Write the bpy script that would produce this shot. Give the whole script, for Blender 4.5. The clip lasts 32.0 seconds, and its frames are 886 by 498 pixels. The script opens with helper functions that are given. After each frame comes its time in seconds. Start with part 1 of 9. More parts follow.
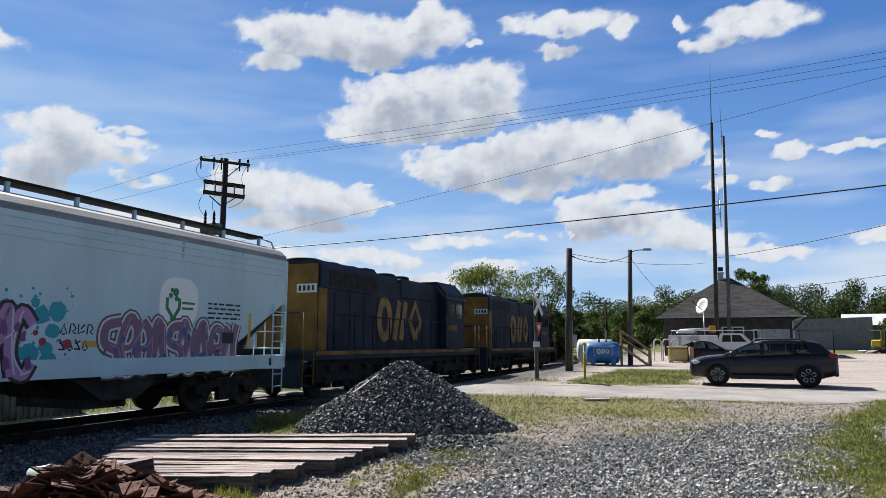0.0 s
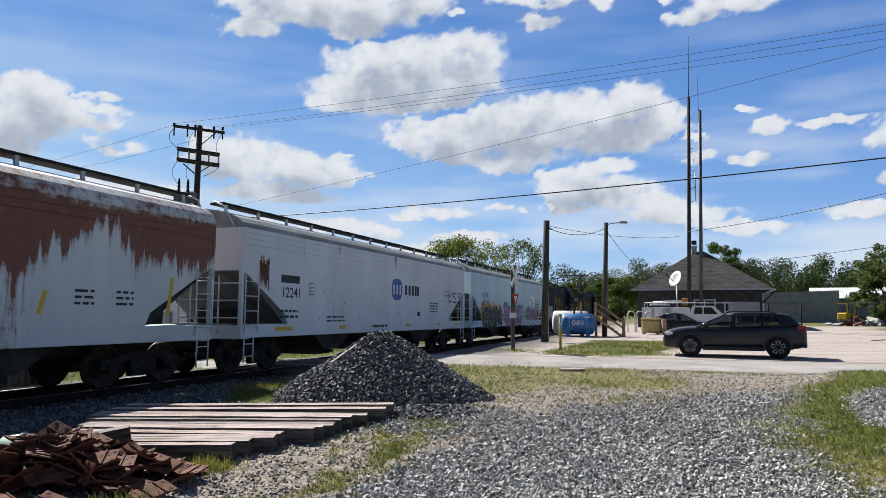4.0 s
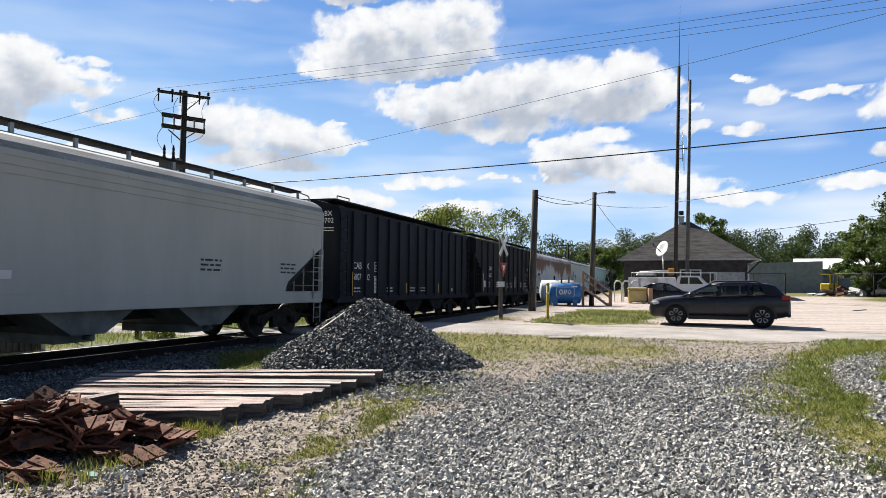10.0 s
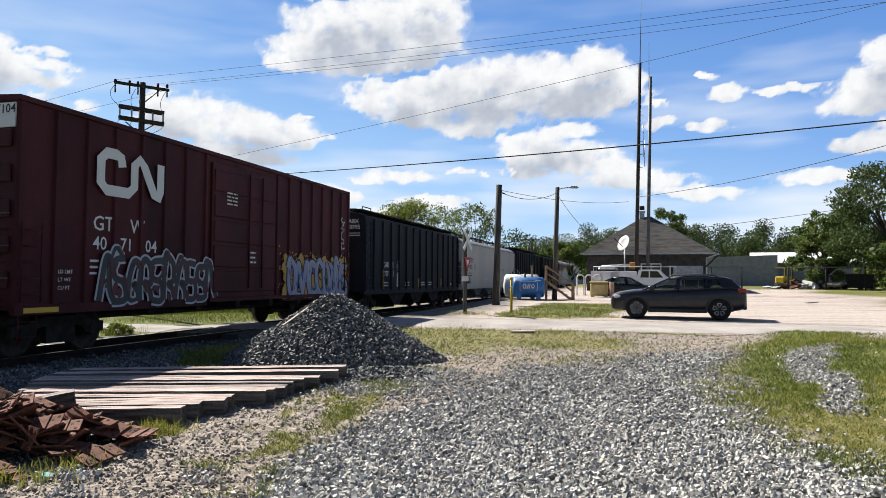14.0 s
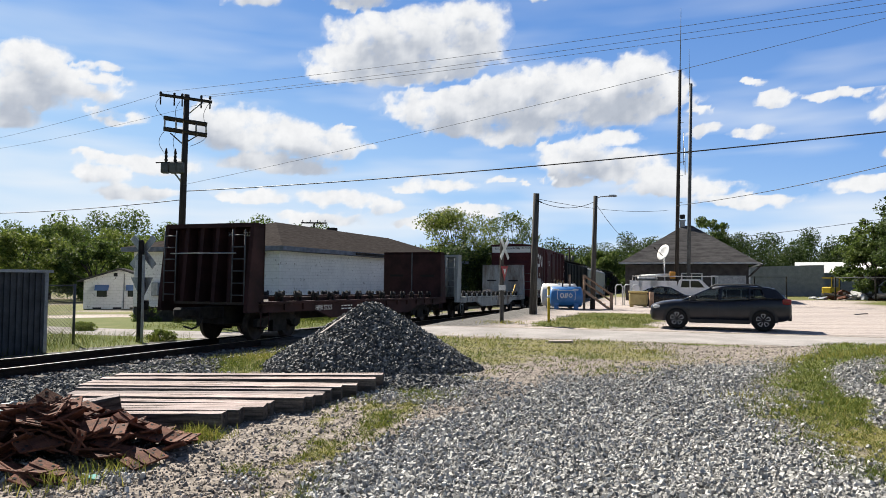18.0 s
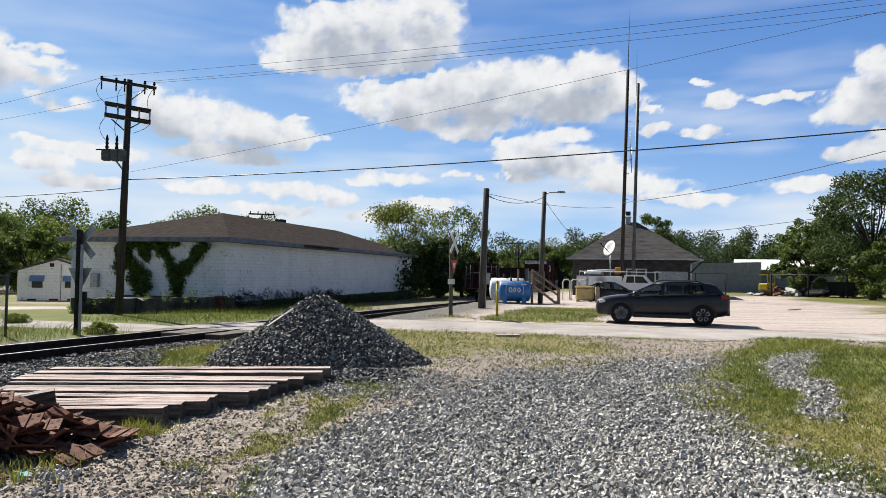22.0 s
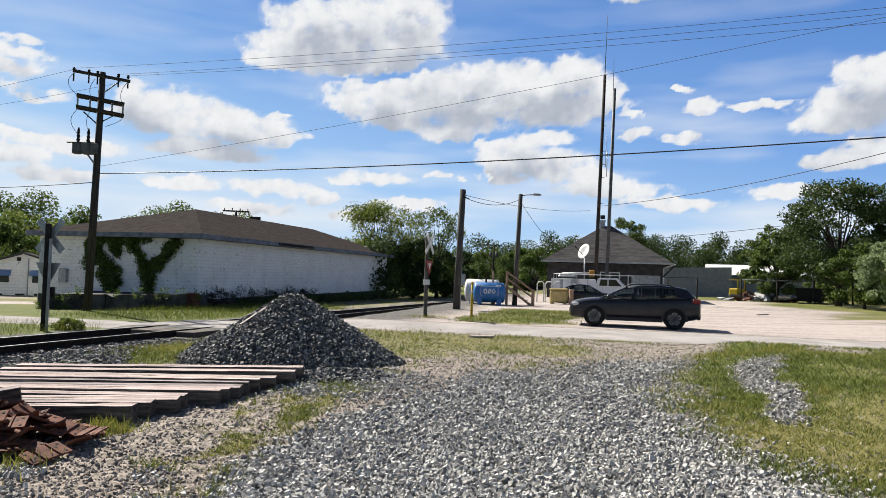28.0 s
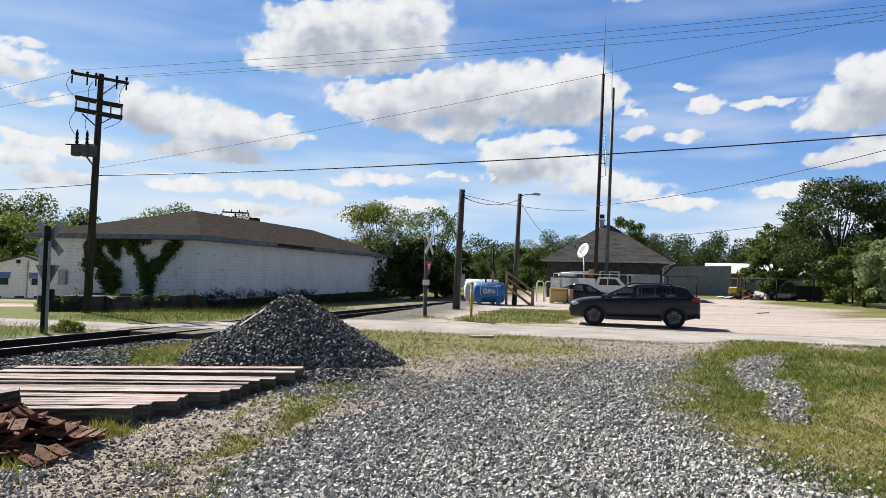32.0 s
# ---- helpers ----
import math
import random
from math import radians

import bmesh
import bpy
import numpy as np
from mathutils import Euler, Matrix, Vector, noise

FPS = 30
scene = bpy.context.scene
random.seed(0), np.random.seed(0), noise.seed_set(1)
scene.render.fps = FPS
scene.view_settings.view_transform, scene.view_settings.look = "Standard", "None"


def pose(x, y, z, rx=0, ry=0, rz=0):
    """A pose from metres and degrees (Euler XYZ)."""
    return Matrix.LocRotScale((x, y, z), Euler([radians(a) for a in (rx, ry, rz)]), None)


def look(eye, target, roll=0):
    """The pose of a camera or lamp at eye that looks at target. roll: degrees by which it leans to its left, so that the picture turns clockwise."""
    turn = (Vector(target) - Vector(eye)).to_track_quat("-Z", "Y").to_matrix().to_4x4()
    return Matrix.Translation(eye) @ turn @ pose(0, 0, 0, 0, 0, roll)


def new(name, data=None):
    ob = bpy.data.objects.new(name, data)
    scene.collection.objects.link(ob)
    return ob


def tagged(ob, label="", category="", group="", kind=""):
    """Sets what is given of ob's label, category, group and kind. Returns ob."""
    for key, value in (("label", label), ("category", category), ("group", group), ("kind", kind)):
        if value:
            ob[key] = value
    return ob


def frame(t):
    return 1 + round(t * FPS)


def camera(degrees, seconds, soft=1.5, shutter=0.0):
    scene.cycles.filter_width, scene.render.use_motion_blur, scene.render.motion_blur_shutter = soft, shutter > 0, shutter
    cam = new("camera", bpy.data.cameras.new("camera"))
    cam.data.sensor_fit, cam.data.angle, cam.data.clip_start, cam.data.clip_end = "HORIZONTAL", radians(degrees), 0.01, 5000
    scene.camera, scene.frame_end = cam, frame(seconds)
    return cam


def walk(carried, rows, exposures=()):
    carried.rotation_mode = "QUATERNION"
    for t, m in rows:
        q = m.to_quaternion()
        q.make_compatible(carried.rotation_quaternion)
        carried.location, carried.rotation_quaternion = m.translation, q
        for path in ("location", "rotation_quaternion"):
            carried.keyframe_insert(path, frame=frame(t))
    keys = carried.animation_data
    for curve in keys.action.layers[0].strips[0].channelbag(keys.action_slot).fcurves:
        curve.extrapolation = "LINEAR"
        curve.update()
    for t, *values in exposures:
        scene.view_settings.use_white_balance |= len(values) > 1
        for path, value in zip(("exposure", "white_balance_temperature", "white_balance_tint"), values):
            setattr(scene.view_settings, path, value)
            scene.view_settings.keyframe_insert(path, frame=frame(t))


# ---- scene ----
# camera: a hand-held phone, standing; rows are seconds, eye, yaw, pitch, roll
cam = camera(65.5, 32.0, soft=0.8)
PATH = [
    (0, (-0.253, -0.691, 1.688), 0.51, 7.11, -0.17),
    (0.5, (-0.259, -0.684, 1.684), -0.04, 6.95, -0.05),
    (1, (-0.272, -0.675, 1.679), -0.15, 6.67, 0.08),
    (1.5, (-0.289, -0.662, 1.675), -0.04, 6.33, 0.20),
    (2, (-0.302, -0.649, 1.672), 0.04, 6.16, 0.21),
    (2.5, (-0.308, -0.642, 1.671), -0.03, 5.97, 0.24),
    (3, (-0.308, -0.640, 1.671), -0.41, 5.64, 0.22),
    (3.5, (-0.307, -0.638, 1.671), -0.97, 5.13, 0.19),
    (5.5, (-0.307, -0.638, 1.663), -2.16, 4.35, -0.14),
    (6, (-0.311, -0.635, 1.665), -2.09, 4.29, -0.16),
    (6.5, (-0.315, -0.635, 1.666), -1.97, 4.24, -0.22),
    (7, (-0.316, -0.637, 1.667), -1.84, 4.17, -0.22),
    (7.5, (-0.316, -0.634, 1.666), -1.77, 4.03, -0.14),
    (8, (-0.322, -0.624, 1.661), -1.82, 3.82, 0.02),
    (8.5, (-0.326, -0.611, 1.655), -1.96, 3.49, 0.19),
    (9, (-0.328, -0.603, 1.652), -2.12, 2.99, 0.31),
    (9.5, (-0.328, -0.600, 1.650), -2.36, 2.58, 0.35),
    (10, (-0.327, -0.606, 1.648), -2.48, 2.20, 0.35),
    (10.5, (-0.327, -0.612, 1.648), -2.65, 1.85, 0.39),
    (11, (-0.326, -0.615, 1.649), -3.00, 1.49, 0.44),
    (11.5, (-0.322, -0.617, 1.651), -3.71, 1.23, 0.51),
    (12, (-0.318, -0.620, 1.653), -4.51, 1.07, 0.61),
    (12.5, (-0.316, -0.618, 1.653), -5.17, 1.02, 0.61),
    (13, (-0.317, -0.615, 1.653), -5.47, 1.18, 0.52),
    (13.5, (-0.316, -0.618, 1.652), -5.50, 1.47, 0.26),
    (14, (-0.315, -0.626, 1.652), -5.43, 1.76, 0.16),
    (14.5, (-0.314, -0.636, 1.653), -5.16, 2.05, 0.02),
    (16.5, (-0.323, -0.637, 1.651), -2.02, 2.36, 0.18),
    (17, (-0.324, -0.636, 1.652), -1.59, 2.39, 0.34),
    (17.5, (-0.322, -0.637, 1.653), -1.71, 2.43, 0.46),
    (18, (-0.319, -0.639, 1.655), -2.37, 2.47, 0.40),
    (18.5, (-0.318, -0.639, 1.657), -3.27, 2.46, 0.39),
    (19, (-0.317, -0.640, 1.657), -4.18, 2.45, 0.38),
    (19.5, (-0.314, -0.644, 1.656), -4.93, 2.40, 0.43),
    (20, (-0.312, -0.647, 1.655), -5.43, 2.30, 0.53),
    (20.5, (-0.307, -0.652, 1.655), -5.75, 2.26, 0.53),
    (21, (-0.303, -0.656, 1.655), -5.99, 2.21, 0.66),
    (21.5, (-0.301, -0.656, 1.657), -6.27, 2.12, 0.81),
    (22, (-0.301, -0.649, 1.656), -6.51, 1.99, 0.91),
    (22.5, (-0.304, -0.640, 1.655), -6.81, 1.94, 1.01),
    (23, (-0.306, -0.637, 1.656), -7.07, 1.97, 1.17),
    (24, (-0.307, -0.650, 1.655), -7.34, 2.13, 1.33),
    (25, (-0.307, -0.650, 1.652), -7.73, 2.22, 1.62),
    (25.5, (-0.309, -0.650, 1.650), -8.02, 2.23, 1.69),
    (27.5, (-0.307, -0.654, 1.656), -8.58, 2.11, 1.76),
    (28, (-0.305, -0.659, 1.658), -8.54, 2.08, 1.78),
    (29, (-0.296, -0.664, 1.659), -8.56, 2.06, 1.55),
    (30, (-0.298, -0.666, 1.653), -8.62, 2.06, 1.43),
    (31, (-0.295, -0.658, 1.651), -8.69, 2.07, 1.43),
    (32, (-0.295, -0.659, 1.659), -8.57, 2.09, 1.47),
]
EXPOSURES = ((0.0, 0.92, 6150, 10), (5.0, 0.92, 6150, 10), (8.0, 1.12, 6350, 10), (9.5, 1.20, 6450, 10), (16.0, 1.20, 6500, 10), (20.0, 1.06, 6450, 10), (32.0, 1.06, 6450, 10))
walk(cam, [(t, Matrix.Translation(eye) @ pose(0, 0, 0, 0, 0, yaw) @ pose(0, 0, 0, 90 + pitch, 0, 0) @ pose(0, 0, 0, 0, 0, roll))
           for t, eye, yaw, pitch, roll in PATH], EXPOSURES)

# ---- light ----
SUN_AZ, SUN_EL = -34.4, 41.0          # degrees from +y to the right, and above the horizon
SKY_GLOW = 0.485                        # brightness of the sky backdrop
world = bpy.data.worlds.new("sky")
scene.world = world
world.use_nodes = True
wn = world.node_tree.nodes
sky = wn.new("ShaderNodeTexSky")
sky.sky_type = "NISHITA"
sky.sun_disc = False
sky.sun_elevation = radians(SUN_EL)
sky.sun_rotation = radians(SUN_AZ)
sky.air_density, sky.dust_density, sky.ozone_density = 0.7, 0.5, 2.2
wn["Background"].inputs["Strength"].default_value = 0.05
world.node_tree.links.new(sky.outputs[0], wn["Background"].inputs["Color"])
sun = new("sun", bpy.data.lights.new("sun", "SUN"))
sun.data.energy, sun.data.angle, sun.data.color = 5.0, radians(0.53), (1.0, 0.935, 0.82)
sun_way = Vector((math.sin(radians(SUN_AZ)) * math.cos(radians(SUN_EL)), math.cos(radians(SUN_AZ)) * math.cos(radians(SUN_EL)), math.sin(radians(SUN_EL))))
sun.matrix_world = look(sun_way * 60, (0, 0, 0))


# ---- materials ----
def nodes_of(name):
    m = bpy.data.materials.new(name)
    m.use_nodes = True
    return m, m.node_tree.nodes, m.node_tree.links, m.node_tree.nodes["Principled BSDF"]


def ramp(nt, links, value, stops):
    r = nt.new("ShaderNodeValToRGB")
    while len(r.color_ramp.elements) < len(stops):
        r.color_ramp.elements.new(0.5)
    for e, (p, c) in zip(r.color_ramp.elements, stops):
        e.position, e.color = p, (*c, 1)
    links.new(value, r.inputs[0])
    return r.outputs[0]


def noise_tex(nt, links, scale, detail=5.0, rough=0.6, coord="Object", stretch=None):
    tc = nt.new("ShaderNodeTexCoord")
    out = tc.outputs[coord]
    if stretch:
        mp = nt.new("ShaderNodeMapping")
        mp.inputs["Scale"].default_value = stretch
        links.new(out, mp.inputs[0])
        out = mp.outputs[0]
    n = nt.new("ShaderNodeTexNoise")
    n.inputs["Scale"].default_value, n.inputs["Detail"].default_value, n.inputs["Roughness"].default_value = scale, detail, rough
    links.new(out, n.inputs["Vector"])
    return n


def mixed(nt, links, fac, a, b, mode="MIX"):
    m = nt.new("ShaderNodeMix")
    m.data_type, m.blend_type = "RGBA", mode
    for socket, v in ((m.inputs[0], fac), (m.inputs[6], a), (m.inputs[7], b)):
        if isinstance(v, tuple):
            socket.default_value = (*v, 1)
        elif isinstance(v, float):
            socket.default_value = v
        else:
            links.new(v, socket)
    return m.outputs[2]


def bumped(nt, links, bsdf, height, strength, distance=0.02):
    b = nt.new("ShaderNodeBump")
    b.inputs["Strength"].default_value, b.inputs["Distance"].default_value = strength, distance
    links.new(height, b.inputs["Height"])
    links.new(b.outputs[0], bsdf.inputs["Normal"])


def surface(name, dark, light, scale=3.0, rough=0.7, metal=0.0, bump=0.15, fine=40.0, stretch=None, stain=None, stain_amount=0.35, spread=(0.35, 0.65), random_tint=0.0, bump_distance=0.01):
    """A matt or painted surface: two shades over a coarse noise, a fine grain, stains of their own colour."""
    m, nt, links, bsdf = nodes_of(name)
    n1 = noise_tex(nt, links, scale, stretch=stretch)
    n2 = noise_tex(nt, links, fine, 3.0)
    col = ramp(nt, links, n1.outputs[0], ((spread[0], dark), (spread[1], light)))
    grain = ramp(nt, links, n2.outputs[0], ((0.3, (0.78, 0.78, 0.78)), (0.7, (1.12, 1.12, 1.12))))
    col = mixed(nt, links, 1.0, col, grain, "MULTIPLY")
    if stain:
        n3 = noise_tex(nt, links, scale * 0.45, 8.0, 0.7, stretch=stretch)
        f = ramp(nt, links, n3.outputs[0], ((0.62 - stain_amount * 0.3, (0, 0, 0)), (0.78 - stain_amount * 0.3, (1, 1, 1))))
        col = mixed(nt, links, f, col, stain)
    if random_tint:
        oi = nt.new("ShaderNodeObjectInfo")
        tint = ramp(nt, links, oi.outputs["Random"], ((0.0, (1 - random_tint,) * 3), (1.0, (1 + random_tint,) * 3)))
        col = mixed(nt, links, 1.0, col, tint, "MULTIPLY")
    links.new(col, bsdf.inputs["Base Color"])
    bsdf.inputs["Roughness"].default_value, bsdf.inputs["Metallic"].default_value = rough, metal
    if rough >= 0.6:
        bsdf.inputs["Specular IOR Level"].default_value = 0.15
    if bump:
        bumped(nt, links, bsdf, n2.outputs[0], bump, bump_distance)
    return m


def plain(name, colour, rough=0.5, metal=0.0, emit=0.0):
    m, nt, links, bsdf = nodes_of(name)
    bsdf.inputs["Base Color"].default_value = (*colour, 1)
    bsdf.inputs["Roughness"].default_value, bsdf.inputs["Metallic"].default_value = rough, metal
    if emit:
        bsdf.inputs["Emission Color"].default_value, bsdf.inputs["Emission Strength"].default_value = (*colour, 1), emit
    return m


def island_stones(name, stops, rough=0.85):
    m, nt, links, bsdf = nodes_of(name)
    g = nt.new("ShaderNodeNewGeometry")
    n = noise_tex(nt, links, 60.0, 3.0)
    col = ramp(nt, links, g.outputs["Random Per Island"], stops)
    col = mixed(nt, links, 1.0, col, ramp(nt, links, n.outputs[0], ((0.3, (0.7, 0.7, 0.7)), (0.7, (1.2, 1.2, 1.2)))), "MULTIPLY")
    links.new(col, bsdf.inputs["Base Color"])
    bsdf.inputs["Roughness"].default_value, bsdf.inputs["Specular IOR Level"].default_value = rough, 0.3
    return m


def leafy(name, stops, through_light=0.35):
    """Leaves: a colour per leaf, and some light through them."""
    m, nt, links, bsdf = nodes_of(name)
    g = nt.new("ShaderNodeNewGeometry")
    n = noise_tex(nt, links, 0.35, 3.0)
    col = ramp(nt, links, g.outputs["Random Per Island"], stops)
    col = mixed(nt, links, 1.0, col, ramp(nt, links, n.outputs[0], ((0.35, (0.75, 0.8, 0.7)), (0.65, (1.15, 1.1, 1.0)))), "MULTIPLY")
    links.new(col, bsdf.inputs["Base Color"])
    bsdf.inputs["Roughness"].default_value, bsdf.inputs["Specular IOR Level"].default_value = 0.6, 0.25
    tl = nt.new("ShaderNodeBsdfTranslucent")
    links.new(col, tl.inputs["Color"])
    mx = nt.new("ShaderNodeMixShader")
    mx.inputs[0].default_value = through_light
    links.new(bsdf.outputs[0], mx.inputs[1])
    links.new(tl.outputs[0], mx.inputs[2])
    links.new(mx.outputs[0], nt["Material Output"].inputs["Surface"])
    return m


def rusty_paint(name, paint, rust, low, high, amount, rough=0.55):
    """White paint with rust that runs down from the roof in streaks; low and high are the heights between which it fades."""
    m, nt, links, bsdf = nodes_of(name)
    tc = nt.new("ShaderNodeTexCoord")
    xyz = nt.new("ShaderNodeSeparateXYZ")
    links.new(tc.outputs["Object"], xyz.inputs[0])
    streak = noise_tex(nt, links, 1.0, 6.0, 0.65, stretch=(1.6, 1.6, 0.10))
    patch = noise_tex(nt, links, 1.2, 7.0, 0.7)
    grade = nt.new("ShaderNodeMapRange")
    grade.inputs["From Min"].default_value, grade.inputs["From Max"].default_value = low, high
    links.new(xyz.outputs["Z"], grade.inputs["Value"])
    a = nt.new("ShaderNodeMath"); a.operation = "MULTIPLY_ADD"
    links.new(streak.outputs[0], a.inputs[0]); a.inputs[1].default_value = 1.6
    links.new(grade.outputs[0], a.inputs[2])
    b = nt.new("ShaderNodeMath"); b.operation = "MULTIPLY_ADD"
    links.new(patch.outputs[0], b.inputs[0]); b.inputs[1].default_value = 0.45
    links.new(a.outputs[0], b.inputs[2])
    sh = nt.new("ShaderNodeMapRange")
    sh.inputs["From Min"].default_value, sh.inputs["From Max"].default_value = amount, amount + 0.14
    links.new(b.outputs[0], sh.inputs["Value"])
    grime = noise_tex(nt, links, 0.8, 6.0, 0.6, stretch=(1.0, 1.0, 0.3))
    base = ramp(nt, links, grime.outputs[0], ((0.3, tuple(c * 0.78 for c in paint)), (0.7, paint)))
    rusts = ramp(nt, links, patch.outputs[0], ((0.3, tuple(c * 0.5 for c in rust)), (0.7, rust)))
    links.new(mixed(nt, links, sh.outputs[0], base, rusts), bsdf.inputs["Base Color"])
    bsdf.inputs["Roughness"].default_value = rough
    bumped(nt, links, bsdf, patch.outputs[0], 0.1, 0.01)
    return m


def rust_run_paint(name, paint, rust):
    """White paint with broad ragged blocks of rust below the eaves that end in long drips."""
    m, nt, links, bsdf = nodes_of(name)
    tc = nt.new("ShaderNodeTexCoord")
    xyz = nt.new("ShaderNodeSeparateXYZ")
    links.new(tc.outputs["Object"], xyz.inputs[0])

    def summed(*terms):
        total = None
        for socket, gain, shift in terms:
            k = nt.new("ShaderNodeMath"); k.operation = "MULTIPLY_ADD"
            links.new(socket, k.inputs[0]); k.inputs[1].default_value, k.inputs[2].default_value = gain, shift
            if total is not None:
                a = nt.new("ShaderNodeMath"); a.operation = "ADD"
                links.new(total, a.inputs[0]); links.new(k.outputs[0], a.inputs[1])
                total = a.outputs[0]
            else:
                total = k.outputs[0]
        return total

    def grade(lo, hi):
        g = nt.new("ShaderNodeMapRange")
        g.inputs["From Min"].default_value, g.inputs["From Max"].default_value = lo, hi
        links.new(xyz.outputs["Z"], g.inputs["Value"])
        return g.outputs[0]
    block = noise_tex(nt, links, 0.42, 2.0, 0.5, stretch=(1.0, 0.2, 0.12))
    drip = noise_tex(nt, links, 1.0, 5.0, 0.65, stretch=(5.5, 1.0, 0.22))
    flake = noise_tex(nt, links, 5.0, 6.0, 0.7)
    depth = summed((grade(2.2, 3.7), 0.8, 0.0), (block.outputs[0], 1.9, -0.83), (drip.outputs[0], 1.1, -0.55), (flake.outputs[0], 0.35, -0.175))
    rusted = ramp(nt, links, depth, ((0.50, (0, 0, 0)), (0.58, (1, 1, 1))))
    worn = ramp(nt, links, summed((grade(3.62, 3.8), 0.34, 0.0), (flake.outputs[0], 1.0, -0.1), (block.outputs[0], -0.5, 0.2)), ((0.5, (0, 0, 0)), (0.75, (0.85, 0.85, 0.85))))
    grime = noise_tex(nt, links, 0.8, 6.0, 0.6, stretch=(1.0, 1.0, 0.3))
    base = ramp(nt, links, grime.outputs[0], ((0.3, tuple(c * 0.80 for c in paint)), (0.7, paint)))
    rusts = ramp(nt, links, flake.outputs[0], ((0.3, tuple(c * 0.55 for c in rust)), (0.7, rust)))
    scab = mixed(nt, links, 1.0, base, (0.55, 0.45, 0.42), "MULTIPLY")
    keep = nt.new("ShaderNodeMath"); keep.operation = "SUBTRACT"; keep.use_clamp = True
    links.new(rusted, keep.inputs[0]); links.new(worn, keep.inputs[1])
    col = mixed(nt, links, keep.outputs[0], base, rusts)
    edge = ramp(nt, links, depth, ((0.44, (0, 0, 0)), (0.5, (0.55, 0.55, 0.55)), (0.56, (0, 0, 0))))
    links.new(mixed(nt, links, edge, col, scab), bsdf.inputs["Base Color"])
    bsdf.inputs["Roughness"].default_value = 0.55
    bumped(nt, links, bsdf, flake.outputs[0], 0.1, 0.01)
    return m


def bricks_paint(name, light, dark):
    """Whitewashed brickwork, its courses faint under the paint."""
    m, nt, links, bsdf = nodes_of(name)
    tc = nt.new("ShaderNodeTexCoord")
    xyz = nt.new("ShaderNodeSeparateXYZ")
    links.new(tc.outputs["Object"], xyz.inputs[0])
    run = nt.new("ShaderNodeMath"); run.operation = "ADD"
    links.new(xyz.outputs["X"], run.inputs[0]); links.new(xyz.outputs["Y"], run.inputs[1])
    mp = nt.new("ShaderNodeCombineXYZ")
    links.new(run.outputs[0], mp.inputs["X"]); links.new(xyz.outputs["Z"], mp.inputs["Y"])
    br = nt.new("ShaderNodeTexBrick")
    br.inputs["Scale"].default_value = 1.0
    br.inputs["Brick Width"].default_value, br.inputs["Row Height"].default_value, br.inputs["Mortar Size"].default_value = 0.41, 0.2, 0.012
    br.inputs["Color1"].default_value, br.inputs["Color2"].default_value, br.inputs["Mortar"].default_value = (1, 1, 1, 1), (0.95, 0.95, 0.95, 1), (0.8, 0.8, 0.8, 1)
    links.new(mp.outputs[0], br.inputs["Vector"])
    n = noise_tex(nt, links, 0.5, 7.0, 0.7)
    spots = noise_tex(nt, links, 3.5, 8.0, 0.75)
    col = ramp(nt, links, n.outputs[0], ((0.3, tuple(c * 0.86 for c in light)), (0.65, light)))
    f = ramp(nt, links, spots.outputs[0], ((0.585, (0, 0, 0)), (0.63, (1, 1, 1))))
    col = mixed(nt, links, f, col, dark)
    grey = noise_tex(nt, links, 1.1, 8.0, 0.72, stretch=(1, 1, 0.5))
    col = mixed(nt, links, ramp(nt, links, grey.outputs[0], ((0.52, (0, 0, 0)), (0.74, (0.45, 0.45, 0.45)))), col, tuple(c * 0.55 for c in light))
    col = mixed(nt, links, 1.0, col, br.outputs["Color"], "MULTIPLY")
    links.new(col, bsdf.inputs["Base Color"])
    bsdf.inputs["Roughness"].default_value = 0.85
    bumped(nt, links, bsdf, br.outputs["Fac"], -0.3, 0.01)
    return m


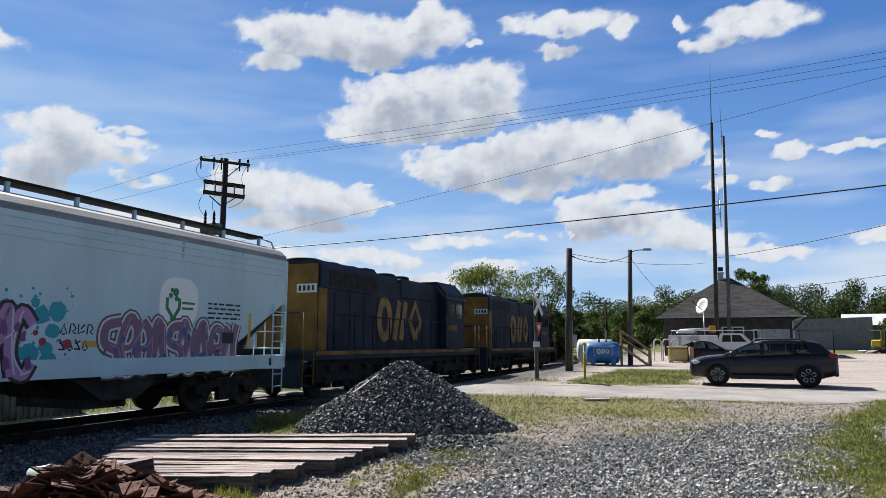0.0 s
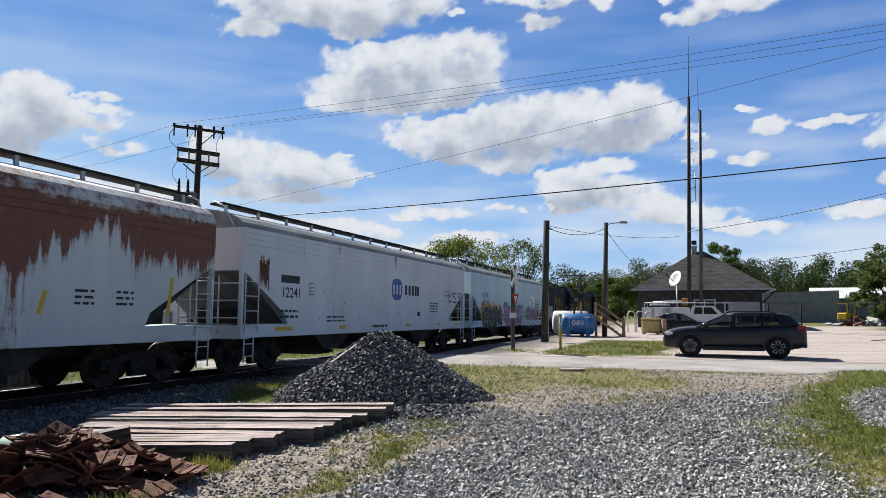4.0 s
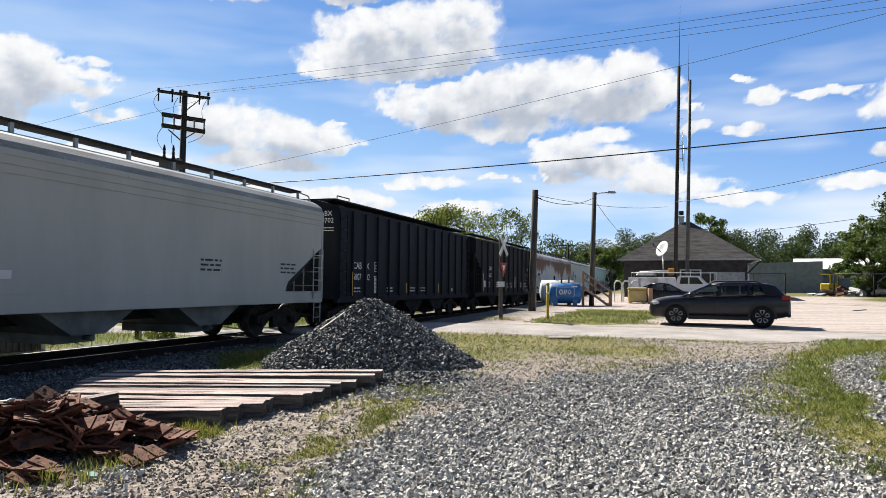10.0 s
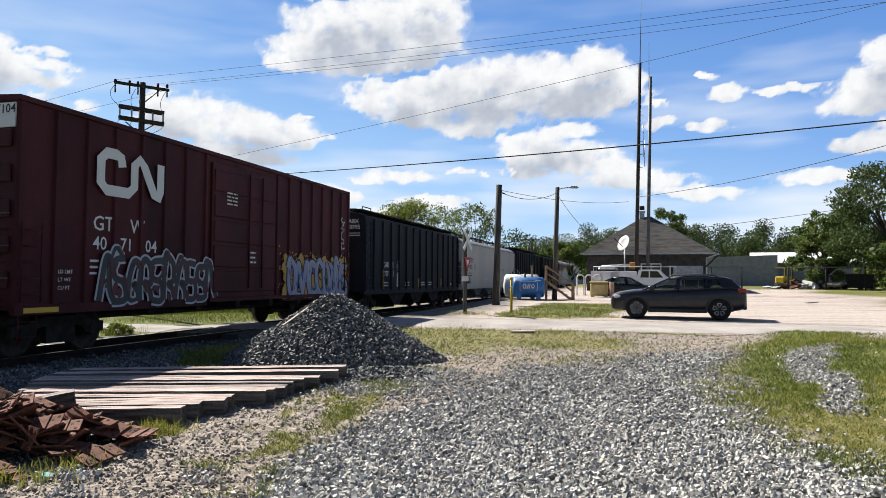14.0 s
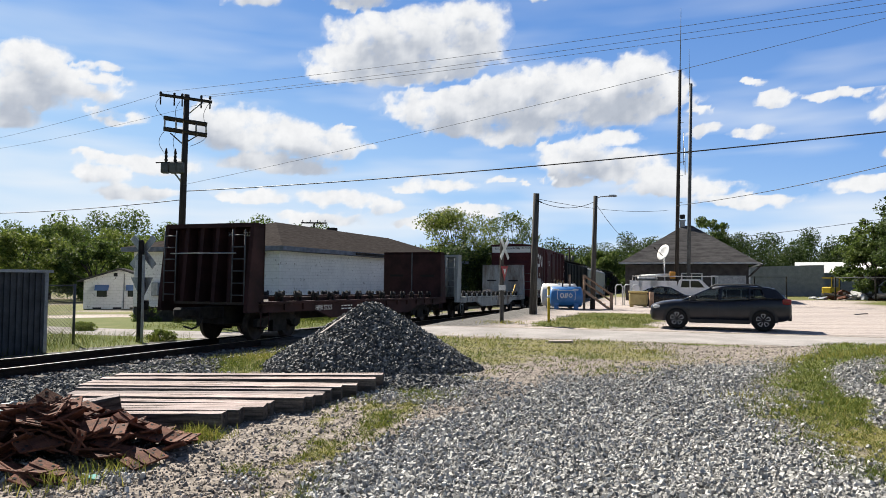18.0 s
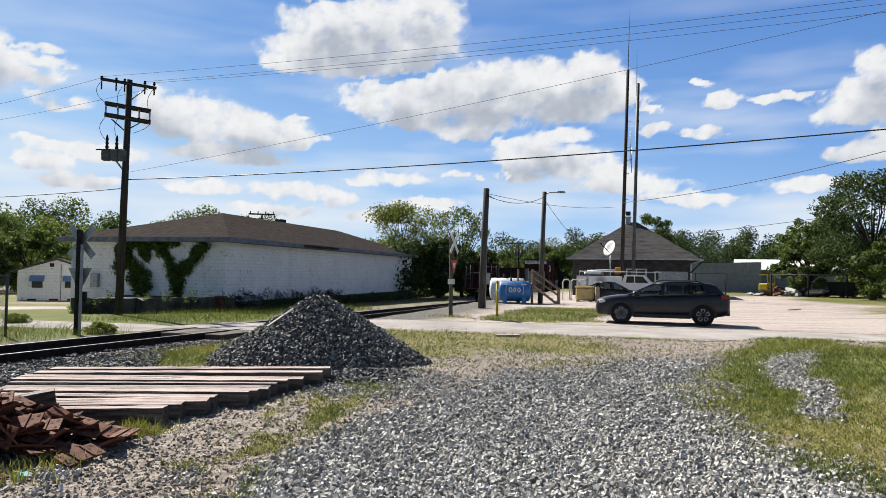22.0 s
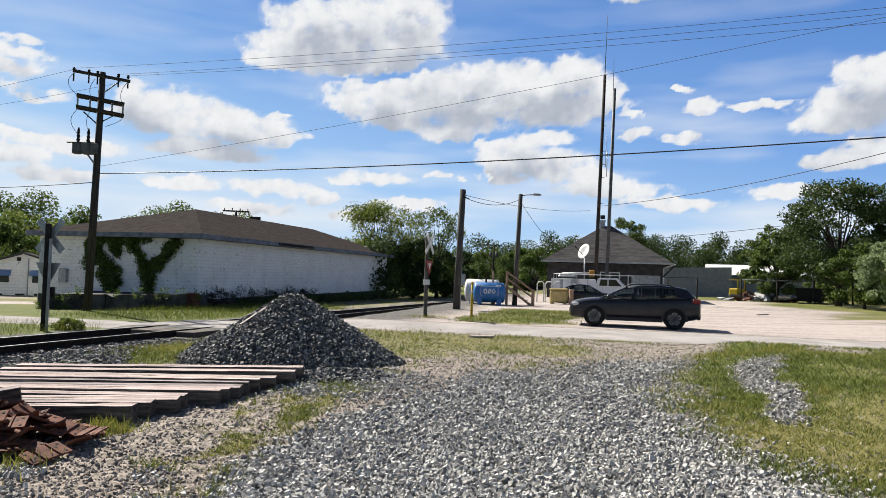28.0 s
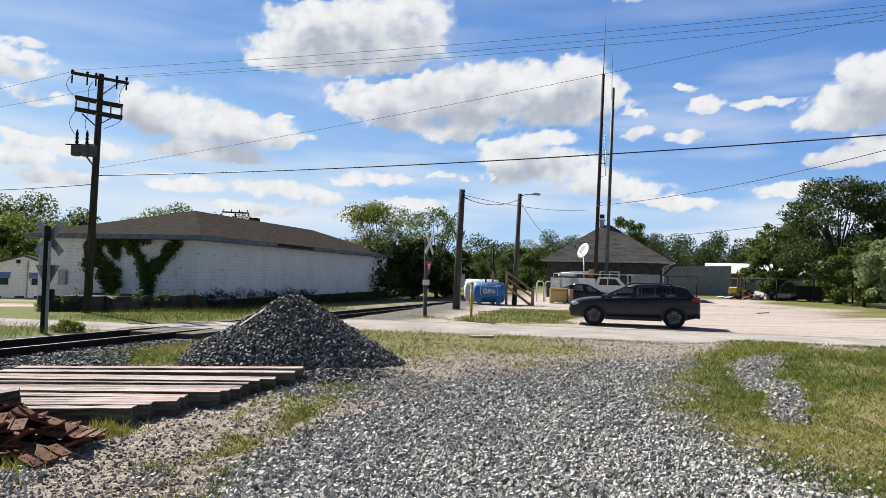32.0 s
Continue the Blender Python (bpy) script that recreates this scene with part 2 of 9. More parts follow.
RUST = (0.16, 0.062, 0.032)
M = dict(
    steel_dark=surface("weathered dark steel", (0.012, 0.011, 0.011), (0.035, 0.031, 0.028), 4, 0.75, 0.0, 0.2),
    wheel=surface("wheel steel", (0.03, 0.024, 0.02), (0.07, 0.055, 0.045), 6, 0.6, 0.4, 0.1),
    rail=surface("rail steel", (0.012, 0.009, 0.008), (0.03, 0.022, 0.018), 6, 0.7, 0.2, 0.2),
    rail_top=plain("polished rail head", (0.42, 0.40, 0.38), 0.28, 0.9),
    tie=surface("creosoted wood", (0.045, 0.038, 0.033), (0.14, 0.12, 0.105), 5, 0.85, 0, 0.5, 30, (1, 8, 8), random_tint=0.25),
    old_tie=surface("weathered tie wood", (0.27, 0.235, 0.215), (0.50, 0.445, 0.415), 3, 0.85, 0, 0.6, 40, (0.5, 3.5, 3.5), (0.06, 0.05, 0.045), 0.35, random_tint=0.3),
    tie_end=surface("dark tie end grain", (0.03, 0.025, 0.022), (0.12, 0.10, 0.088), 14, 0.85, 0, 0.5),
    plate=surface("rusted tie plate", (0.06, 0.025, 0.017), (0.18, 0.072, 0.044), 7, 0.8, 0.1, 0.5, 60, None, (0.05, 0.03, 0.022), 0.3, random_tint=0.35),
    hole=plain("dark hole", (0.008, 0.006, 0.005), 0.9),
    asphalt=surface("worn pale asphalt", (0.275, 0.26, 0.25), (0.385, 0.362, 0.348), 0.7, 0.9, 0, 0.4, 70, None, (0.22, 0.2, 0.19), 0.25),
    wall_white=bricks_paint("whitewashed block wall", (0.82, 0.81, 0.80), (0.22, 0.205, 0.19)),
    roof_brown=surface("brown roof felt", (0.040, 0.035, 0.033), (0.066, 0.059, 0.056), 1.4, 0.95, 0, 0.5, 18, (1, 3, 1)),
    fascia=surface("blue-grey fascia board", (0.11, 0.125, 0.16), (0.2, 0.22, 0.27), 2, 0.7),
    dock=surface("stained concrete dock", (0.028, 0.026, 0.025), (0.10, 0.093, 0.087), 1.6, 0.9, 0, 0.4, 30),
    shingle=surface("grey roof shingle", (0.05, 0.048, 0.049), (0.10, 0.096, 0.096), 1.0, 0.9, 0, 0.35, 30, (1, 1, 6)),
    depot_wall=surface("dark depot wall", (0.045, 0.042, 0.042), (0.09, 0.083, 0.082), 2, 0.8),
    trim_white=surface("white painted trim", (0.55, 0.55, 0.54), (0.75, 0.75, 0.74), 3, 0.6, 0, 0.05),
    pole=surface("weathered pole wood", (0.026, 0.023, 0.021), (0.065, 0.056, 0.05), 3, 0.9, 0, 0.5, 25, (6, 6, 0.4)),
    pole_grey=surface("grey pole wood", (0.055, 0.05, 0.046), (0.12, 0.11, 0.10), 3, 0.9, 0, 0.5, 25, (6, 6, 0.4)),
    mast_grey=surface("dull grey steel", (0.07, 0.075, 0.08), (0.13, 0.135, 0.14), 4, 0.6, 0.2, 0.05),
    galv=surface("galvanised steel", (0.26, 0.27, 0.28), (0.42, 0.43, 0.44), 5, 0.5, 0.5, 0.05),
    wire=plain("black cable", (0.02, 0.02, 0.022), 0.6),
    wire_bright=plain("bare grey wire", (0.09, 0.095, 0.10), 0.85),
    black=plain("black rubber", (0.012, 0.012, 0.013), 0.8),
    far_shed=surface("grey painted steel siding", (0.24, 0.255, 0.27), (0.33, 0.345, 0.36), 2, 0.7),
    grey_shed=surface("dark grey corrugated steel", (0.05, 0.052, 0.057), (0.085, 0.088, 0.095), 2, 0.6),
)

for k in ("roof_brown", "shingle", "asphalt"):
    M[k].node_tree.nodes["Principled BSDF"].inputs["Specular IOR Level"].default_value = 0.0


# ---- mesh helpers ----
def part(name, bm, material, parent=None, label="", smooth=False):
    me = bpy.data.meshes.new(name)
    if smooth:
        for fc in bm.faces:
            fc.smooth = True
    bm.to_mesh(me)
    bm.free()
    for m in (material if isinstance(material, (list, tuple)) else [material]):
        me.materials.append(m)
    ob = new(name, me)
    ob.parent = parent
    if label:
        ob["label"] = label
    return ob


def piece(name, me, parent, m):
    """One more object on an existing mesh, as a part of parent."""
    ob = new(name, me)
    ob.parent, ob.matrix_basis = parent, m
    return ob


def thing(name, m, label, category, group="", kind=""):
    ob = new(name)
    ob.empty_display_size = 0.2
    ob.matrix_basis = m
    return tagged(ob, label, category, group, kind)


def box(bm, x0, x1, y0, y1, z0, z1, bevel=0.0, mat=0):
    vs = [bm.verts.new(p) for p in ((x0, y0, z0), (x1, y0, z0), (x1, y1, z0), (x0, y1, z0), (x0, y0, z1), (x1, y0, z1), (x1, y1, z1), (x0, y1, z1))]
    fs = [bm.faces.new([vs[i] for i in q]) for q in ((3, 2, 1, 0), (4, 5, 6, 7), (0, 1, 5, 4), (1, 2, 6, 5), (2, 3, 7, 6), (3, 0, 4, 7))]
    for fc in fs:
        fc.material_index = mat
    if bevel:
        bmesh.ops.bevel(bm, geom=list({e for fc in fs for e in fc.edges}), offset=bevel, segments=1, affect="EDGES")
    return vs


def rod(bm, a, b, r, seg=8, r2=None, mat=0, caps=True):
    a, b = Vector(a), Vector(b)
    r2 = r if r2 is None else r2
    q = (b - a).to_track_quat("Z", "Y").to_matrix()
    ra = [bm.verts.new(a + q @ Vector((r * math.cos(i * math.tau / seg), r * math.sin(i * math.tau / seg), 0))) for i in range(seg)]
    rb = [bm.verts.new(b + q @ Vector((r2 * math.cos(i * math.tau / seg), r2 * math.sin(i * math.tau / seg), 0))) for i in range(seg)]
    for i in range(seg):
        fc = bm.faces.new((ra[i], ra[(i + 1) % seg], rb[(i + 1) % seg], rb[i]))
        fc.smooth, fc.material_index = seg > 5, mat
    if caps:
        bm.faces.new(ra[::-1]).material_index = mat
        bm.faces.new(rb).material_index = mat


def chain(bm, points, r, seg=6, mat=0):
    """A bent rod through the points, in one skin."""
    pts = [Vector(p) for p in points]
    rings, up = [], None
    for i, p in enumerate(pts):
        d = (pts[min(i + 1, len(pts) - 1)] - pts[max(i - 1, 0)]).normalized()
        if up is None:
            up = d.orthogonal().normalized()
        up = (up - d * up.dot(d)).normalized()
        side = d.cross(up)
        rings.append([bm.verts.new(p + (up * math.cos(k * math.tau / seg) + side * math.sin(k * math.tau / seg)) * r) for k in range(seg)])
    for a, b in zip(rings, rings[1:]):
        for k in range(seg):
            fc = bm.faces.new((a[k], a[(k + 1) % seg], b[(k + 1) % seg], b[k]))
            fc.smooth, fc.material_index = True, mat
    bm.faces.new(rings[0][::-1]).material_index = mat
    bm.faces.new(rings[-1]).material_index = mat


def prism(bm, outline, axis, lo, hi, mat=0):
    """An outline of 2D points pushed along an axis: 'x' takes (y, z), 'y' takes (x, z), 'z' takes (x, y)."""
    def at(p, d):
        return {"x": (d, p[0], p[1]), "y": (p[0], d, p[1]), "z": (p[0], p[1], d)}[axis]
    a, b = [bm.verts.new(at(p, lo)) for p in outline], [bm.verts.new(at(p, hi)) for p in outline]
    fs = [bm.faces.new(a[::-1]), bm.faces.new(b)]
    n = len(a)
    fs += [bm.faces.new((a[i], a[(i + 1) % n], b[(i + 1) % n], b[i])) for i in range(n)]
    for fc in fs:
        fc.material_index = mat
    bmesh.ops.recalc_face_normals(bm, faces=fs)
    return fs


def boxes(*list_):
    bm = bmesh.new()
    for b in list_:
        box(bm, *b)
    return bm


def rods(*list_):
    bm = bmesh.new()
    for b in list_:
        rod(bm, *b)
    return bm


def lathe(bm, profile, seg=24, axis="z", mat=0, centre=(0, 0, 0)):
    """Turn a profile of (radius, height) round an axis."""
    rings = []
    for r, h in profile:
        ring = []
        for i in range(seg):
            c, s = r * math.cos(i * math.tau / seg), r * math.sin(i * math.tau / seg)
            p = {"z": (c, s, h), "y": (c, h, s), "x": (h, c, s)}[axis]
            ring.append(bm.verts.new(Vector(p) + Vector(centre)))
        rings.append(ring)
    fs = []
    for a, b in zip(rings, rings[1:]):
        for i in range(seg):
            fs.append(bm.faces.new((a[i], a[(i + 1) % seg], b[(i + 1) % seg], b[i])))
    fs.append(bm.faces.new(rings[0][::-1]))
    fs.append(bm.faces.new(rings[-1]))
    for fc in fs:
        fc.material_index, fc.smooth = mat, True
    bmesh.ops.recalc_face_normals(bm, faces=fs)


def lettering(body, size, m, parent, material, align="LEFT", name="lettering"):
    c = bpy.data.curves.new(name, "FONT")
    c.body, c.size, c.align_x, c.align_y, c.resolution_u = body, size, align, "BOTTOM", 2
    c.offset = size * 0.009                              # stencil lettering is bold
    c.materials.append(material)
    ob = new(name, c)
    ob.parent, ob.matrix_basis = parent, m
    return ob


# ---- plan ----
# The track: a straight line past P0, going away to the right and slightly downhill; ROADWAY is the road's own frame.
P0 = Vector((-7.30, 14.0))
AZ, GRADE, RAIL_Z = radians(21.81), -0.0141, -0.086
ALONG, ASIDE = Vector((math.sin(AZ), math.cos(AZ))), Vector((math.cos(AZ), -math.sin(AZ)))
ROAD_C, ROAD_U, ROAD_V = Vector((-3.0, 22.5)), Vector((0.913, -0.408)), Vector((-0.408, -0.913))


def track_sl(x, y):
    d = Vector((x, y)) - P0
    return d.dot(ALONG), d.dot(ASIDE)


def track_xy(s, lat):
    return P0 + ALONG * s + ASIDE * lat


def rail_z(s):
    return RAIL_Z + GRADE * s


def smooth01(v, lo, hi):
    v = min(1.0, max(0.0, (v - lo) / (hi - lo)))
    return v * v * (3 - 2 * v)


def road_uv(x, y):
    d = Vector((x, y)) - ROAD_C
    return d.dot(ROAD_U), d.dot(ROAD_V)


NEAR_EDGE = ((-60, 7.0), (-30, 4.3), (-9, 2.5), (0, 1.3), (6, 1.2), (14, 0.5), (30, 0.0), (90, -2.0))
FAR_EDGE = ((-60, 3.4), (-30, 0.7), (-9, -0.9), (0, -2.2), (6, -2.9), (14, -3.8), (30, -4.5), (90, -7.0))


def along_edge(edge, u):
    for (a, va), (b, vb) in zip(edge, edge[1:]):
        if u <= b:
            return va + (vb - va) * (max(u, a) - a) / (b - a)
    return edge[-1][1]


def ground_z(x, y):
    s, lat = track_sl(x, y)
    bed = rail_z(max(-40.0, min(s, 70.0))) - 0.185
    side = smooth01(lat, 1.2, 3.4)                      # 0 on the bed and beyond it, 1 on the camera's side
    z = bed * (1 - side)
    u, v = road_uv(x, y)
    on_road = smooth01(2.6 - abs(v - 0.5 * (along_edge(NEAR_EDGE, u) + along_edge(FAR_EDGE, u))), -0.2, 0.5)
    z += on_road * (1 - side) * 0.16 * smooth01(2.6 - abs(lat + 0.75), 0.0, 1.2)   # the crossing comes up to the rails
    bank = smooth01(x - 5.2 - 0.16 * (y - 8), 0.0, 3.2) * smooth01(v, 1.0, 3.2)
    z += 0.30 * bank
    far = math.hypot(x, y)
    if far < 40:
        z += 0.03 * (noise.noise(Vector((x * 0.5, y * 0.5, 0.0))) + 0.5 * noise.noise(Vector((x * 1.7, y * 1.7, 3.0)))) * (1 - on_road) * side
    return z


# ---- ground ----
def wob(x, y, f, seed):
    return noise.noise(Vector((x * f, y * f, seed)))


PATH_LEFT = ((4.4, -1.45), (5.4, -1.25), (6.1, -0.8), (7.0, -0.47), (8.2, 0.1), (9.3, 0.95), (11.0, 1.8), (13.0, 3.0))
BANK_LEFT = ((4.4, 3.65), (5.2, 3.35), (5.8, 3.3), (7.1, 3.9), (8.1, 4.35), (9.9, 5.0), (11.0, 5.6), (12.4, 6.4), (14.0, 8.4), (16.0, 10.4), (20.0, 14.0))
VERGE = ((4.4, -1.35), (5.6, -1.4), (6.5, -1.12), (7.5, -0.86), (9.2, -0.3), (11.0, 0.25), (12.5, 1.1))


def cover(x, y):
    """How much grass, grey ballast and pale lot gravel lies at a place, and how dry the grass is; the rest is stony dirt."""
    s, lat = track_sl(x, y)
    u, v = road_uv(x, y)
    w = 0.5 * wob(x, y, 0.45, 1.0) + 0.3 * wob(x, y, 1.6, 2.0) + 0.34 * wob(x, y, 4.0, 4.0)
    near, far = along_edge(NEAR_EDGE, u), along_edge(FAR_EDGE, u)
    grass = ballast = lot = 0.0
    dry = 0.12 + 0.9 * wob(x, y, 0.8, 7.0)
    if lat > 1.3:
        if v > near:                                        # the camera's side of the road
            strip = smooth01(v - near + w * 0.8, 0.0, 0.4) * smooth01(y - 12.9 - 2.2 * w, 0.0, 1.0) * (1 - smooth01(x + w * 2.5, 4.6, 6.4))
            thin = smooth01(v - near + w * 0.8, 0.0, 0.3) * (1 - smooth01(v - near + w * 0.8, 0.5, 0.9)) * smooth01(w, -0.1, 0.2)
            grass = max(grass, 0.62 * strip, 0.7 * thin)
            dry += 0.75 * strip
            right = smooth01(x - along_edge(BANK_LEFT, y) + 0.9 * w, -0.45, 0.75)
            mid = 5.25 + 0.52 * (y - 7.0)
            rut = (1 - smooth01(abs(x - mid + w * 0.6), 0.10 + 0.04 * (y - 7), 0.34 + 0.07 * (y - 7))) * smooth01(y, 6.6, 7.3) * (1 - smooth01(y, 11.3, 12.2))
            bare = 1 - smooth01(math.hypot((x - 10.2) / 1.0, (y - 12.5) / 0.9) + w, 0.5, 1.0)
            worn = 0.62 + 0.38 * smooth01(wob(x, y, 1.9, 9.0) + 0.5 * wob(x, y, 5.5, 10.0), -0.32, 0.06)
            grass = max(grass, right * worn * (1 - rut) * (1 - bare))
            straw = 1 - smooth01(math.hypot((x - 5.9) / 1.3, (y - 6.5) / 1.2) + 0.9 * w, 0.6, 1.2)
            dry += 0.8 * straw + 0.38 * right * smooth01(9.0 - y, 0.0, 2.0) - 0.25 * right * smooth01(y, 8.0, 10.0)
            band = 1 - smooth01(abs(x - along_edge(VERGE, y) + w * 0.5), 0.16 + 0.03 * (y - 5), 0.55 + 0.07 * (y - 5))
            band *= smooth01(y, 4.2, 5.0) * (1 - smooth01(y, 11.5, 13.0))
            grass = max(grass, 0.8 * band * smooth01(w + 0.5 * wob(x, y, 2.3, 13.0), -0.3, 0.3))
            loose = smooth01(y, 10.6, 11.6) * (1 - smooth01(y, 13.5, 15.0)) * smooth01(w + 0.4 * wob(x, y, 2.6, 8.0), 0.0, 0.4)
            grass = max(grass, 0.4 * loose)
            tuft = (1 - smooth01(math.hypot((x + 2.5) / 0.32, (y - 6.6) / 0.24), 0.5, 1.1))
            grass = max(grass, tuft)
            dry += 1.2 * tuft + 0.95 * band + 0.4 * loose
            main = smooth01(x - along_edge(PATH_LEFT, y) + 0.7 * w, -0.15, 0.45) * (1 - smooth01(y - min(12.0, 9.9 + 0.55 * (x - 1.2)) + w * 2.2, -0.5, 1.6)) * (1 - right)
            ballast = max(ballast, main * (1 - 0.8 * grass), rut)
            clump = smooth01(wob(x, y, 1.1, 11.0) + 0.4 * w, 0.02, 0.3)
            if x < along_edge(PATH_LEFT, y) and y < 6.4:
                ballast = max(ballast, 0.75 * clump)
            runout = 1 - smooth01(math.hypot((x + 0.35) / 1.5, (y - 9.9) / 1.7) + 0.6 * w, 0.5, 1.1)
            ballast = max(ballast, 0.8 * runout)
            ballast = max(ballast, 1 - smooth01(lat - 3.6 + w, 0.0, 0.9))
            patch = 1 - smooth01(math.hypot((x + 3.3) / 0.9, (y - 13.2) / 1.7) + 0.5 * w, 0.7, 1.1)
            grass = max(grass, patch)
            ballast *= 1 - patch
        elif v < far - 0.15:
            grass = smooth01(u - 5.2 + w, 0, 0.8) * (1 - smooth01(u - 8.0 - 0.22 * (far - v) + w * 2.0, 0, 1.6)) * (1 - smooth01(far - v, 11, 13)) * smooth01(far - v + w, 0.2, 0.8)
            grass *= 0.85
            dry += 0.4
            grass = max(grass, 0.8 * smooth01(u - 20.5 + w * 7, 0, 5) * smooth01(far - v + w * 4, 5.5, 9))
            grass = max(grass, smooth01(far - v - 42 + w * 4, 0, 4))
            lot = (1 - grass)
            ballast = max(0.0, 0.95 - smooth01(lat - 4.6 + w, 0.0, 2.4))
            lot *= 1 - ballast
    elif lat > -3.4 - w:
        ballast = 1.0
    else:
        wild_ = smooth01(s, 17.0, 23.0) * (1 - smooth01(s, 70.0, 90.0))   # trampled weeds and dirt below the warehouse wall
        grass = 0.95 + 0.2 * w - wild_ * (0.35 + 0.5 * wob(x, y, 0.7, 14.0))
        dry += 0.6 * wild_ - 0.2
        branch = 1 - smooth01(abs((x + 19.5) * 0.35 - (y - 37) * 0.94 + w), 1.6, 2.0)
        if x < -13:
            grass *= 1 - branch
            lot = branch
    return grass, ballast, lot, min(1.0, max(0.0, dry))


def ground_material():
    m, nt, links, bsdf = nodes_of("gravel, dirt and grass ground")
    at = nt.new("ShaderNodeAttribute")
    at.attribute_name = "cover"
    sep = nt.new("ShaderNodeSeparateColor")
    links.new(at.outputs["Color"], sep.inputs[0])
    big, mid, fine = noise_tex(nt, links, 0.6, 6.0), noise_tex(nt, links, 5.0, 6.0), noise_tex(nt, links, 45.0, 4.0)
    vo = nt.new("ShaderNodeTexVoronoi")
    vo.inputs["Scale"].default_value = 24.0
    tc = nt.new("ShaderNodeTexCoord")
    links.new(tc.outputs["Object"], vo.inputs["Vector"])
    cell = ramp(nt, links, vo.outputs["Color"], ((0.15, (0.5, 0.5, 0.5)), (0.85, (1.35, 1.35, 1.35))))
    dirt = ramp(nt, links, mid.outputs[0], ((0.3, (0.165, 0.14, 0.118)), (0.7, (0.295, 0.255, 0.22))))
    # ballast base darker than the loose stones: shade in their gaps, as colour
    stone = ramp(nt, links, mid.outputs[0], ((0.3, (0.05, 0.049, 0.046)), (0.7, (0.14, 0.137, 0.13))))
    lots = ramp(nt, links, mid.outputs[0], ((0.3, (0.33, 0.285, 0.262)), (0.7, (0.46, 0.405, 0.372))))
    wheel_marks = noise_tex(nt, links, 0.5, 6.0, 0.65, stretch=(0.25, 1.6, 1.0))
    lots = mixed(nt, links, 1.0, lots, ramp(nt, links, wheel_marks.outputs[0], ((0.34, (0.68, 0.68, 0.70)), (0.5, (1.0, 1.0, 1.0)), (0.7, (1.12, 1.1, 1.08)))), "MULTIPLY")
    lots = mixed(nt, links, 1.0, lots, ramp(nt, links, fine.outputs[0], ((0.35, (0.55, 0.55, 0.56)), (0.5, (1.0, 1.0, 1.0)), (0.7, (1.22, 1.2, 1.18)))), "MULTIPLY")
    grass = ramp(nt, links, fine.outputs[0], ((0.3, (0.045, 0.062, 0.013)), (0.55, (0.095, 0.115, 0.024)), (0.75, (0.17, 0.165, 0.05))))
    straw = ramp(nt, links, fine.outputs[0], ((0.3, (0.095, 0.088, 0.034)), (0.7, (0.25, 0.225, 0.088))))
    grass = mixed(nt, links, at.outputs["Alpha"], grass, straw)
    stone = mixed(nt, links, 1.0, stone, cell, "MULTIPLY")
    dirt = mixed(nt, links, 1.0, dirt, cell, "MULTIPLY")
    col = mixed(nt, links, sep.outputs[1], dirt, stone)
    col = mixed(nt, links, sep.outputs[2], col, lots)
    edge = nt.new("ShaderNodeMath"); edge.operation = "MULTIPLY_ADD"
    links.new(mid.outputs[0], edge.inputs[0]); edge.inputs[1].default_value = 0.9; edge.inputs[2].default_value = -0.45
    add = nt.new("ShaderNodeMath"); add.operation = "ADD"
    links.new(edge.outputs[0], add.inputs[0]); links.new(sep.outputs[0], add.inputs[1])
    f = ramp(nt, links, add.outputs[0], ((0.35, (0, 0, 0)), (0.65, (1, 1, 1))))
    col = mixed(nt, links, f, col, grass)
    links.new(col, bsdf.inputs["Base Color"])
    bsdf.inputs["Roughness"].default_value, bsdf.inputs["Specular IOR Level"].default_value = 0.95, 0.15
    bumped(nt, links, bsdf, mixed(nt, links, 0.5, vo.outputs["Distance"], fine.outputs[0]), 0.6, 0.03)
    return m


M["ground"] = ground_material()


def spaced(lo, hi, step, out, grow=1.22):
    xs = list(np.arange(lo, hi + step * 0.5, step))
    a, d = [], step
    while (xs[-1] if not a else a[-1]) < out:
        d *= grow
        a.append((xs[-1] if not a else a[-1]) + d)
    b, d = [], step
    while (xs[0] if not b else b[-1]) > -out:
        d *= grow
        b.append((xs[0] if not b else b[-1]) - d)
    return b[::-1] + xs + a


def build_ground():
    xs, ys = spaced(-13.0, 11.0, 0.15, 3500), spaced(2.5, 26.0, 0.15, 3500)
    nx, ny = len(xs), len(ys)
    verts, cols = [], []
    for y in ys:
        for x in xs:
            verts.append((x, y, ground_z(x, y)))
            if abs(x) < 90 and -10 < y < 130:
                g, b, l, d = cover(x, y)
            else:
                g, b, l, d = 1.0, 0.0, 0.0, 0.2
            cols.extend((g, b, l, d))
    faces = [(j * nx + i, j * nx + i + 1, (j + 1) * nx + i + 1, (j + 1) * nx + i) for j in range(ny - 1) for i in range(nx - 1)]
    me = bpy.data.meshes.new("ground")
    me.from_pydata(verts, [], faces)
    ca = me.color_attributes.new("cover", "FLOAT_COLOR", "POINT")
    ca.data.foreach_set("color", cols)
    me.materials.append(M["ground"])
    for p in me.polygons:
        p.use_smooth = True
    return tagged(new("ground", me), "stony ground of grey gravel, dirt and patchy yellow-green grass", "ground", kind="structure")


ground = build_ground()


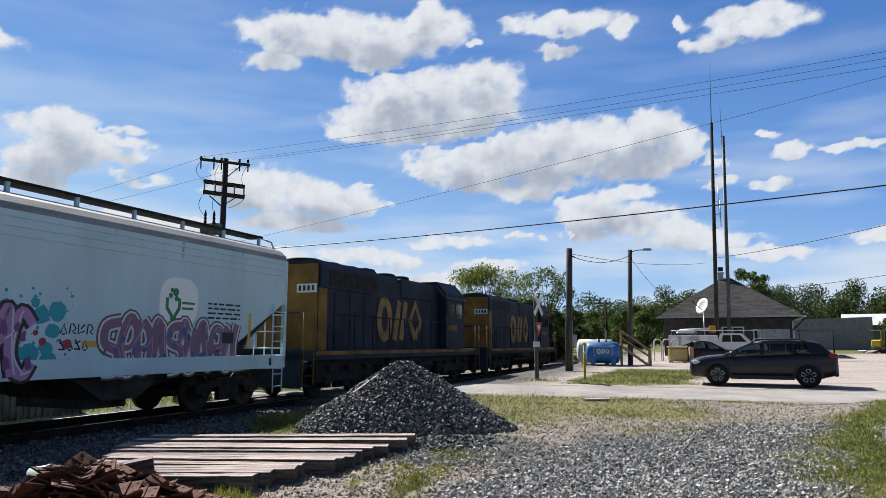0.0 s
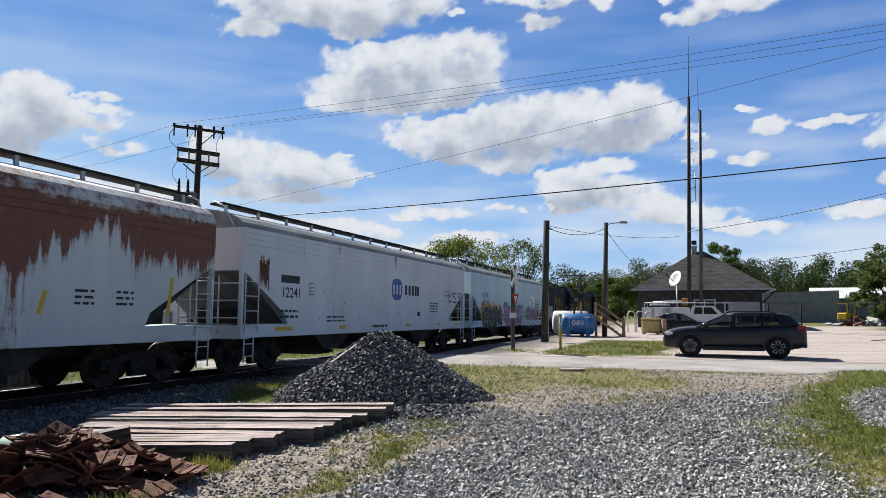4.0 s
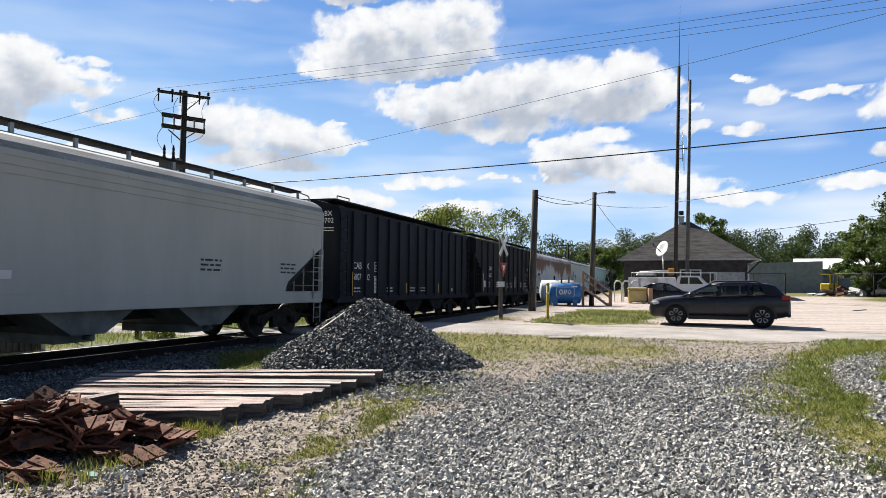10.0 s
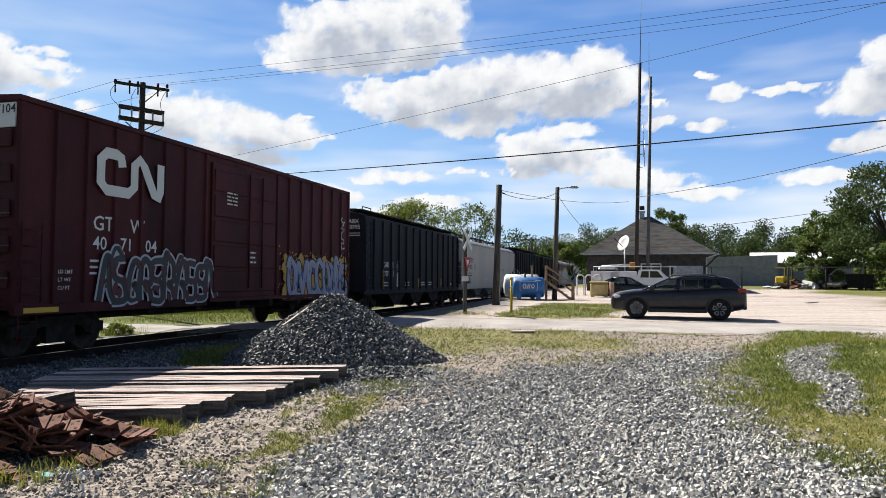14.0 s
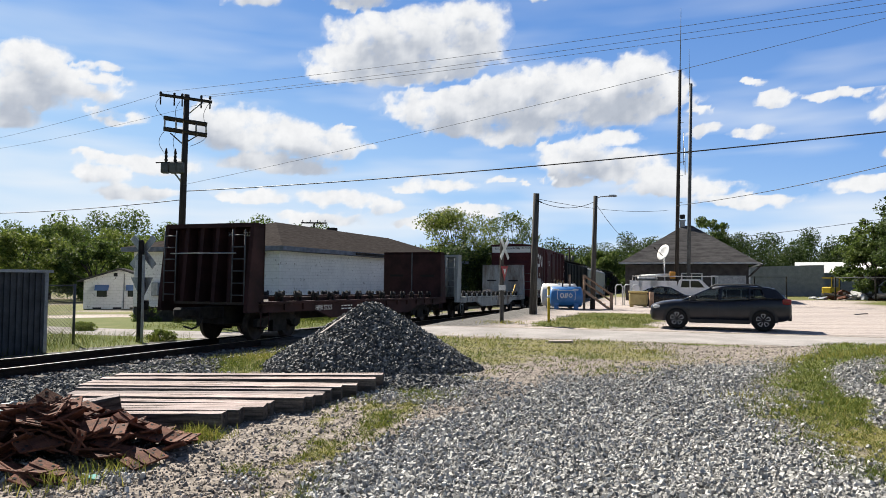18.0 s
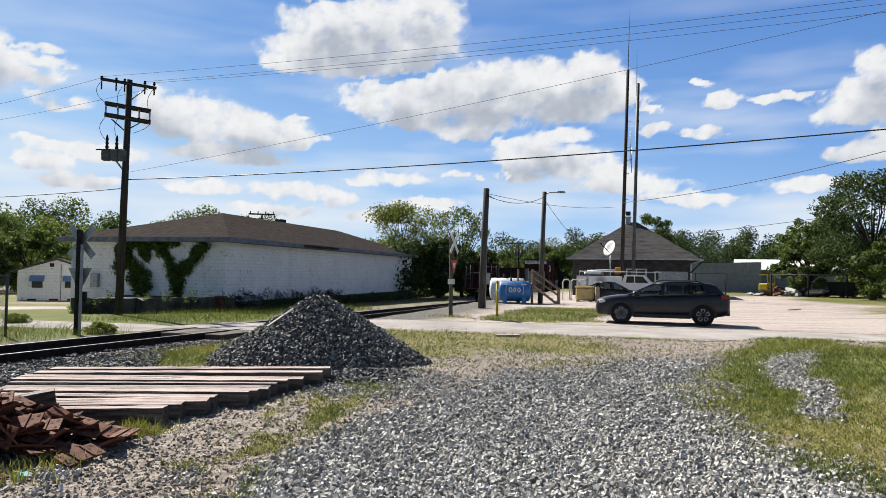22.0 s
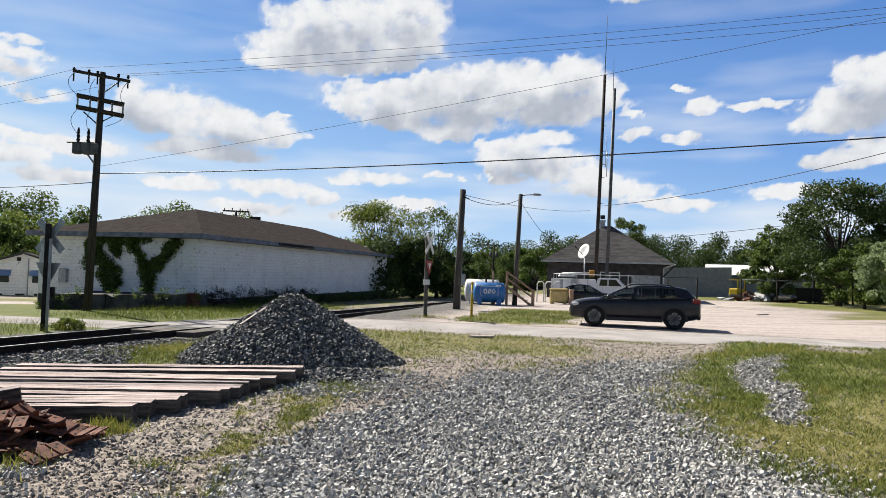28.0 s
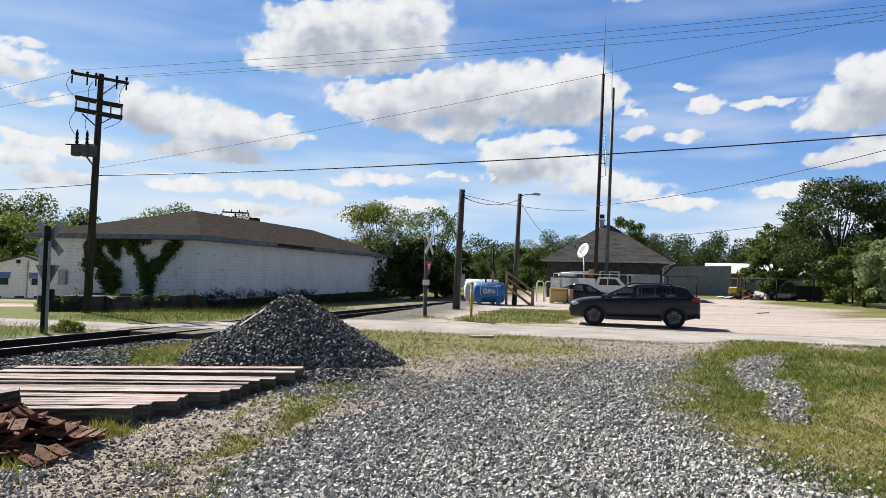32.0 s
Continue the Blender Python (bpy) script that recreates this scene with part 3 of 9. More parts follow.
def build_road():
    bm = bmesh.new()
    rows = []
    us = [-60 + i * 1.0 for i in range(151)]
    for u in us:
        a, b = along_edge(NEAR_EDGE, u) + 0.12 * wob(u, 0, 0.9, 5.0), along_edge(FAR_EDGE, u) + 0.12 * wob(u, 9, 0.9, 6.0)
        ring = []
        for k in range(7):
            v = a + (b - a) * k / 6
            p = ROAD_C + ROAD_U * u + ROAD_V * v
            z = ground_z(p.x, p.y)
            s, lat = track_sl(p.x, p.y)
            if abs(lat + 0.75) < 2.2:
                z = max(z, rail_z(s) - 0.03)
            ring.append(bm.verts.new((p.x, p.y, z + 0.012 + (0.025 if 0 < k < 6 else -0.03))))
        rows.append(ring)
    for a, b in zip(rows, rows[1:]):
        for i in range(6):
            bm.faces.new((a[i], a[i + 1], b[i + 1], b[i])).smooth = True
    bmesh.ops.recalc_face_normals(bm, faces=bm.faces[:])
    ob = part("road", bm, M["asphalt"])
    return tagged(ob, "pale worn asphalt lane crossing the railway", "road", kind="structure")


road = build_road()


def track_pose(s, lat=-0.75, up=0.0):
    p = track_xy(s, lat)
    return pose(p.x, p.y, rail_z(s) + up, 0, -math.degrees(math.atan(GRADE)), 90 - math.degrees(AZ))


def build_track():
    tr = thing("railway_track", track_pose(0), "single railway line of rusty rails on sunken wooden ties", "railway track", kind="structure")
    prof = ((-0.07, -0.175), (0.07, -0.175), (0.07, -0.155), (0.012, -0.135), (0.012, -0.045), (0.036, -0.035), (0.036, -0.004), (-0.036, -0.004), (-0.036, -0.035), (-0.012, -0.045), (-0.012, -0.135), (-0.07, -0.155))
    for side in (-0.75, 0.75):
        bm = bmesh.new()
        prism(bm, [(side + a, b) for a, b in prof], "x", -90, 420)
        box(bm, -90, 420, side - 0.03, side + 0.03, -0.004, 0.0, mat=1)
        part("rail", bm, [M["rail"], M["rail_top"]], tr)
    bm = bmesh.new()
    box(bm, -0.115, 0.115, -1.28, 1.28, -0.35, -0.176, 0.012)
    tie = part("tie", bm, M["tie"], tr)
    tie.matrix_basis = pose(-14, 0, 0)
    plate_bm = bmesh.new()
    for side in (-0.75, 0.75):
        box(plate_bm, -0.09, 0.09, side - 0.17, side + 0.17, -0.176, -0.166)
    plates = part("tie_plate", plate_bm, M["plate"], tr)
    plates.matrix_basis = pose(-14, 0, 0)
    for i in range(1, 125):
        x = -14 + 0.56 * i
        piece("tie", tie.data, tr, pose(x, random.uniform(-0.04, 0.04), 0, 0, 0, random.uniform(-1, 1)))
        piece("tie_plate", plates.data, tr, pose(x, 0, 0))
    # timber panels of the level crossing
    for y0, y1 in ((-1.45, -0.86), (-0.62, -0.02), (0.02, 0.62), (0.86, 1.3)):
        for k in range(3):
            part("crossing_panel", boxes((6.4 + k * 2.2, 8.55 + k * 2.2, y0, y1, -0.2, -0.035, 0.015)), M["tie"], tr)
    return tr


track = build_track()

# ---- train ----
WHITE = (0.60, 0.66, 0.70)
T = dict(
    white=rusty_paint("grimy white car paint", (0.66, 0.70, 0.765), RUST, 1.0, 6.0, 1.75),
    ice=rusty_paint("pale ice-blue car paint", (0.53, 0.69, 0.77), RUST, 1.0, 6.0, 1.75),
    roof_grime=surface("grimy pale car roof", (0.20, 0.205, 0.21), (0.34, 0.35, 0.355), 1.2, 0.75, 0, 0.15, 30, (0.5, 2, 2)),
    white_rust=rust_run_paint("white paint with rust running from the roof", (0.62, 0.66, 0.68), (0.20, 0.06, 0.032)),
    grey=rusty_paint("pale grey car paint", (0.42, 0.415, 0.39), RUST, 1.0, 6.0, 1.9),
    coal=surface("dull black-brown car paint", (0.009, 0.009, 0.010), (0.019, 0.018, 0.019), 1.2, 0.65, 0, 0.1, 30, (1, 1, 0.3)),
    navy=surface("dark blue-green car paint", (0.0045, 0.0065, 0.0105), (0.0105, 0.0135, 0.020), 1.2, 0.6, 0, 0.1, 30, (1, 1, 0.3)),
    maroon=surface("oxide red boxcar paint", (0.034, 0.0085, 0.0105), (0.074, 0.017, 0.020), 0.9, 0.6, 0, 0.1, 30, (1, 1, 0.25)),
    flat_red=surface("brown-red flatcar paint", (0.022, 0.011, 0.011), (0.055, 0.024, 0.023), 1.2, 0.75, 0, 0.2),
    flat_grey=surface("pale grey-green flatcar paint", (0.26, 0.28, 0.28), (0.40, 0.42, 0.41), 1.0, 0.65, 0, 0.1, 30, (1, 1, 0.3), (0.10, 0.07, 0.055), 0.35),
    loco_blue=surface("faded dark blue engine paint", (0.012, 0.017, 0.028), (0.030, 0.040, 0.060), 0.8, 0.65, 0, 0.1, 30),
    loco_yellow=surface("dirty yellow engine paint", (0.12, 0.066, 0.02), (0.26, 0.14, 0.035), 1.2, 0.6, 0, 0.1),
    loco_emblem=surface("faded yellow emblem paint", (0.19, 0.115, 0.04), (0.33, 0.20, 0.065), 2, 0.6, 0, 0.05),
    loco_grey=surface("grey engine roof", (0.05, 0.055, 0.06), (0.10, 0.105, 0.11), 2, 0.6),
    # shade below the end overhangs put into the colour; also on one car's bays
    end_shade=surface("shade-dark slope sheets", (0.11, 0.115, 0.11), (0.20, 0.205, 0.20), 1.5, 0.7),
    # outlet bays near-black, standing in for the shade under the body
    bay_dark=surface("underbody-shade outlet bay", (0.018, 0.017, 0.016), (0.06, 0.056, 0.052), 1.5, 0.75),
    mark_black=plain("black stencil paint", (0.02, 0.022, 0.03), 0.7),
    mark_white=plain("white stencil paint", (0.62, 0.62, 0.6), 0.7),
    mark_yellow=plain("yellow reflective stripe", (0.60, 0.36, 0.03), 0.5),
    mark_blue=plain("blue emblem paint", (0.02, 0.11, 0.36), 0.5),
    mark_green=plain("green emblem paint", (0.03, 0.20, 0.08), 0.6),
    glass=plain("dark cab glass", (0.02, 0.025, 0.03), 0.08),
)
G = {n: plain(f"{n} spray paint", c, 0.6) for n, c in dict(
    teal=(0.03, 0.32, 0.40), pink=(0.42, 0.22, 0.42), purple=(0.17, 0.07, 0.20), magenta=(0.33, 0.08, 0.22), white=(0.6, 0.6, 0.66), black=(0.02, 0.02, 0.022), red=(0.33, 0.03, 0.05), blue=(0.05, 0.12, 0.30),
    lilac=(0.24, 0.26, 0.38), gold=(0.42, 0.25, 0.05), silver=(0.38, 0.40, 0.44)).items()}

WHEEL_R = 0.46


def wheelset_mesh(r=WHEEL_R):
    bm = bmesh.new()
    for side in (-0.75, 0.75):
        o = math.copysign(1, side)
        lathe(bm, ((0.10, side - 0.02 * o), (0.30, side - 0.035 * o), (r - 0.06, side - 0.02 * o), (r + 0.025, side - 0.075 * o), (r + 0.02, side - 0.045 * o), (r, side - 0.03 * o), (r - 0.005, side + 0.065 * o), (r - 0.06, side + 0.065 * o), (r - 0.08, side + 0.03 * o), (0.22, side + 0.01 * o), (0.15, side + 0.06 * o), (0.08, side + 0.06 * o)), 24, "y")
    rod(bm, (0, -0.98, 0), (0, 0.98, 0), 0.08, 12)
    for k in range(3):                                   # cap screws on the axle ends
        a = k * math.tau / 3
        for e in (-1, 1):
            rod(bm, (0.05 * math.cos(a), e * 0.98, 0.05 * math.sin(a)), (0.05 * math.cos(a), e * 1.0, 0.05 * math.sin(a)), 0.014, 6)
    me = bpy.data.meshes.new("wheelset")
    bm.to_mesh(me)
    bm.free()
    me.materials.append(M["wheel"])
    return me


WHEELSET = wheelset_mesh()


def truck_frame_mesh(base=1.75):
    bm = bmesh.new()
    h = base / 2
    for y in (-0.99, 0.99):
        lo, hi = y - 0.07, y + 0.07
        prism(bm, ((-h - 0.28, 0.40), (-h - 0.28, 0.62), (-h + 0.05, 0.66), (-0.42, 0.78), (0.42, 0.78), (h - 0.05, 0.66), (h + 0.28, 0.62), (h + 0.28, 0.40), (h - 0.22, 0.40), (h - 0.3, 0.55), (0.36, 0.60), (0.36, 0.24), (-0.36, 0.24), (-0.36, 0.60), (-h + 0.3, 0.55), (-h + 0.22, 0.40)), "y", lo, hi)
        for x in (-0.2, -0.07, 0.07, 0.2):
            lathe(bm, ((0.05, 0.30), (0.065, 0.34), (0.05, 0.38), (0.065, 0.42), (0.05, 0.46), (0.065, 0.50), (0.05, 0.56)), 8, "z", 0, (x, y, 0))
        for x in (-h, h):
            rod(bm, (x, y - 0.11, 0.46), (x, y + 0.11, 0.46), 0.13, 12)
    box(bm, -0.2, 0.2, -1.05, 1.05, 0.42, 0.66, 0.02)
    me = bpy.data.meshes.new("truck_frame")
    bm.to_mesh(me)
    bm.free()
    me.materials.append(M["steel_dark"])
    return me


TRUCK_FRAME = truck_frame_mesh()
WHEELSETS = []                                           # (wheelset, its place on the car), turned in motions()


def trucks(car, xs, base=1.75):
    for x in xs:
        fr = piece("truck", TRUCK_FRAME, car, pose(x, 0, 0))
        for dx in (-base / 2, base / 2):
            w = piece("wheelset", WHEELSET, car, pose(x + dx, 0, WHEEL_R))
            WHEELSETS.append((w, x + dx))


def coupler(car, x, way):
    bm = bmesh.new()
    box(bm, min(x, x + 0.62 * way), max(x, x + 0.62 * way), -0.09, 0.09, 0.74, 0.94, 0.03)
    box(bm, min(x + 0.5 * way, x + 0.78 * way), max(x + 0.5 * way, x + 0.78 * way), -0.16, 0.16, 0.70, 0.98, 0.05)
    hose = [(x + 0.1 * way, -0.3, 0.75), (x + 0.3 * way, -0.32, 0.5), (x + 0.55 * way, -0.3, 0.42), (x + 0.75 * way, -0.2, 0.5)]
    chain(bm, hose, 0.025)
    part("coupler", bm, M["steel_dark"], car)


def ladder(car, material, x0, x1, y, z0, z1, n, r=0.018, name="ladder"):
    bm = bmesh.new()
    rod(bm, (x0, y, z0), (x0, y, z1), r, 6)
    rod(bm, (x1, y, z0), (x1, y, z1), r, 6)
    for i in range(n):
        z = z0 + (z1 - z0) * (i + 0.5) / n
        rod(bm, (x0, y, z), (x1, y, z), r * 0.85, 6)
    return part(name, bm, material, car)


def stripe(car, material, x0, x1, y, z0, z1, lean=0.0, name="stripe"):
    """A flat painted mark on the camera's side of a car."""
    bm = bmesh.new()
    q = [bm.verts.new(p) for p in ((x0, y, z0), (x1, y, z0), (x1 + lean, y, z1), (x0 + lean, y, z1))]
    bm.faces.new(q)
    box_ = bmesh.ops.extrude_face_region(bm, geom=bm.faces[:])
    for v in box_["geom"]:
        if isinstance(v, bmesh.types.BMVert):
            v.co.y += 0.004
    bmesh.ops.recalc_face_normals(bm, faces=bm.faces[:])
    return part(name, bm, material, car)


def small_print(car, material, x, y, z, width, rows, size=0.07, gap=0.13):
    """Stencilled lines too small to read: plain bars."""
    rnd = random.Random(int(x * 100) + rows)
    bm = bmesh.new()
    for k in range(rows):
        cx = x
        while cx < x + width:
            w = rnd.uniform(0.10, 0.30)
            box(bm, cx, min(cx + w, x + width), y - 0.004, y, z - k * gap, z - k * gap + size)
            cx += w + 0.06
    return part("stencil_lines", bm, material, car)


def sign(car, body, size, x, z, material, y=-1.605):
    """Lettering on the camera's side; it reads from the rear towards the front."""
    return lettering(body, size, pose(x, y, z, 90, 0, 0), car, material)


def ribbon(bm, pts, w, y, mat=0):
    """A thick painted stroke in the plane of a car's side."""
    lefts, rights = [], []
    for i, p in enumerate(pts):
        a, b = pts[max(0, i - 1)], pts[min(len(pts) - 1, i + 1)]
        d = Vector((b[0] - a[0], b[1] - a[1])).normalized()
        n = Vector((-d.y, d.x)) * w * 0.5
        lefts.append(bm.verts.new((p[0] + n.x, y, p[1] + n.y)))
        rights.append(bm.verts.new((p[0] - n.x, y, p[1] - n.y)))
    for i in range(len(pts) - 1):
        bm.faces.new((lefts[i], rights[i], rights[i + 1], lefts[i + 1])).material_index = mat


def tag_strokes(rnd, x0, x1, z0, z1, letters):
    """Fat bent strokes like letters side by side, none of them a real one."""
    out, w = [], (x1 - x0) / letters
    for k in range(letters):
        cx, sh = x0 + (k + 0.5) * w, rnd.choice((0, 1, 2, 3))
        a, b, m = z0 + rnd.uniform(0, 0.08) * (z1 - z0), z1 - rnd.uniform(0, 0.12) * (z1 - z0), (z0 + z1) / 2
        h = w * 0.36
        if sh == 0:
            out.append([(cx + h, b), (cx - h, b - 0.05), (cx - h, m + 0.1), (cx + h, m - 0.1), (cx + h, a), (cx - h * 1.2, a)])
        elif sh == 1:
            out.append([(cx - h, a), (cx - h * 0.7, b), (cx + h * 0.2, b), (cx + h, m), (cx, m - 0.05), (cx + h, a)])
        elif sh == 2:
            out.append([(cx - h, b), (cx - h, a), (cx + h, a + 0.05)])
            out.append([(cx - h * 0.2, m), (cx + h, b)])
        else:
            out.append([(cx - h, a), (cx, b), (cx + h, a)])
            out.append([(cx - h * 0.5, m - 0.1), (cx + h * 0.5, m - 0.1)])
    return out


def smooth_hopper(name, length, paint, label, bays=3, shade=None, top=4.25, board=4.58, curved=True, roof=None):
    """Covered hopper car with smooth sides, a rounded roof, slope-sheet ends, ladders and outlet bays."""
    car = thing(name, Matrix.Identity(4), label, "rail car", "cars of the train")
    h, w, cut = length / 2, 1.6, 2.0
    eave = top - 0.38 if curved else top - 0.15
    crown = board - 0.17
    # body: side sheets with the lower corners cut away over the trucks
    bm = bmesh.new()
    side = [(-h, eave), (-h, 2.75), (-h + 0.25, 2.62), (-h + cut, 1.62), (-h + cut + 0.15, 1.32), (h - cut - 0.15, 1.32), (h - cut, 1.62), (h - 0.25, 2.62), (h, 2.75), (h, eave)]
    prism(bm, side, "y", -w, w)
    part("body", bm, paint, car)
    bm = bmesh.new()
    prof = [(-w, eave)] + ([(-w * math.cos(a), eave + (crown - eave) * math.sin(a)) for a in (0.25, 0.55, 0.85, 1.15, 1.4)] + [(w * math.cos(a), eave + (crown - eave) * math.sin(a)) for a in (1.4, 1.15, 0.85, 0.55, 0.25)] if curved else [(-w * 0.75, top), (w * 0.75, top)]) + [(w, eave)]
    prism(bm, prof, "x", -h, h)
    part("roof", bm, roof or T["roof_grime"], car)
    for k in range(3):                                    # pressed lines along the top of the side
        part("side_rib", boxes((-h, h, -w - 0.025, -w, eave - 0.12 - k * 0.16, eave - 0.08 - k * 0.16)), paint, car)
    part("side_sill", boxes((-h, h, -w - 0.02, -w + 0.12, 0.98, 1.33, 0.01)), paint, car)
    part("side_sill", boxes((-h, h, w - 0.12, w + 0.02, 0.98, 1.33, 0.01)), paint, car)
    for e in (-1, 1):
        x = e * (h - 0.02)
        part("end_sill", boxes((min(x, x - e * 0.35), max(x, x - e * 0.35), -w, w, 0.95, 1.3, 0.01)), paint, car)
        # the sloping sheet carries the overhang's shade in its colour
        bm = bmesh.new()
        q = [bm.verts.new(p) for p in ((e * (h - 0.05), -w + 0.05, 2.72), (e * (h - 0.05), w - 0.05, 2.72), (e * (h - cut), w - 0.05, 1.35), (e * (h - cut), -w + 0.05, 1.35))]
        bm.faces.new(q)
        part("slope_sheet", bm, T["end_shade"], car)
        for y in (-w + 0.04, w - 0.04):
            part("corner_post", boxes((x - 0.05, x + 0.05, y - 0.05, y + 0.05, 1.0, eave)), paint, car)
        ladder(car, paint, x - e * 0.62, x - e * 0.05, -w - 0.06, 1.1, 2.65, 4)
        ladder(car, paint, x - e * 0.5, x - e * 0.1, -w - 0.02, 0.35, 0.98, 2, 0.018, "stirrup_step")
        ladder(car, paint, x + e * 0.06, x + e * 0.07, -0.9, 1.1, 2.6, 1)
        bm = bmesh.new()
        for z in (1.5, 1.95, 2.4):
            rod(bm, (x + e * 0.06, -w, z), (x + e * 0.06, -0.55, z), 0.018, 6)
        rod(bm, (x + e * 0.06, -0.55, 1.2), (x + e * 0.06, -0.55, 2.6), 0.018, 6)
        tagged(part("end_ladder", bm, paint, car), kind="stuff")
        bm = bmesh.new()
        chain(bm, [(x, -1.3, eave), (x + e * 0.08, -1.0, board - 0.15), (x, -0.6, board + 0.02)], 0.025)
        part("roof_brace", bm, paint, car)
        part("brake_gear", boxes((x - e * 0.9 - 0.2, x - e * 0.9 + 0.2, -0.8, 0.4, 1.35, 1.75, 0.03)), M["steel_dark"], car)
        coupler(car, x, e)
    # running board on its brackets
    for y in (-0.62, 0.62):
        part("running_board", boxes((-h + 0.1, h - 0.1, y - 0.22, y + 0.22, board - 0.06, board)), M["steel_dark"], car)
    bracket = None
    n = int(length / 1.45)
    for i in range(n + 1):
        x = -h + 0.25 + (length - 0.5) * i / n
        for y in (-0.8, 0.8):
            if bracket is None:
                bracket = part("board_bracket", boxes((-0.04, 0.04, -0.03, 0.03, crown - 0.16, board - 0.06)), paint, car)
                bracket.matrix_basis = pose(x, y, 0)
            else:
                piece("board_bracket", bracket.data, car, pose(x, y, 0))
    part("centre_sill", boxes((-h + 0.3, h - 0.3, -0.3, 0.3, 0.68, 1.1)), M["steel_dark"], car)
    # outlet bays, the shade under the car painted into their colour
    bw = (length - 2 * 3.3) / bays
    for i in range(bays):
        x = -h + 3.3 + bw * (i + 0.5)
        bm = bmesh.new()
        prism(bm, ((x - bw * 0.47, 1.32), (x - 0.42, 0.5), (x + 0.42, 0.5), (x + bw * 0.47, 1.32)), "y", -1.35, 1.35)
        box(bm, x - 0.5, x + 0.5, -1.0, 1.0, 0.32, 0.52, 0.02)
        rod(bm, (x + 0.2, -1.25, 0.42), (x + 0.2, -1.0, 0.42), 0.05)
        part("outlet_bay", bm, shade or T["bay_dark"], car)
    trucks(car, (-h + 1.55, h - 1.55))
    return car


def ribbed_hopper(name, length, paint, label, ribs, hatch=True, open_ends=False, top=4.45):
    """Covered hopper car with upright ribs and a roof of hatch lids."""
    car = thing(name, Matrix.Identity(4), label, "rail car", "cars of the train")
    h, w = length / 2, 1.55
    bm = bmesh.new()
    eave = top - 0.28
    side = [(-h, eave), (-h, 1.05), (h, 1.05), (h, eave)] if not open_ends else [(-h, eave), (-h, 3.35), (-h + 1.4, 2.45), (-h + 1.4, 1.05), (h - 1.4, 1.05), (h - 1.4, 2.45), (h, 3.35), (h, eave)]
    prism(bm, side, "y", -w, w)
    part("body", bm, paint, car)
    bm = bmesh.new()
    prism(bm, ((-w - 0.03, eave - 0.05), (-w - 0.03, eave + 0.04), (-0.7, top), (0.7, top), (w + 0.03, eave + 0.04), (w + 0.03, eave - 0.05)), "x", -h, h)
    part("roof", bm, paint, car)
    for i in range(ribs + 1):
        x = -h + 0.06 + (length - 0.12) * i / ribs
        z0 = 1.05 if not open_ends or abs(x) < h - 1.4 else 3.35 - (h - abs(x)) / 1.4 * 0.9
        bm = bmesh.new()
        prism(bm, ((x - 0.075, -w + 0.01), (x - 0.045, -w - 0.075), (x + 0.045, -w - 0.075), (x + 0.075, -w + 0.01)), "z", z0, eave - 0.02)
        part("rib", bm, paint, car)
    part("side_sill", boxes((-h, h, -w - 0.05, -w + 0.12, 0.92, 1.14, 0.01)), paint, car)
    part("side_sill", boxes((-h, h, w - 0.12, w + 0.05, 0.92, 1.14, 0.01)), paint, car)
    if hatch:
        n = int(length / 1.15)
        for i in range(n):
            x = -h + 0.3 + (length - 0.6) * (i + 0.5) / n
            bm = bmesh.new()
            prism(bm, ((x - 0.5, top - 0.02), (x - 0.44, top + 0.10), (x + 0.44, top + 0.10), (x + 0.5, top - 0.02)), "y", -1.0, 1.0)
            part("hatch_lid", bm, paint, car)
    part("running_board", boxes((-h, h, -1.45, -1.0, top - 0.02, top + 0.03)), M["steel_dark"], car)
    for e in (-1, 1):
        x = e * h
        bm = bmesh.new()
        chain(bm, [(x - e * 0.2, -1.4, top), (x - e * 0.2, -1.4, top + 0.14), (x - e * 1.1, -1.4, top + 0.14), (x - e * 1.1, -1.4, top)], 0.02)
        part("roof_grab", bm, M["steel_dark"], car)
        ladder(car, paint, x - e * 0.55, x - e * 0.05, -w - 0.09, 1.1, eave - 0.2 if not open_ends else 3.0, 8)
        ladder(car, paint, x - e * 0.5, x - e * 0.1, -w - 0.02, 0.35, 0.92, 2, 0.018, "stirrup_step")
        if open_ends:
            for y in (-w + 0.04, w - 0.04):
                part("corner_post", boxes((x - 0.06, x + 0.06, y - 0.06, y + 0.06, 1.0, 3.4)), paint, car)
            bm = bmesh.new()
            q = [bm.verts.new(p) for p in ((x - e * 0.05, -w + 0.05, 3.32), (x - e * 0.05, w - 0.05, 3.32), (x - e * 1.39, w - 0.05, 2.4), (x - e * 1.39, -w + 0.05, 2.4))]
            bm.faces.new(q)
            part("slope_sheet", bm, paint, car)
            part("end_sill", boxes((min(x, x - e * 0.35), max(x, x - e * 0.35), -w, w, 0.9, 1.15, 0.01)), paint, car)
        coupler(car, x, e)
    part("centre_sill", boxes((-h + 0.3, h - 0.3, -0.3, 0.3, 0.68, 1.1)), M["steel_dark"], car)
    bw = (length - 2 * 3.0) / 3
    for i in range(3):
        x = -h + 3.0 + bw * (i + 0.5)
        bm = bmesh.new()
        prism(bm, ((x - bw * 0.47, 1.05), (x - 0.4, 0.42), (x + 0.4, 0.42), (x + bw * 0.47, 1.05)), "y", -1.4, 1.4)
        box(bm, x - 0.45, x + 0.45, -1.1, 1.1, 0.28, 0.44, 0.02)
        part("outlet_bay", bm, M["steel_dark"], car)
    trucks(car, (-h + 1.5, h - 1.5))
    return car


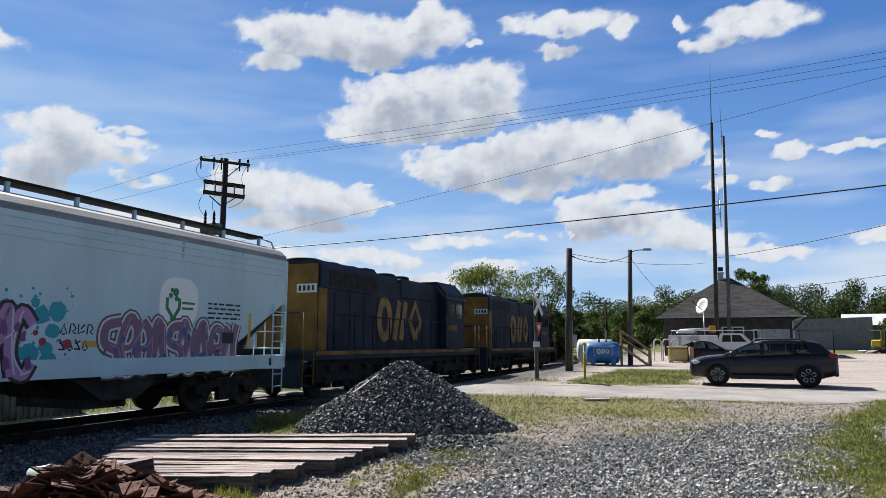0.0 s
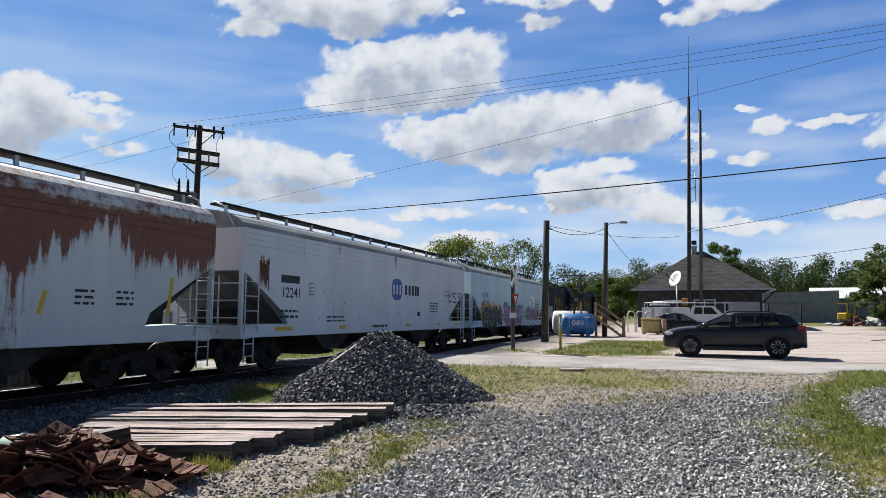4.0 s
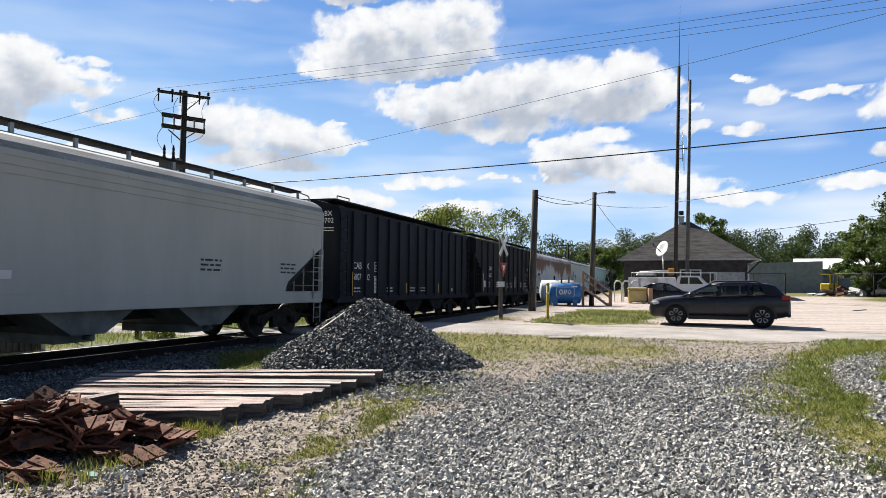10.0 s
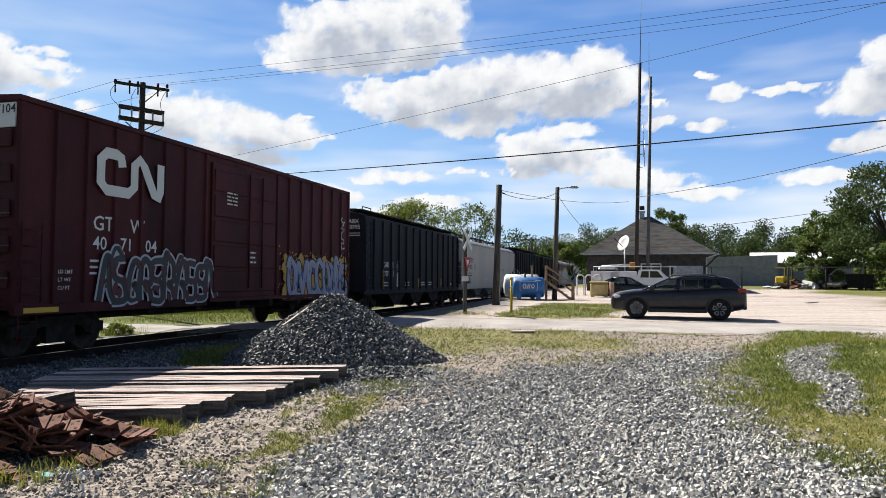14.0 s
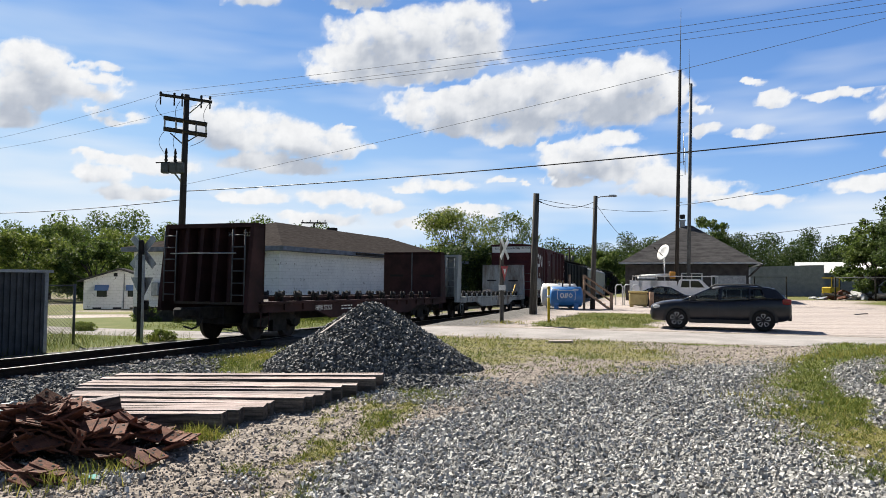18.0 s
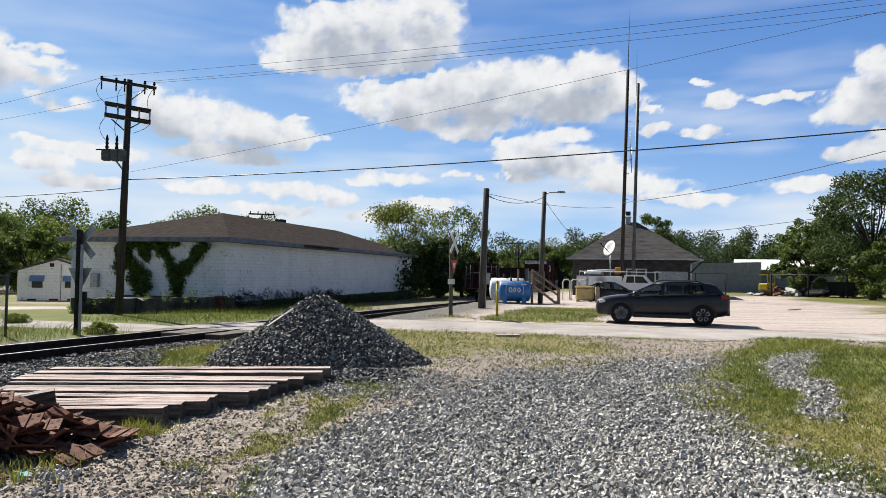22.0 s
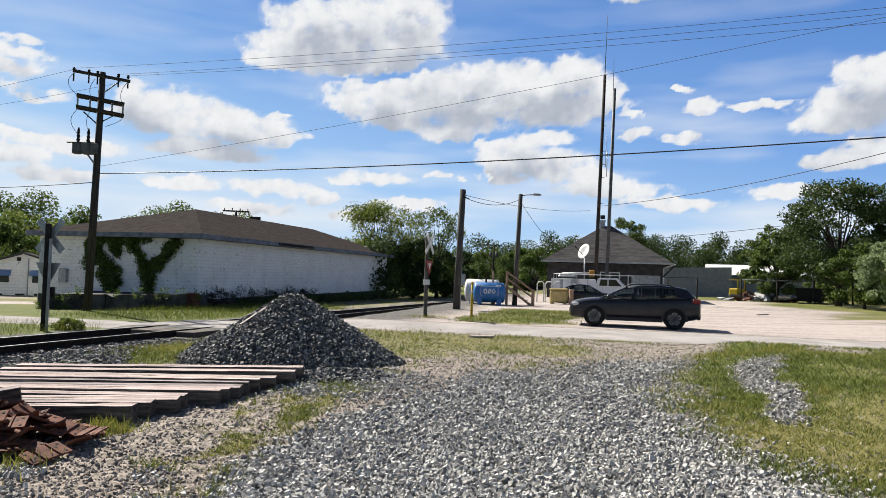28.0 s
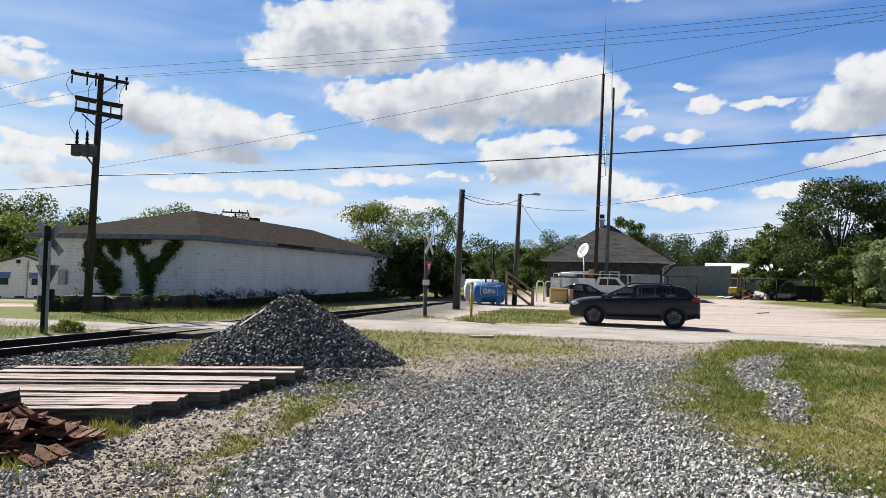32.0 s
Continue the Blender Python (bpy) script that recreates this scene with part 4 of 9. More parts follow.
def boxcar(name, length, paint, label, top=4.98):
    car = thing(name, Matrix.Identity(4), label, "rail car", "cars of the train")
    h, w = length / 2, 1.56
    part("body", boxes((-h, h, -w, w, 0.95, top - 0.06)), paint, car)
    bm = bmesh.new()
    prism(bm, ((-w - 0.05, top - 0.12), (-w - 0.05, top - 0.02), (0, top + 0.06), (w + 0.05, top - 0.02), (w + 0.05, top - 0.12)), "x", -h - 0.03, h + 0.03)
    part("roof", bm, paint, car)
    for x in (-h + 0.05, -6.51, -5.73, -4.94, -4.12, -3.33, -2.54, -1.72, 1.95, 2.72, 3.52, 4.3, 5.08, 5.88, 6.66, h - 0.05):
        bm = bmesh.new()
        prism(bm, ((x - 0.07, -w + 0.01), (x - 0.04, -w - 0.06), (x + 0.04, -w - 0.06), (x + 0.07, -w + 0.01)), "z", 1.05, top - 0.14)
        part("rib", bm, paint, car)
    door = part("door", boxes((-1.5, 1.75, -w - 0.07, -w, 1.05, top - 0.3, 0.01)), paint, car)
    for k in range(5):
        part("door_panel", boxes((-1.42, 1.67, -w - 0.1, -w - 0.068, 1.2 + k * 0.68, 1.78 + k * 0.68, 0.02)), paint, door)
    bm = rods(((0.2, -w - 0.14, 1.3), (0.2, -w - 0.14, top - 0.4), 0.025), ((0.9, -w - 0.14, 1.3), (0.9, -w - 0.14, top - 0.4), 0.025))
    part("door_rod", bm, paint, door)
    part("door_track", boxes((-1.6, 5.0, -w - 0.13, -w - 0.02, 0.95, 1.05)), paint, car)
    for x0, x1 in ((-h, -1.6), (2.4, h)):
        part("side_sill", boxes((x0, x1, -w - 0.05, -w + 0.1, 0.86, 1.06, 0.01)), paint, car)
    for e in (-1, 1):
        x = e * h
        for k in range(5):
            z = 1.35 + k * 0.66
            part("end_corrugation", boxes((min(x, x + e * 0.06), max(x, x + e * 0.06), -w + 0.12, w - 0.12, z, z + 0.34, 0.02)), paint, car)
        part("end_panel", boxes((min(x, x + e * 0.03), max(x, x + e * 0.03), -w + 0.06, w - 0.06, top - 0.62, top - 0.16)), T["mark_white"], car, "white upper end panel")
        ladder(car, paint, x - e * 0.5, x - e * 0.06, -w - 0.1, 1.1, 2.6, 5)
        ladder(car, paint, x - e * 0.5, x - e * 0.1, -w - 0.02, 0.3, 0.88, 2, 0.018, "stirrup_step")
        bm = bmesh.new()
        bm.free()
        for k in range(6):
            part("end_rung", rods(((x + e * 0.1, -w + 0.05, 1.25 + k * 0.3), (x + e * 0.1, -w + 0.55, 1.25 + k * 0.3), 0.017, 6)), M["mast_grey"] if k % 2 else paint, car)
        for k in range(3):
            part("end_grab", rods(((x + e * 0.09, -1.1, 1.5 + k * 0.5), (x + e * 0.09, -0.1, 1.5 + k * 0.5), 0.016, 6)), T["mark_white"], car)
        part("end_bar", rods(((x + e * 0.12, -w + 0.2, 1.15), (x + e * 0.12, w - 0.2, 1.15), 0.03, 6)), paint, car)
        part("end_platform", boxes((min(x, x + e * 0.5), max(x, x + e * 0.5), -1.3, 1.3, 1.0, 1.05)), M["steel_dark"], car)
        part("draft_sill", boxes((min(x - e * 0.5, x + e * 0.9), max(x - e * 0.5, x + e * 0.9), -0.25, 0.25, 0.66, 0.98)), M["steel_dark"], car)
        coupler(car, x + e * 0.75, e)
    part("centre_sill", boxes((-h, h, -0.3, 0.3, 0.62, 0.95)), M["steel_dark"], car)
    part("cross_bearers", boxes(*[(x - 0.1, x + 0.1, -1.5, 1.5, 0.75, 0.95) for x in (-3.6, -1.8, 0, 1.8, 3.6)]), M["steel_dark"], car)
    trucks(car, (-h + 1.6, h - 1.6))
    return car


def bulkhead_flat(name, length, paint, label, wall=3.25, cargo=False):
    car = thing(name, Matrix.Identity(4), label, "rail car", "cars of the train")
    h, w, deck = length / 2, 1.5, 1.12
    bm = bmesh.new()
    prism(bm, ((-h, deck), (-h, 0.82), (-h + 3.2, 0.82), (-h + 4.2, 0.55), (h - 4.2, 0.55), (h - 3.2, 0.82), (h, 0.82), (h, deck)), "y", -w, -w + 0.09)
    part("side_sill", bm, paint, car)
    bm = bmesh.new()
    prism(bm, ((-h, deck), (-h, 0.82), (-h + 3.2, 0.82), (-h + 4.2, 0.55), (h - 4.2, 0.55), (h - 3.2, 0.82), (h, 0.82), (h, deck)), "y", w - 0.09, w)
    part("side_sill", bm, paint, car)
    part("sill_flange", boxes((-h, h, -w - 0.06, -w + 0.1, deck - 0.05, deck + 0.02)), paint, car)
    part("deck", boxes((-h, h, -w, w, deck - 0.08, deck)), M["tie"], car, "weathered plank deck")
    n = int((length - 2.4) / 0.95)
    for i in range(n):
        x = -h + 1.3 + (length - 2.6) * i / (n - 1)
        if abs(x + 3.3) > 1.6:
            part("stake_pocket", boxes((x - 0.06, x + 0.06, -w - 0.05, -w, deck - 0.24, deck - 0.02, 0.01)), paint, car)
        for side in (-1, 1):
            bm = rods(((x - 0.14, side * (w - 0.2), deck + 0.2), (x + 0.14, side * (w - 0.2), deck + 0.2), 0.075, 10), ((x - 0.17, side * (w - 0.2), deck), (x - 0.15, side * (w - 0.2), deck + 0.30), 0.045, 6), ((x + 0.15, side * (w - 0.2), deck), (x + 0.17, side * (w - 0.2), deck + 0.30), 0.045, 6))
            part("tie_down_winch", bm, M["steel_dark"], car)
    part("load_rail", boxes((-h + 1.2, h - 1.2, -w + 0.28, -w + 0.5, deck, deck + 0.14)), paint, car)
    part("load_rail", boxes((-h + 1.2, h - 1.2, w - 0.5, w - 0.28, deck, deck + 0.14)), paint, car)
    if cargo:
        for k, (x, y) in enumerate(((h - 2.4, -0.3), (h - 3.6, 0.2), (h - 2.0, 0.5))):
            part("dunnage_board", boxes((x - 0.9, x + 0.9, y - 0.07, y + 0.07, deck + 0.15 + 0.09 * k, deck + 0.23 + 0.09 * k)), M["old_tie"], car, "loose timber dunnage on the deck")
        part("strap", rods(((h - 1.2, -1.2, deck + 0.75), (h - 3.0, -1.45, deck + 0.1), 0.03)), T["mark_yellow"], car, "tan webbing strap")
    for e in (-1, 1):
        x = e * h
        bk = part("bulkhead", boxes((min(x - e * 0.12, x - e * 0.22), max(x - e * 0.12, x - e * 0.22), -w, w, deck, wall)), paint, car, "steel end bulkhead with a centre seam")
        for y in (-w + 0.06, w - 0.06):
            bm = bmesh.new()
            prism(bm, ((x - e * 0.2, 0.85), (x + e * 0.55, 0.85), (x + e * 0.52, deck + 0.2), (x + e * 0.30, wall), (x - e * 0.2, wall)), "y", y - 0.06, y + 0.06)
            part("bulkhead_side", bm, paint, bk)
        for y in (-0.78, -0.26, 0.26, 0.78):
            bm = bmesh.new()
            prism(bm, ((x - e * 0.13, deck), (x + e * 0.42, deck), (x + e * 0.24, wall - 0.1), (x - e * 0.13, wall - 0.1)), "y", y - 0.06, y + 0.06)
            part("brace", bm, paint, bk)
        for y0, y1 in ((-1.15, -0.45), (0.45, 1.15)):
            part("slot", boxes((min(x - e * 0.226, x - e * 0.222), max(x - e * 0.226, x - e * 0.222), y0, y1, deck + 1.0, deck + 1.1)), M["hole"], bk)
        part("top_beam", boxes((min(x - e * 0.22, x + e * 0.30), max(x - e * 0.22, x + e * 0.30), -w, w, wall - 0.10, wall + 0.02)), paint, bk)
        part("seam", boxes((min(x - e * 0.24, x - e * 0.22), max(x - e * 0.24, x - e * 0.22), -0.03, 0.03, deck, wall)), M["mast_grey"], bk)
        for y0, y1 in ((-1.35, -0.95), (0.95, 1.35)):
            bm = bmesh.new()
            for k in range(6):
                z = deck + 0.2 + k * 0.33
                rod(bm, (x + e * 0.5, y0, z), (x + e * 0.5, y1, z), 0.018, 6)
            rod(bm, (x + e * 0.5, y0, deck), (x + e * 0.5, y0, deck + 2.0), 0.02, 6)
            rod(bm, (x + e * 0.5, y1, deck), (x + e * 0.5, y1, deck + 2.0), 0.02, 6)
            part("ladder", bm, M["mast_grey"] if cargo is False else paint, bk)
        part("handrail", rods(((x + e * 0.55, -1.1, deck + 1.35), (x + e * 0.55, 1.1, deck + 1.35), 0.018)), M["galv"], bk)
        ladder(car, paint, x - e * 0.45, x - e * 0.05, -w - 0.03, 0.3, 0.85, 2, 0.018, "stirrup_step")
        part("draft_sill", boxes((min(x - e * 0.5, x + e * 0.9), max(x - e * 0.5, x + e * 0.9), -0.25, 0.25, 0.66, 0.98)), M["steel_dark"], car)
        coupler(car, x + e * 0.72, e)
    part("centre_sill", boxes((-h, h, -0.35, 0.35, 0.5, 1.0)), M["steel_dark"], car)
    trucks(car, (-h + 1.75, h - 1.75))
    return car


def locomotive(name, label):
    """Four-axle road switcher with a long hood to the rear, cab ahead, walkways with railings."""
    car = thing(name, Matrix.Identity(4), label, "locomotive", "engines of the train")
    h, deck = 7.7, 1.42
    B, Y = T["loco_blue"], T["loco_yellow"]
    part("frame", boxes((-h, h, -1.45, 1.45, 1.12, deck, 0.02)), B, car)
    part("frame_stripe", boxes((-h + 0.8, h - 0.8, -1.46, -1.452, 1.28, deck - 0.02)), Y, car, "yellow sill stripe")
    bm = bmesh.new()
    prism(bm, ((-1.12, deck), (-1.12, 3.72), (-0.92, 3.94), (0.92, 3.94), (1.12, 3.72), (1.12, deck)), "x", -h + 1.35, h - 4.5)
    part("long_hood", bm, B, car)
    bm = bmesh.new()
    prism(bm, ((-1.18, 3.2), (-1.18, 3.8), (-0.98, 4.0), (0.98, 4.0), (1.18, 3.8), (1.18, 3.2)), "x", -h + 1.4, -h + 5.3)
    part("radiator_section", bm, B, car, "flared radiator section")
    part("radiator_grille", boxes((-h + 1.9, -h + 5.1, -1.2, -1.182, 3.28, 3.74)), M["steel_dark"], car)
    part("hood_end", boxes((-h + 1.33, -h + 1.349, -1.1, 1.1, deck, 3.88)), Y, car, "yellow hood end")
    part("hood_end_side", boxes((-h + 1.36, -h + 1.85, -1.135, -1.122, deck, 3.19)), Y, car)
    board = part("number_board", boxes((-h + 1.345, -h + 1.36, -1.08, -0.35, 3.05, 3.3, 0.005)), T["mark_white"], car)
    board.matrix_basis = pose(-0.04, 0, 0)
    for k in range(4):
        part("digit_bar", boxes((-h + 1.296, -h + 1.302, -1.0 + k * 0.16, -0.91 + k * 0.16, 3.1, 3.25)), T["mark_black"], car)
    for k in range(3):
        bm = bmesh.new()
        lathe(bm, ((0.62, 3.98), (0.62, 4.08), (0.5, 4.12)), 20, "z", 0, (-h + 2.15 + 1.22 * k, 0, 0))
        part("radiator_fan", bm, M["steel_dark"], car)
    for k in range(2):
        bm = bmesh.new()
        lathe(bm, ((0.5, 3.96), (0.5, 4.12), (0.4, 4.16)), 18, "z", 0, (0.1 + 1.3 * k, 0, 0))
        part("brake_fan", bm, M["steel_dark"], car)
    part("exhaust_stack", boxes((-1.9, -1.1, -0.3, 0.3, 3.96, 4.2, 0.03)), M["steel_dark"], car)
    for k in range(9):
        x = -h + 2.3 + k * 0.98
        part("hood_door", boxes((x, x + 0.9, -1.142, -1.122, deck + 0.1, 3.14, 0.008)), B, car)
    part("filter_box", boxes((-0.6, 2.6, -1.16, 1.16, 3.2, 3.9, 0.05)), B, car)
    # the big emblem on the hood: plain yellow shapes
    for x0 in (-2.2, -1.25, -0.3):
        bm = bmesh.new()
        y = -1.165
        if x0 == -2.2:
            ribbon(bm, [(x0 + 0.43 + 0.32 * math.sin(a), 2.42 + 0.5 * math.cos(a)) for a in [k * math.tau / 14 for k in range(15)]], 0.27, y)
        elif x0 == -1.25:
            for dx in (0.08, 0.5):
                ribbon(bm, [(x0 + dx, 1.85), (x0 + dx + 0.3, 2.98)], 0.27, y)
        else:
            ribbon(bm, [(x0 + 0.5, 1.9), (x0 + 0.9, 2.42), (x0 + 0.5, 2.95), (x0 + 0.14, 2.42), (x0 + 0.5, 1.9)], 0.25, y)
        for v in bm.verts:                                # a metre and a half tall
            v.co.x, v.co.z = -0.9 + (v.co.x + 1.0) * 1.35, 2.42 + (v.co.z - 2.42) * 1.2
        part("emblem_shape", bm, T["loco_emblem"], car)
    # cab and short nose
    bm = bmesh.new()
    prism(bm, ((-1.5, deck), (-1.5, 3.6), (-1.05, 4.08), (1.05, 4.08), (1.5, 3.6), (1.5, deck)), "x", h - 4.5, h - 2.3)
    cab = part("cab", bm, B, car)
    bm = bmesh.new()
    prism(bm, ((-1.56, 3.58), (-1.08, 4.12), (1.08, 4.12), (1.56, 3.58), (1.5, 3.56), (1.05, 4.06), (-1.05, 4.06), (-1.5, 3.56)), "x", h - 4.6, h - 2.15)
    part("cab_roof", bm, T["loco_grey"], cab, "pale grey cab roof")
    for x in (h - 4.3, h - 3.4):
        part("cab_window", boxes((x, x + 0.75, -1.52, -1.496, 2.75, 3.4)), T["glass"], cab)
    part("cab_number", boxes((h - 4.2, h - 3.2, -1.508, -1.5, 2.15, 2.35)), Y, cab)
    part("nose", boxes((h - 2.3, h - 1.1, -0.85, 0.85, deck, 3.0, 0.08)), B, car)
    # railings with posts
    bm = bmesh.new()
    for z in (deck + 1.02,):
        rod(bm, (-h + 1.9, -1.4, z), (h - 4.6, -1.4, z), 0.02, 6)
    chain(bm, [(-h + 1.9, -1.4, deck + 1.02), (-h + 1.5, -1.4, deck + 0.6), (-h + 1.5, -1.4, deck - 0.2)], 0.02)
    part("handrail", bm, B, car)
    for i in range(8):
        x = -h + 1.9 + i * 1.26
        part("rail_post", rods(((x, -1.4, deck - 0.1), (x, -1.4, deck + 1.02), 0.02, 6)), B, car)
    for e in (-1, 1):
        x = e * h
        part("end_plate", boxes((min(x, x - e * 0.06), max(x, x - e * 0.06), -1.45, 1.45, 0.35, deck + 0.05)), B, car)
        for k in range(4):
            part("step", boxes((min(x - e * 0.1, x - e * 0.6), max(x - e * 0.1, x - e * 0.6), -1.5, -1.15, 0.4 + k * 0.28, 0.43 + k * 0.28)), B, car)
        bm = rods(((x - e * 0.1, -1.46, 0.4), (x - e * 0.1, -1.46, deck + 1.0), 0.022, 6), ((x - e * 0.65, -1.46, 0.4), (x - e * 0.65, -1.46, deck + 1.0), 0.022, 6))
        part("grab_rail", bm, Y, car, "yellow grab rail")
        part("end_rail", rods(((x - e * 0.08, -1.3, deck + 1.0), (x - e * 0.08, 1.3, deck + 1.0), 0.022, 6), ((x - e * 0.08, -0.5, deck), (x - e * 0.08, -0.5, deck + 1.0), 0.022, 6)), B, car)
        coupler(car, x, e)
    bm = bmesh.new()
    prism(bm, [(1.3 * math.cos(a), 0.78 + 0.42 * math.sin(a)) for a in [i * math.tau / 16 for i in range(16)]], "x", -2.3, 2.3)
    part("fuel_tank", bm, M["steel_dark"], car, smooth=False)
    for x in (-4.75, 4.75):
        part("truck_side", boxes((x - 1.85, x + 1.85, -1.24, -1.06, 0.42, 0.92, 0.05)), M["steel_dark"], car)
        for dx in (-1.2, 1.2):
            part("journal_box", boxes((x + dx - 0.2, x + dx + 0.2, -1.32, -1.24, 0.34, 0.66, 0.04)), M["steel_dark"], car)
    for x in (-5.9, -4.75, -3.6, 3.6, 4.75, 5.9):
        part("brake_cylinder", rods(((x - 0.16, -1.3, 0.86), (x + 0.16, -1.3, 0.86), 0.1, 10)), M["steel_dark"], car)
        part("spring_nest", boxes((x - 0.2, x + 0.2, -1.27, -1.08, 0.28, 0.44, 0.03)), M["steel_dark"], car)
    part("skirt", boxes((-6.8, 6.8, -1.2, -1.1, 0.9, 1.12)), M["steel_dark"], car)
    part("air_reservoir", rods(((-2.0, -1.2, 1.0), (1.0, -1.2, 1.0), 0.16, 12)), M["steel_dark"], car)
    for ob in car.children:                                # the hood and cab stand a little taller than the deck line
        for v in ob.data.vertices:
            if v.co.z > deck:
                v.co.z = deck + (v.co.z - deck) * 1.09
    for v in cab.children[0].data.vertices:
        v.co.z = deck + (v.co.z - deck) * 1.09
    trucks(car, (-4.75, 4.75), 2.4)
    return car


CARS = []                                                # (car, place of its middle behind the first hopper's front)


def couple(car, front, rear):
    CARS.append((car, -(front + rear) / 2))
    return car


couple(locomotive("locomotive", "leading dark blue and yellow diesel engine with railings"), -32.8, -17.4)
couple(locomotive("locomotive", "second dark blue and yellow diesel engine, coupled to a white hopper"), -16.4, -1.0)
c1 = couple(smooth_hopper("hopper_car", 18.0, T["ice"], "pale blue-white covered hopper with colourful graffiti along its foot"), 0.0, 18.0)
c2 = couple(smooth_hopper("hopper_car", 17.95, T["white"], "grimy white covered hopper with a blue square emblem"), 19.2, 37.15)
c3 = couple(smooth_hopper("hopper_car", 18.3, T["white_rust"], "white covered hopper with brown rust running from the roof", roof=T["white_rust"]), 38.3, 56.6)
c4 = couple(ribbed_hopper("hopper_car", 14.5, T["coal"], "black-brown ribbed hopper with open slope ends", 11, False, True, 4.44), 57.9, 72.4)
c5 = couple(ribbed_hopper("hopper_car", 14.9, T["navy"], "dark blue-green ribbed hopper with hatch lids on the roof", 14), 73.7, 88.6)
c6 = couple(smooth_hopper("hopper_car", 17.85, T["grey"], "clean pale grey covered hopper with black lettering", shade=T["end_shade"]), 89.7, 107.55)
c7 = couple(ribbed_hopper("hopper_car", 14.75, T["navy"], "dark blue-green ribbed hopper following the grey one", 14), 108.65, 123.4)
c8 = couple(boxcar("box_car", 14.75, T["maroon"], "tall oxide red boxcar with graffiti and a sliding door"), 124.95, 139.7)
c9 = couple(bulkhead_flat("bulkhead_flat_car", 14.8, T["flat_grey"], "empty pale grey bulkhead flatcar with dunnage on its deck", 3.3, True), 142.2, 157.0)
c10 = couple(bulkhead_flat("bulkhead_flat_car", 15.2, T["flat_red"], "empty brown-red bulkhead flatcar, last of the train", 3.3), 159.8, 175.0)


# ---- sky backdrop with its fair-weather clouds: bearing, height, half width, half height in degrees ----
UPPER_CLOUD = ((-3.4, 19.5, 4.1, 2.1), (0.8, 19.1, 6.9, 2.7), (-4.5, 17.2, 4.7, 1.5), (4.3, 20.2, 3.5, 2.1), (-0.1, 17.4, 5.0, 1.5), (-6.5, 16.5, 2.8, 1.0), (4.6, 18.3, 2.2, 0.9))
GREAT_CLOUD = ((2.5, 14.1, 5.2, 1.8), (-0.7, 13.6, 2.3, 0.9), (8.2, 15.2, 6.0, 1.9), (12.7, 15.6, 6.3, 1.8), (18.3, 16.4, 2.5, 1.4), (6.2, 12.8, 6.3, 1.4), (8.1, 11.6, 2.6, 0.8), (15.1, 13.7, 6.9, 1.5), (20.9, 14.8, 1.3, 1.6))
POLE_CLOUD = ((-16.3, 12.0, 2.4, 1.6), (-13.2, 11.6, 4.0, 1.9), (-9.4, 11.2, 4.6, 1.4), (-11.3, 9.2, 4.5, 0.9), (-5.8, 10.8, 2.2, 0.7), (-5.9, 12.4, 1.1, 0.3))
LOWER_CLOUD = ((12.6, 10.0, 3.4, 1.4), (15.8, 11.3, 2.8, 0.7), (12.4, 8.2, 2.1, 0.7), (16.6, 9.2, 3.9, 1.1), (19.3, 8.2, 2.5, 0.7), (21.4, 7.3, 4.7, 0.7), (25.7, 6.2, 4.1, 0.6))
SMALL_CLOUD = ((1.8, 7.9, 3.4, 0.7), (-1.4, 7.3, 1.4, 0.3), (7.0, 8.2, 0.9, 0.3), (10.8, 8.1, 1.1, 0.4), (8.6, 7.8, 0.6, 0.3), (-13.5, 6.5, 3.1, 0.5), (-6.4, 6.6, 3.1, 0.8), (-3.0, 6.0, 2.1, 0.6), (-8.3, 4.9, 3.7, 0.6), (4.5, 5.7, 3.1, 0.5), (0.7, 4.7, 2.8, 0.5))
EAST_CLOUD = ((26.3, 11.2, 1.8, 0.6), (22.9, 11.8, 1.6, 0.5), (22.2, 13.3, 1.3, 0.4), (28.0, 13.5, 1.4, 0.7), (32.2, 13.5, 3.4, 0.4), (38.0, 12.6, 2.9, 1.7), (39.4, 14.7, 2.0, 1.4), (36.9, 11.7, 2.6, 0.9), (38.0, 9.1, 2.7, 0.8), (40.2, 9.6, 2.0, 1.1), (34.4, 6.9, 3.6, 0.6), (26.9, 14.9, 0.8, 0.3))
WEST_CLOUD = ((-24.9, 15.2, 1.6, 0.5), (-24.4, 14.1, 1.6, 0.4), (-24.1, 12.2, 1.9, 0.7), (-23.5, 8.9, 2.1, 0.5), (-24.1, 7.6, 1.9, 0.8), (-20.2, 8.6, 2.8, 0.8), (-21.8, 6.4, 3.2, 0.6))
HIGH_CLOUD = ((-9.7, 24.0, 6.5, 1.8), (-13.6, 21.8, 2.6, 0.8), (-5.2, 23.7, 5.3, 2.1), (0.1, 24.9, 2.8, 1.9), (-6.4, 21.7, 1.4, 0.4), (10.8, 24.9, 4.8, 1.0), (10.7, 22.8, 1.9, 0.6), (16.0, 24.2, 1.3, 1.0), (3.1, 23.7, 0.9, 0.3), (26.1, 23.1, 4.5, 1.3), (23.0, 22.1, 2.0, 0.6), (20.8, 23.5, 0.7, 0.8))
FARWEST_CLOUD = ((-29.3, 14.8, 3.5, 1.6), (-26.5, 14.2, 3.8, 1.3), (-29.9, 12.7, 3.2, 1.1), (-30.8, 11.1, 2.3, 0.9), (-23.5, 12.0, 2.2, 0.8))
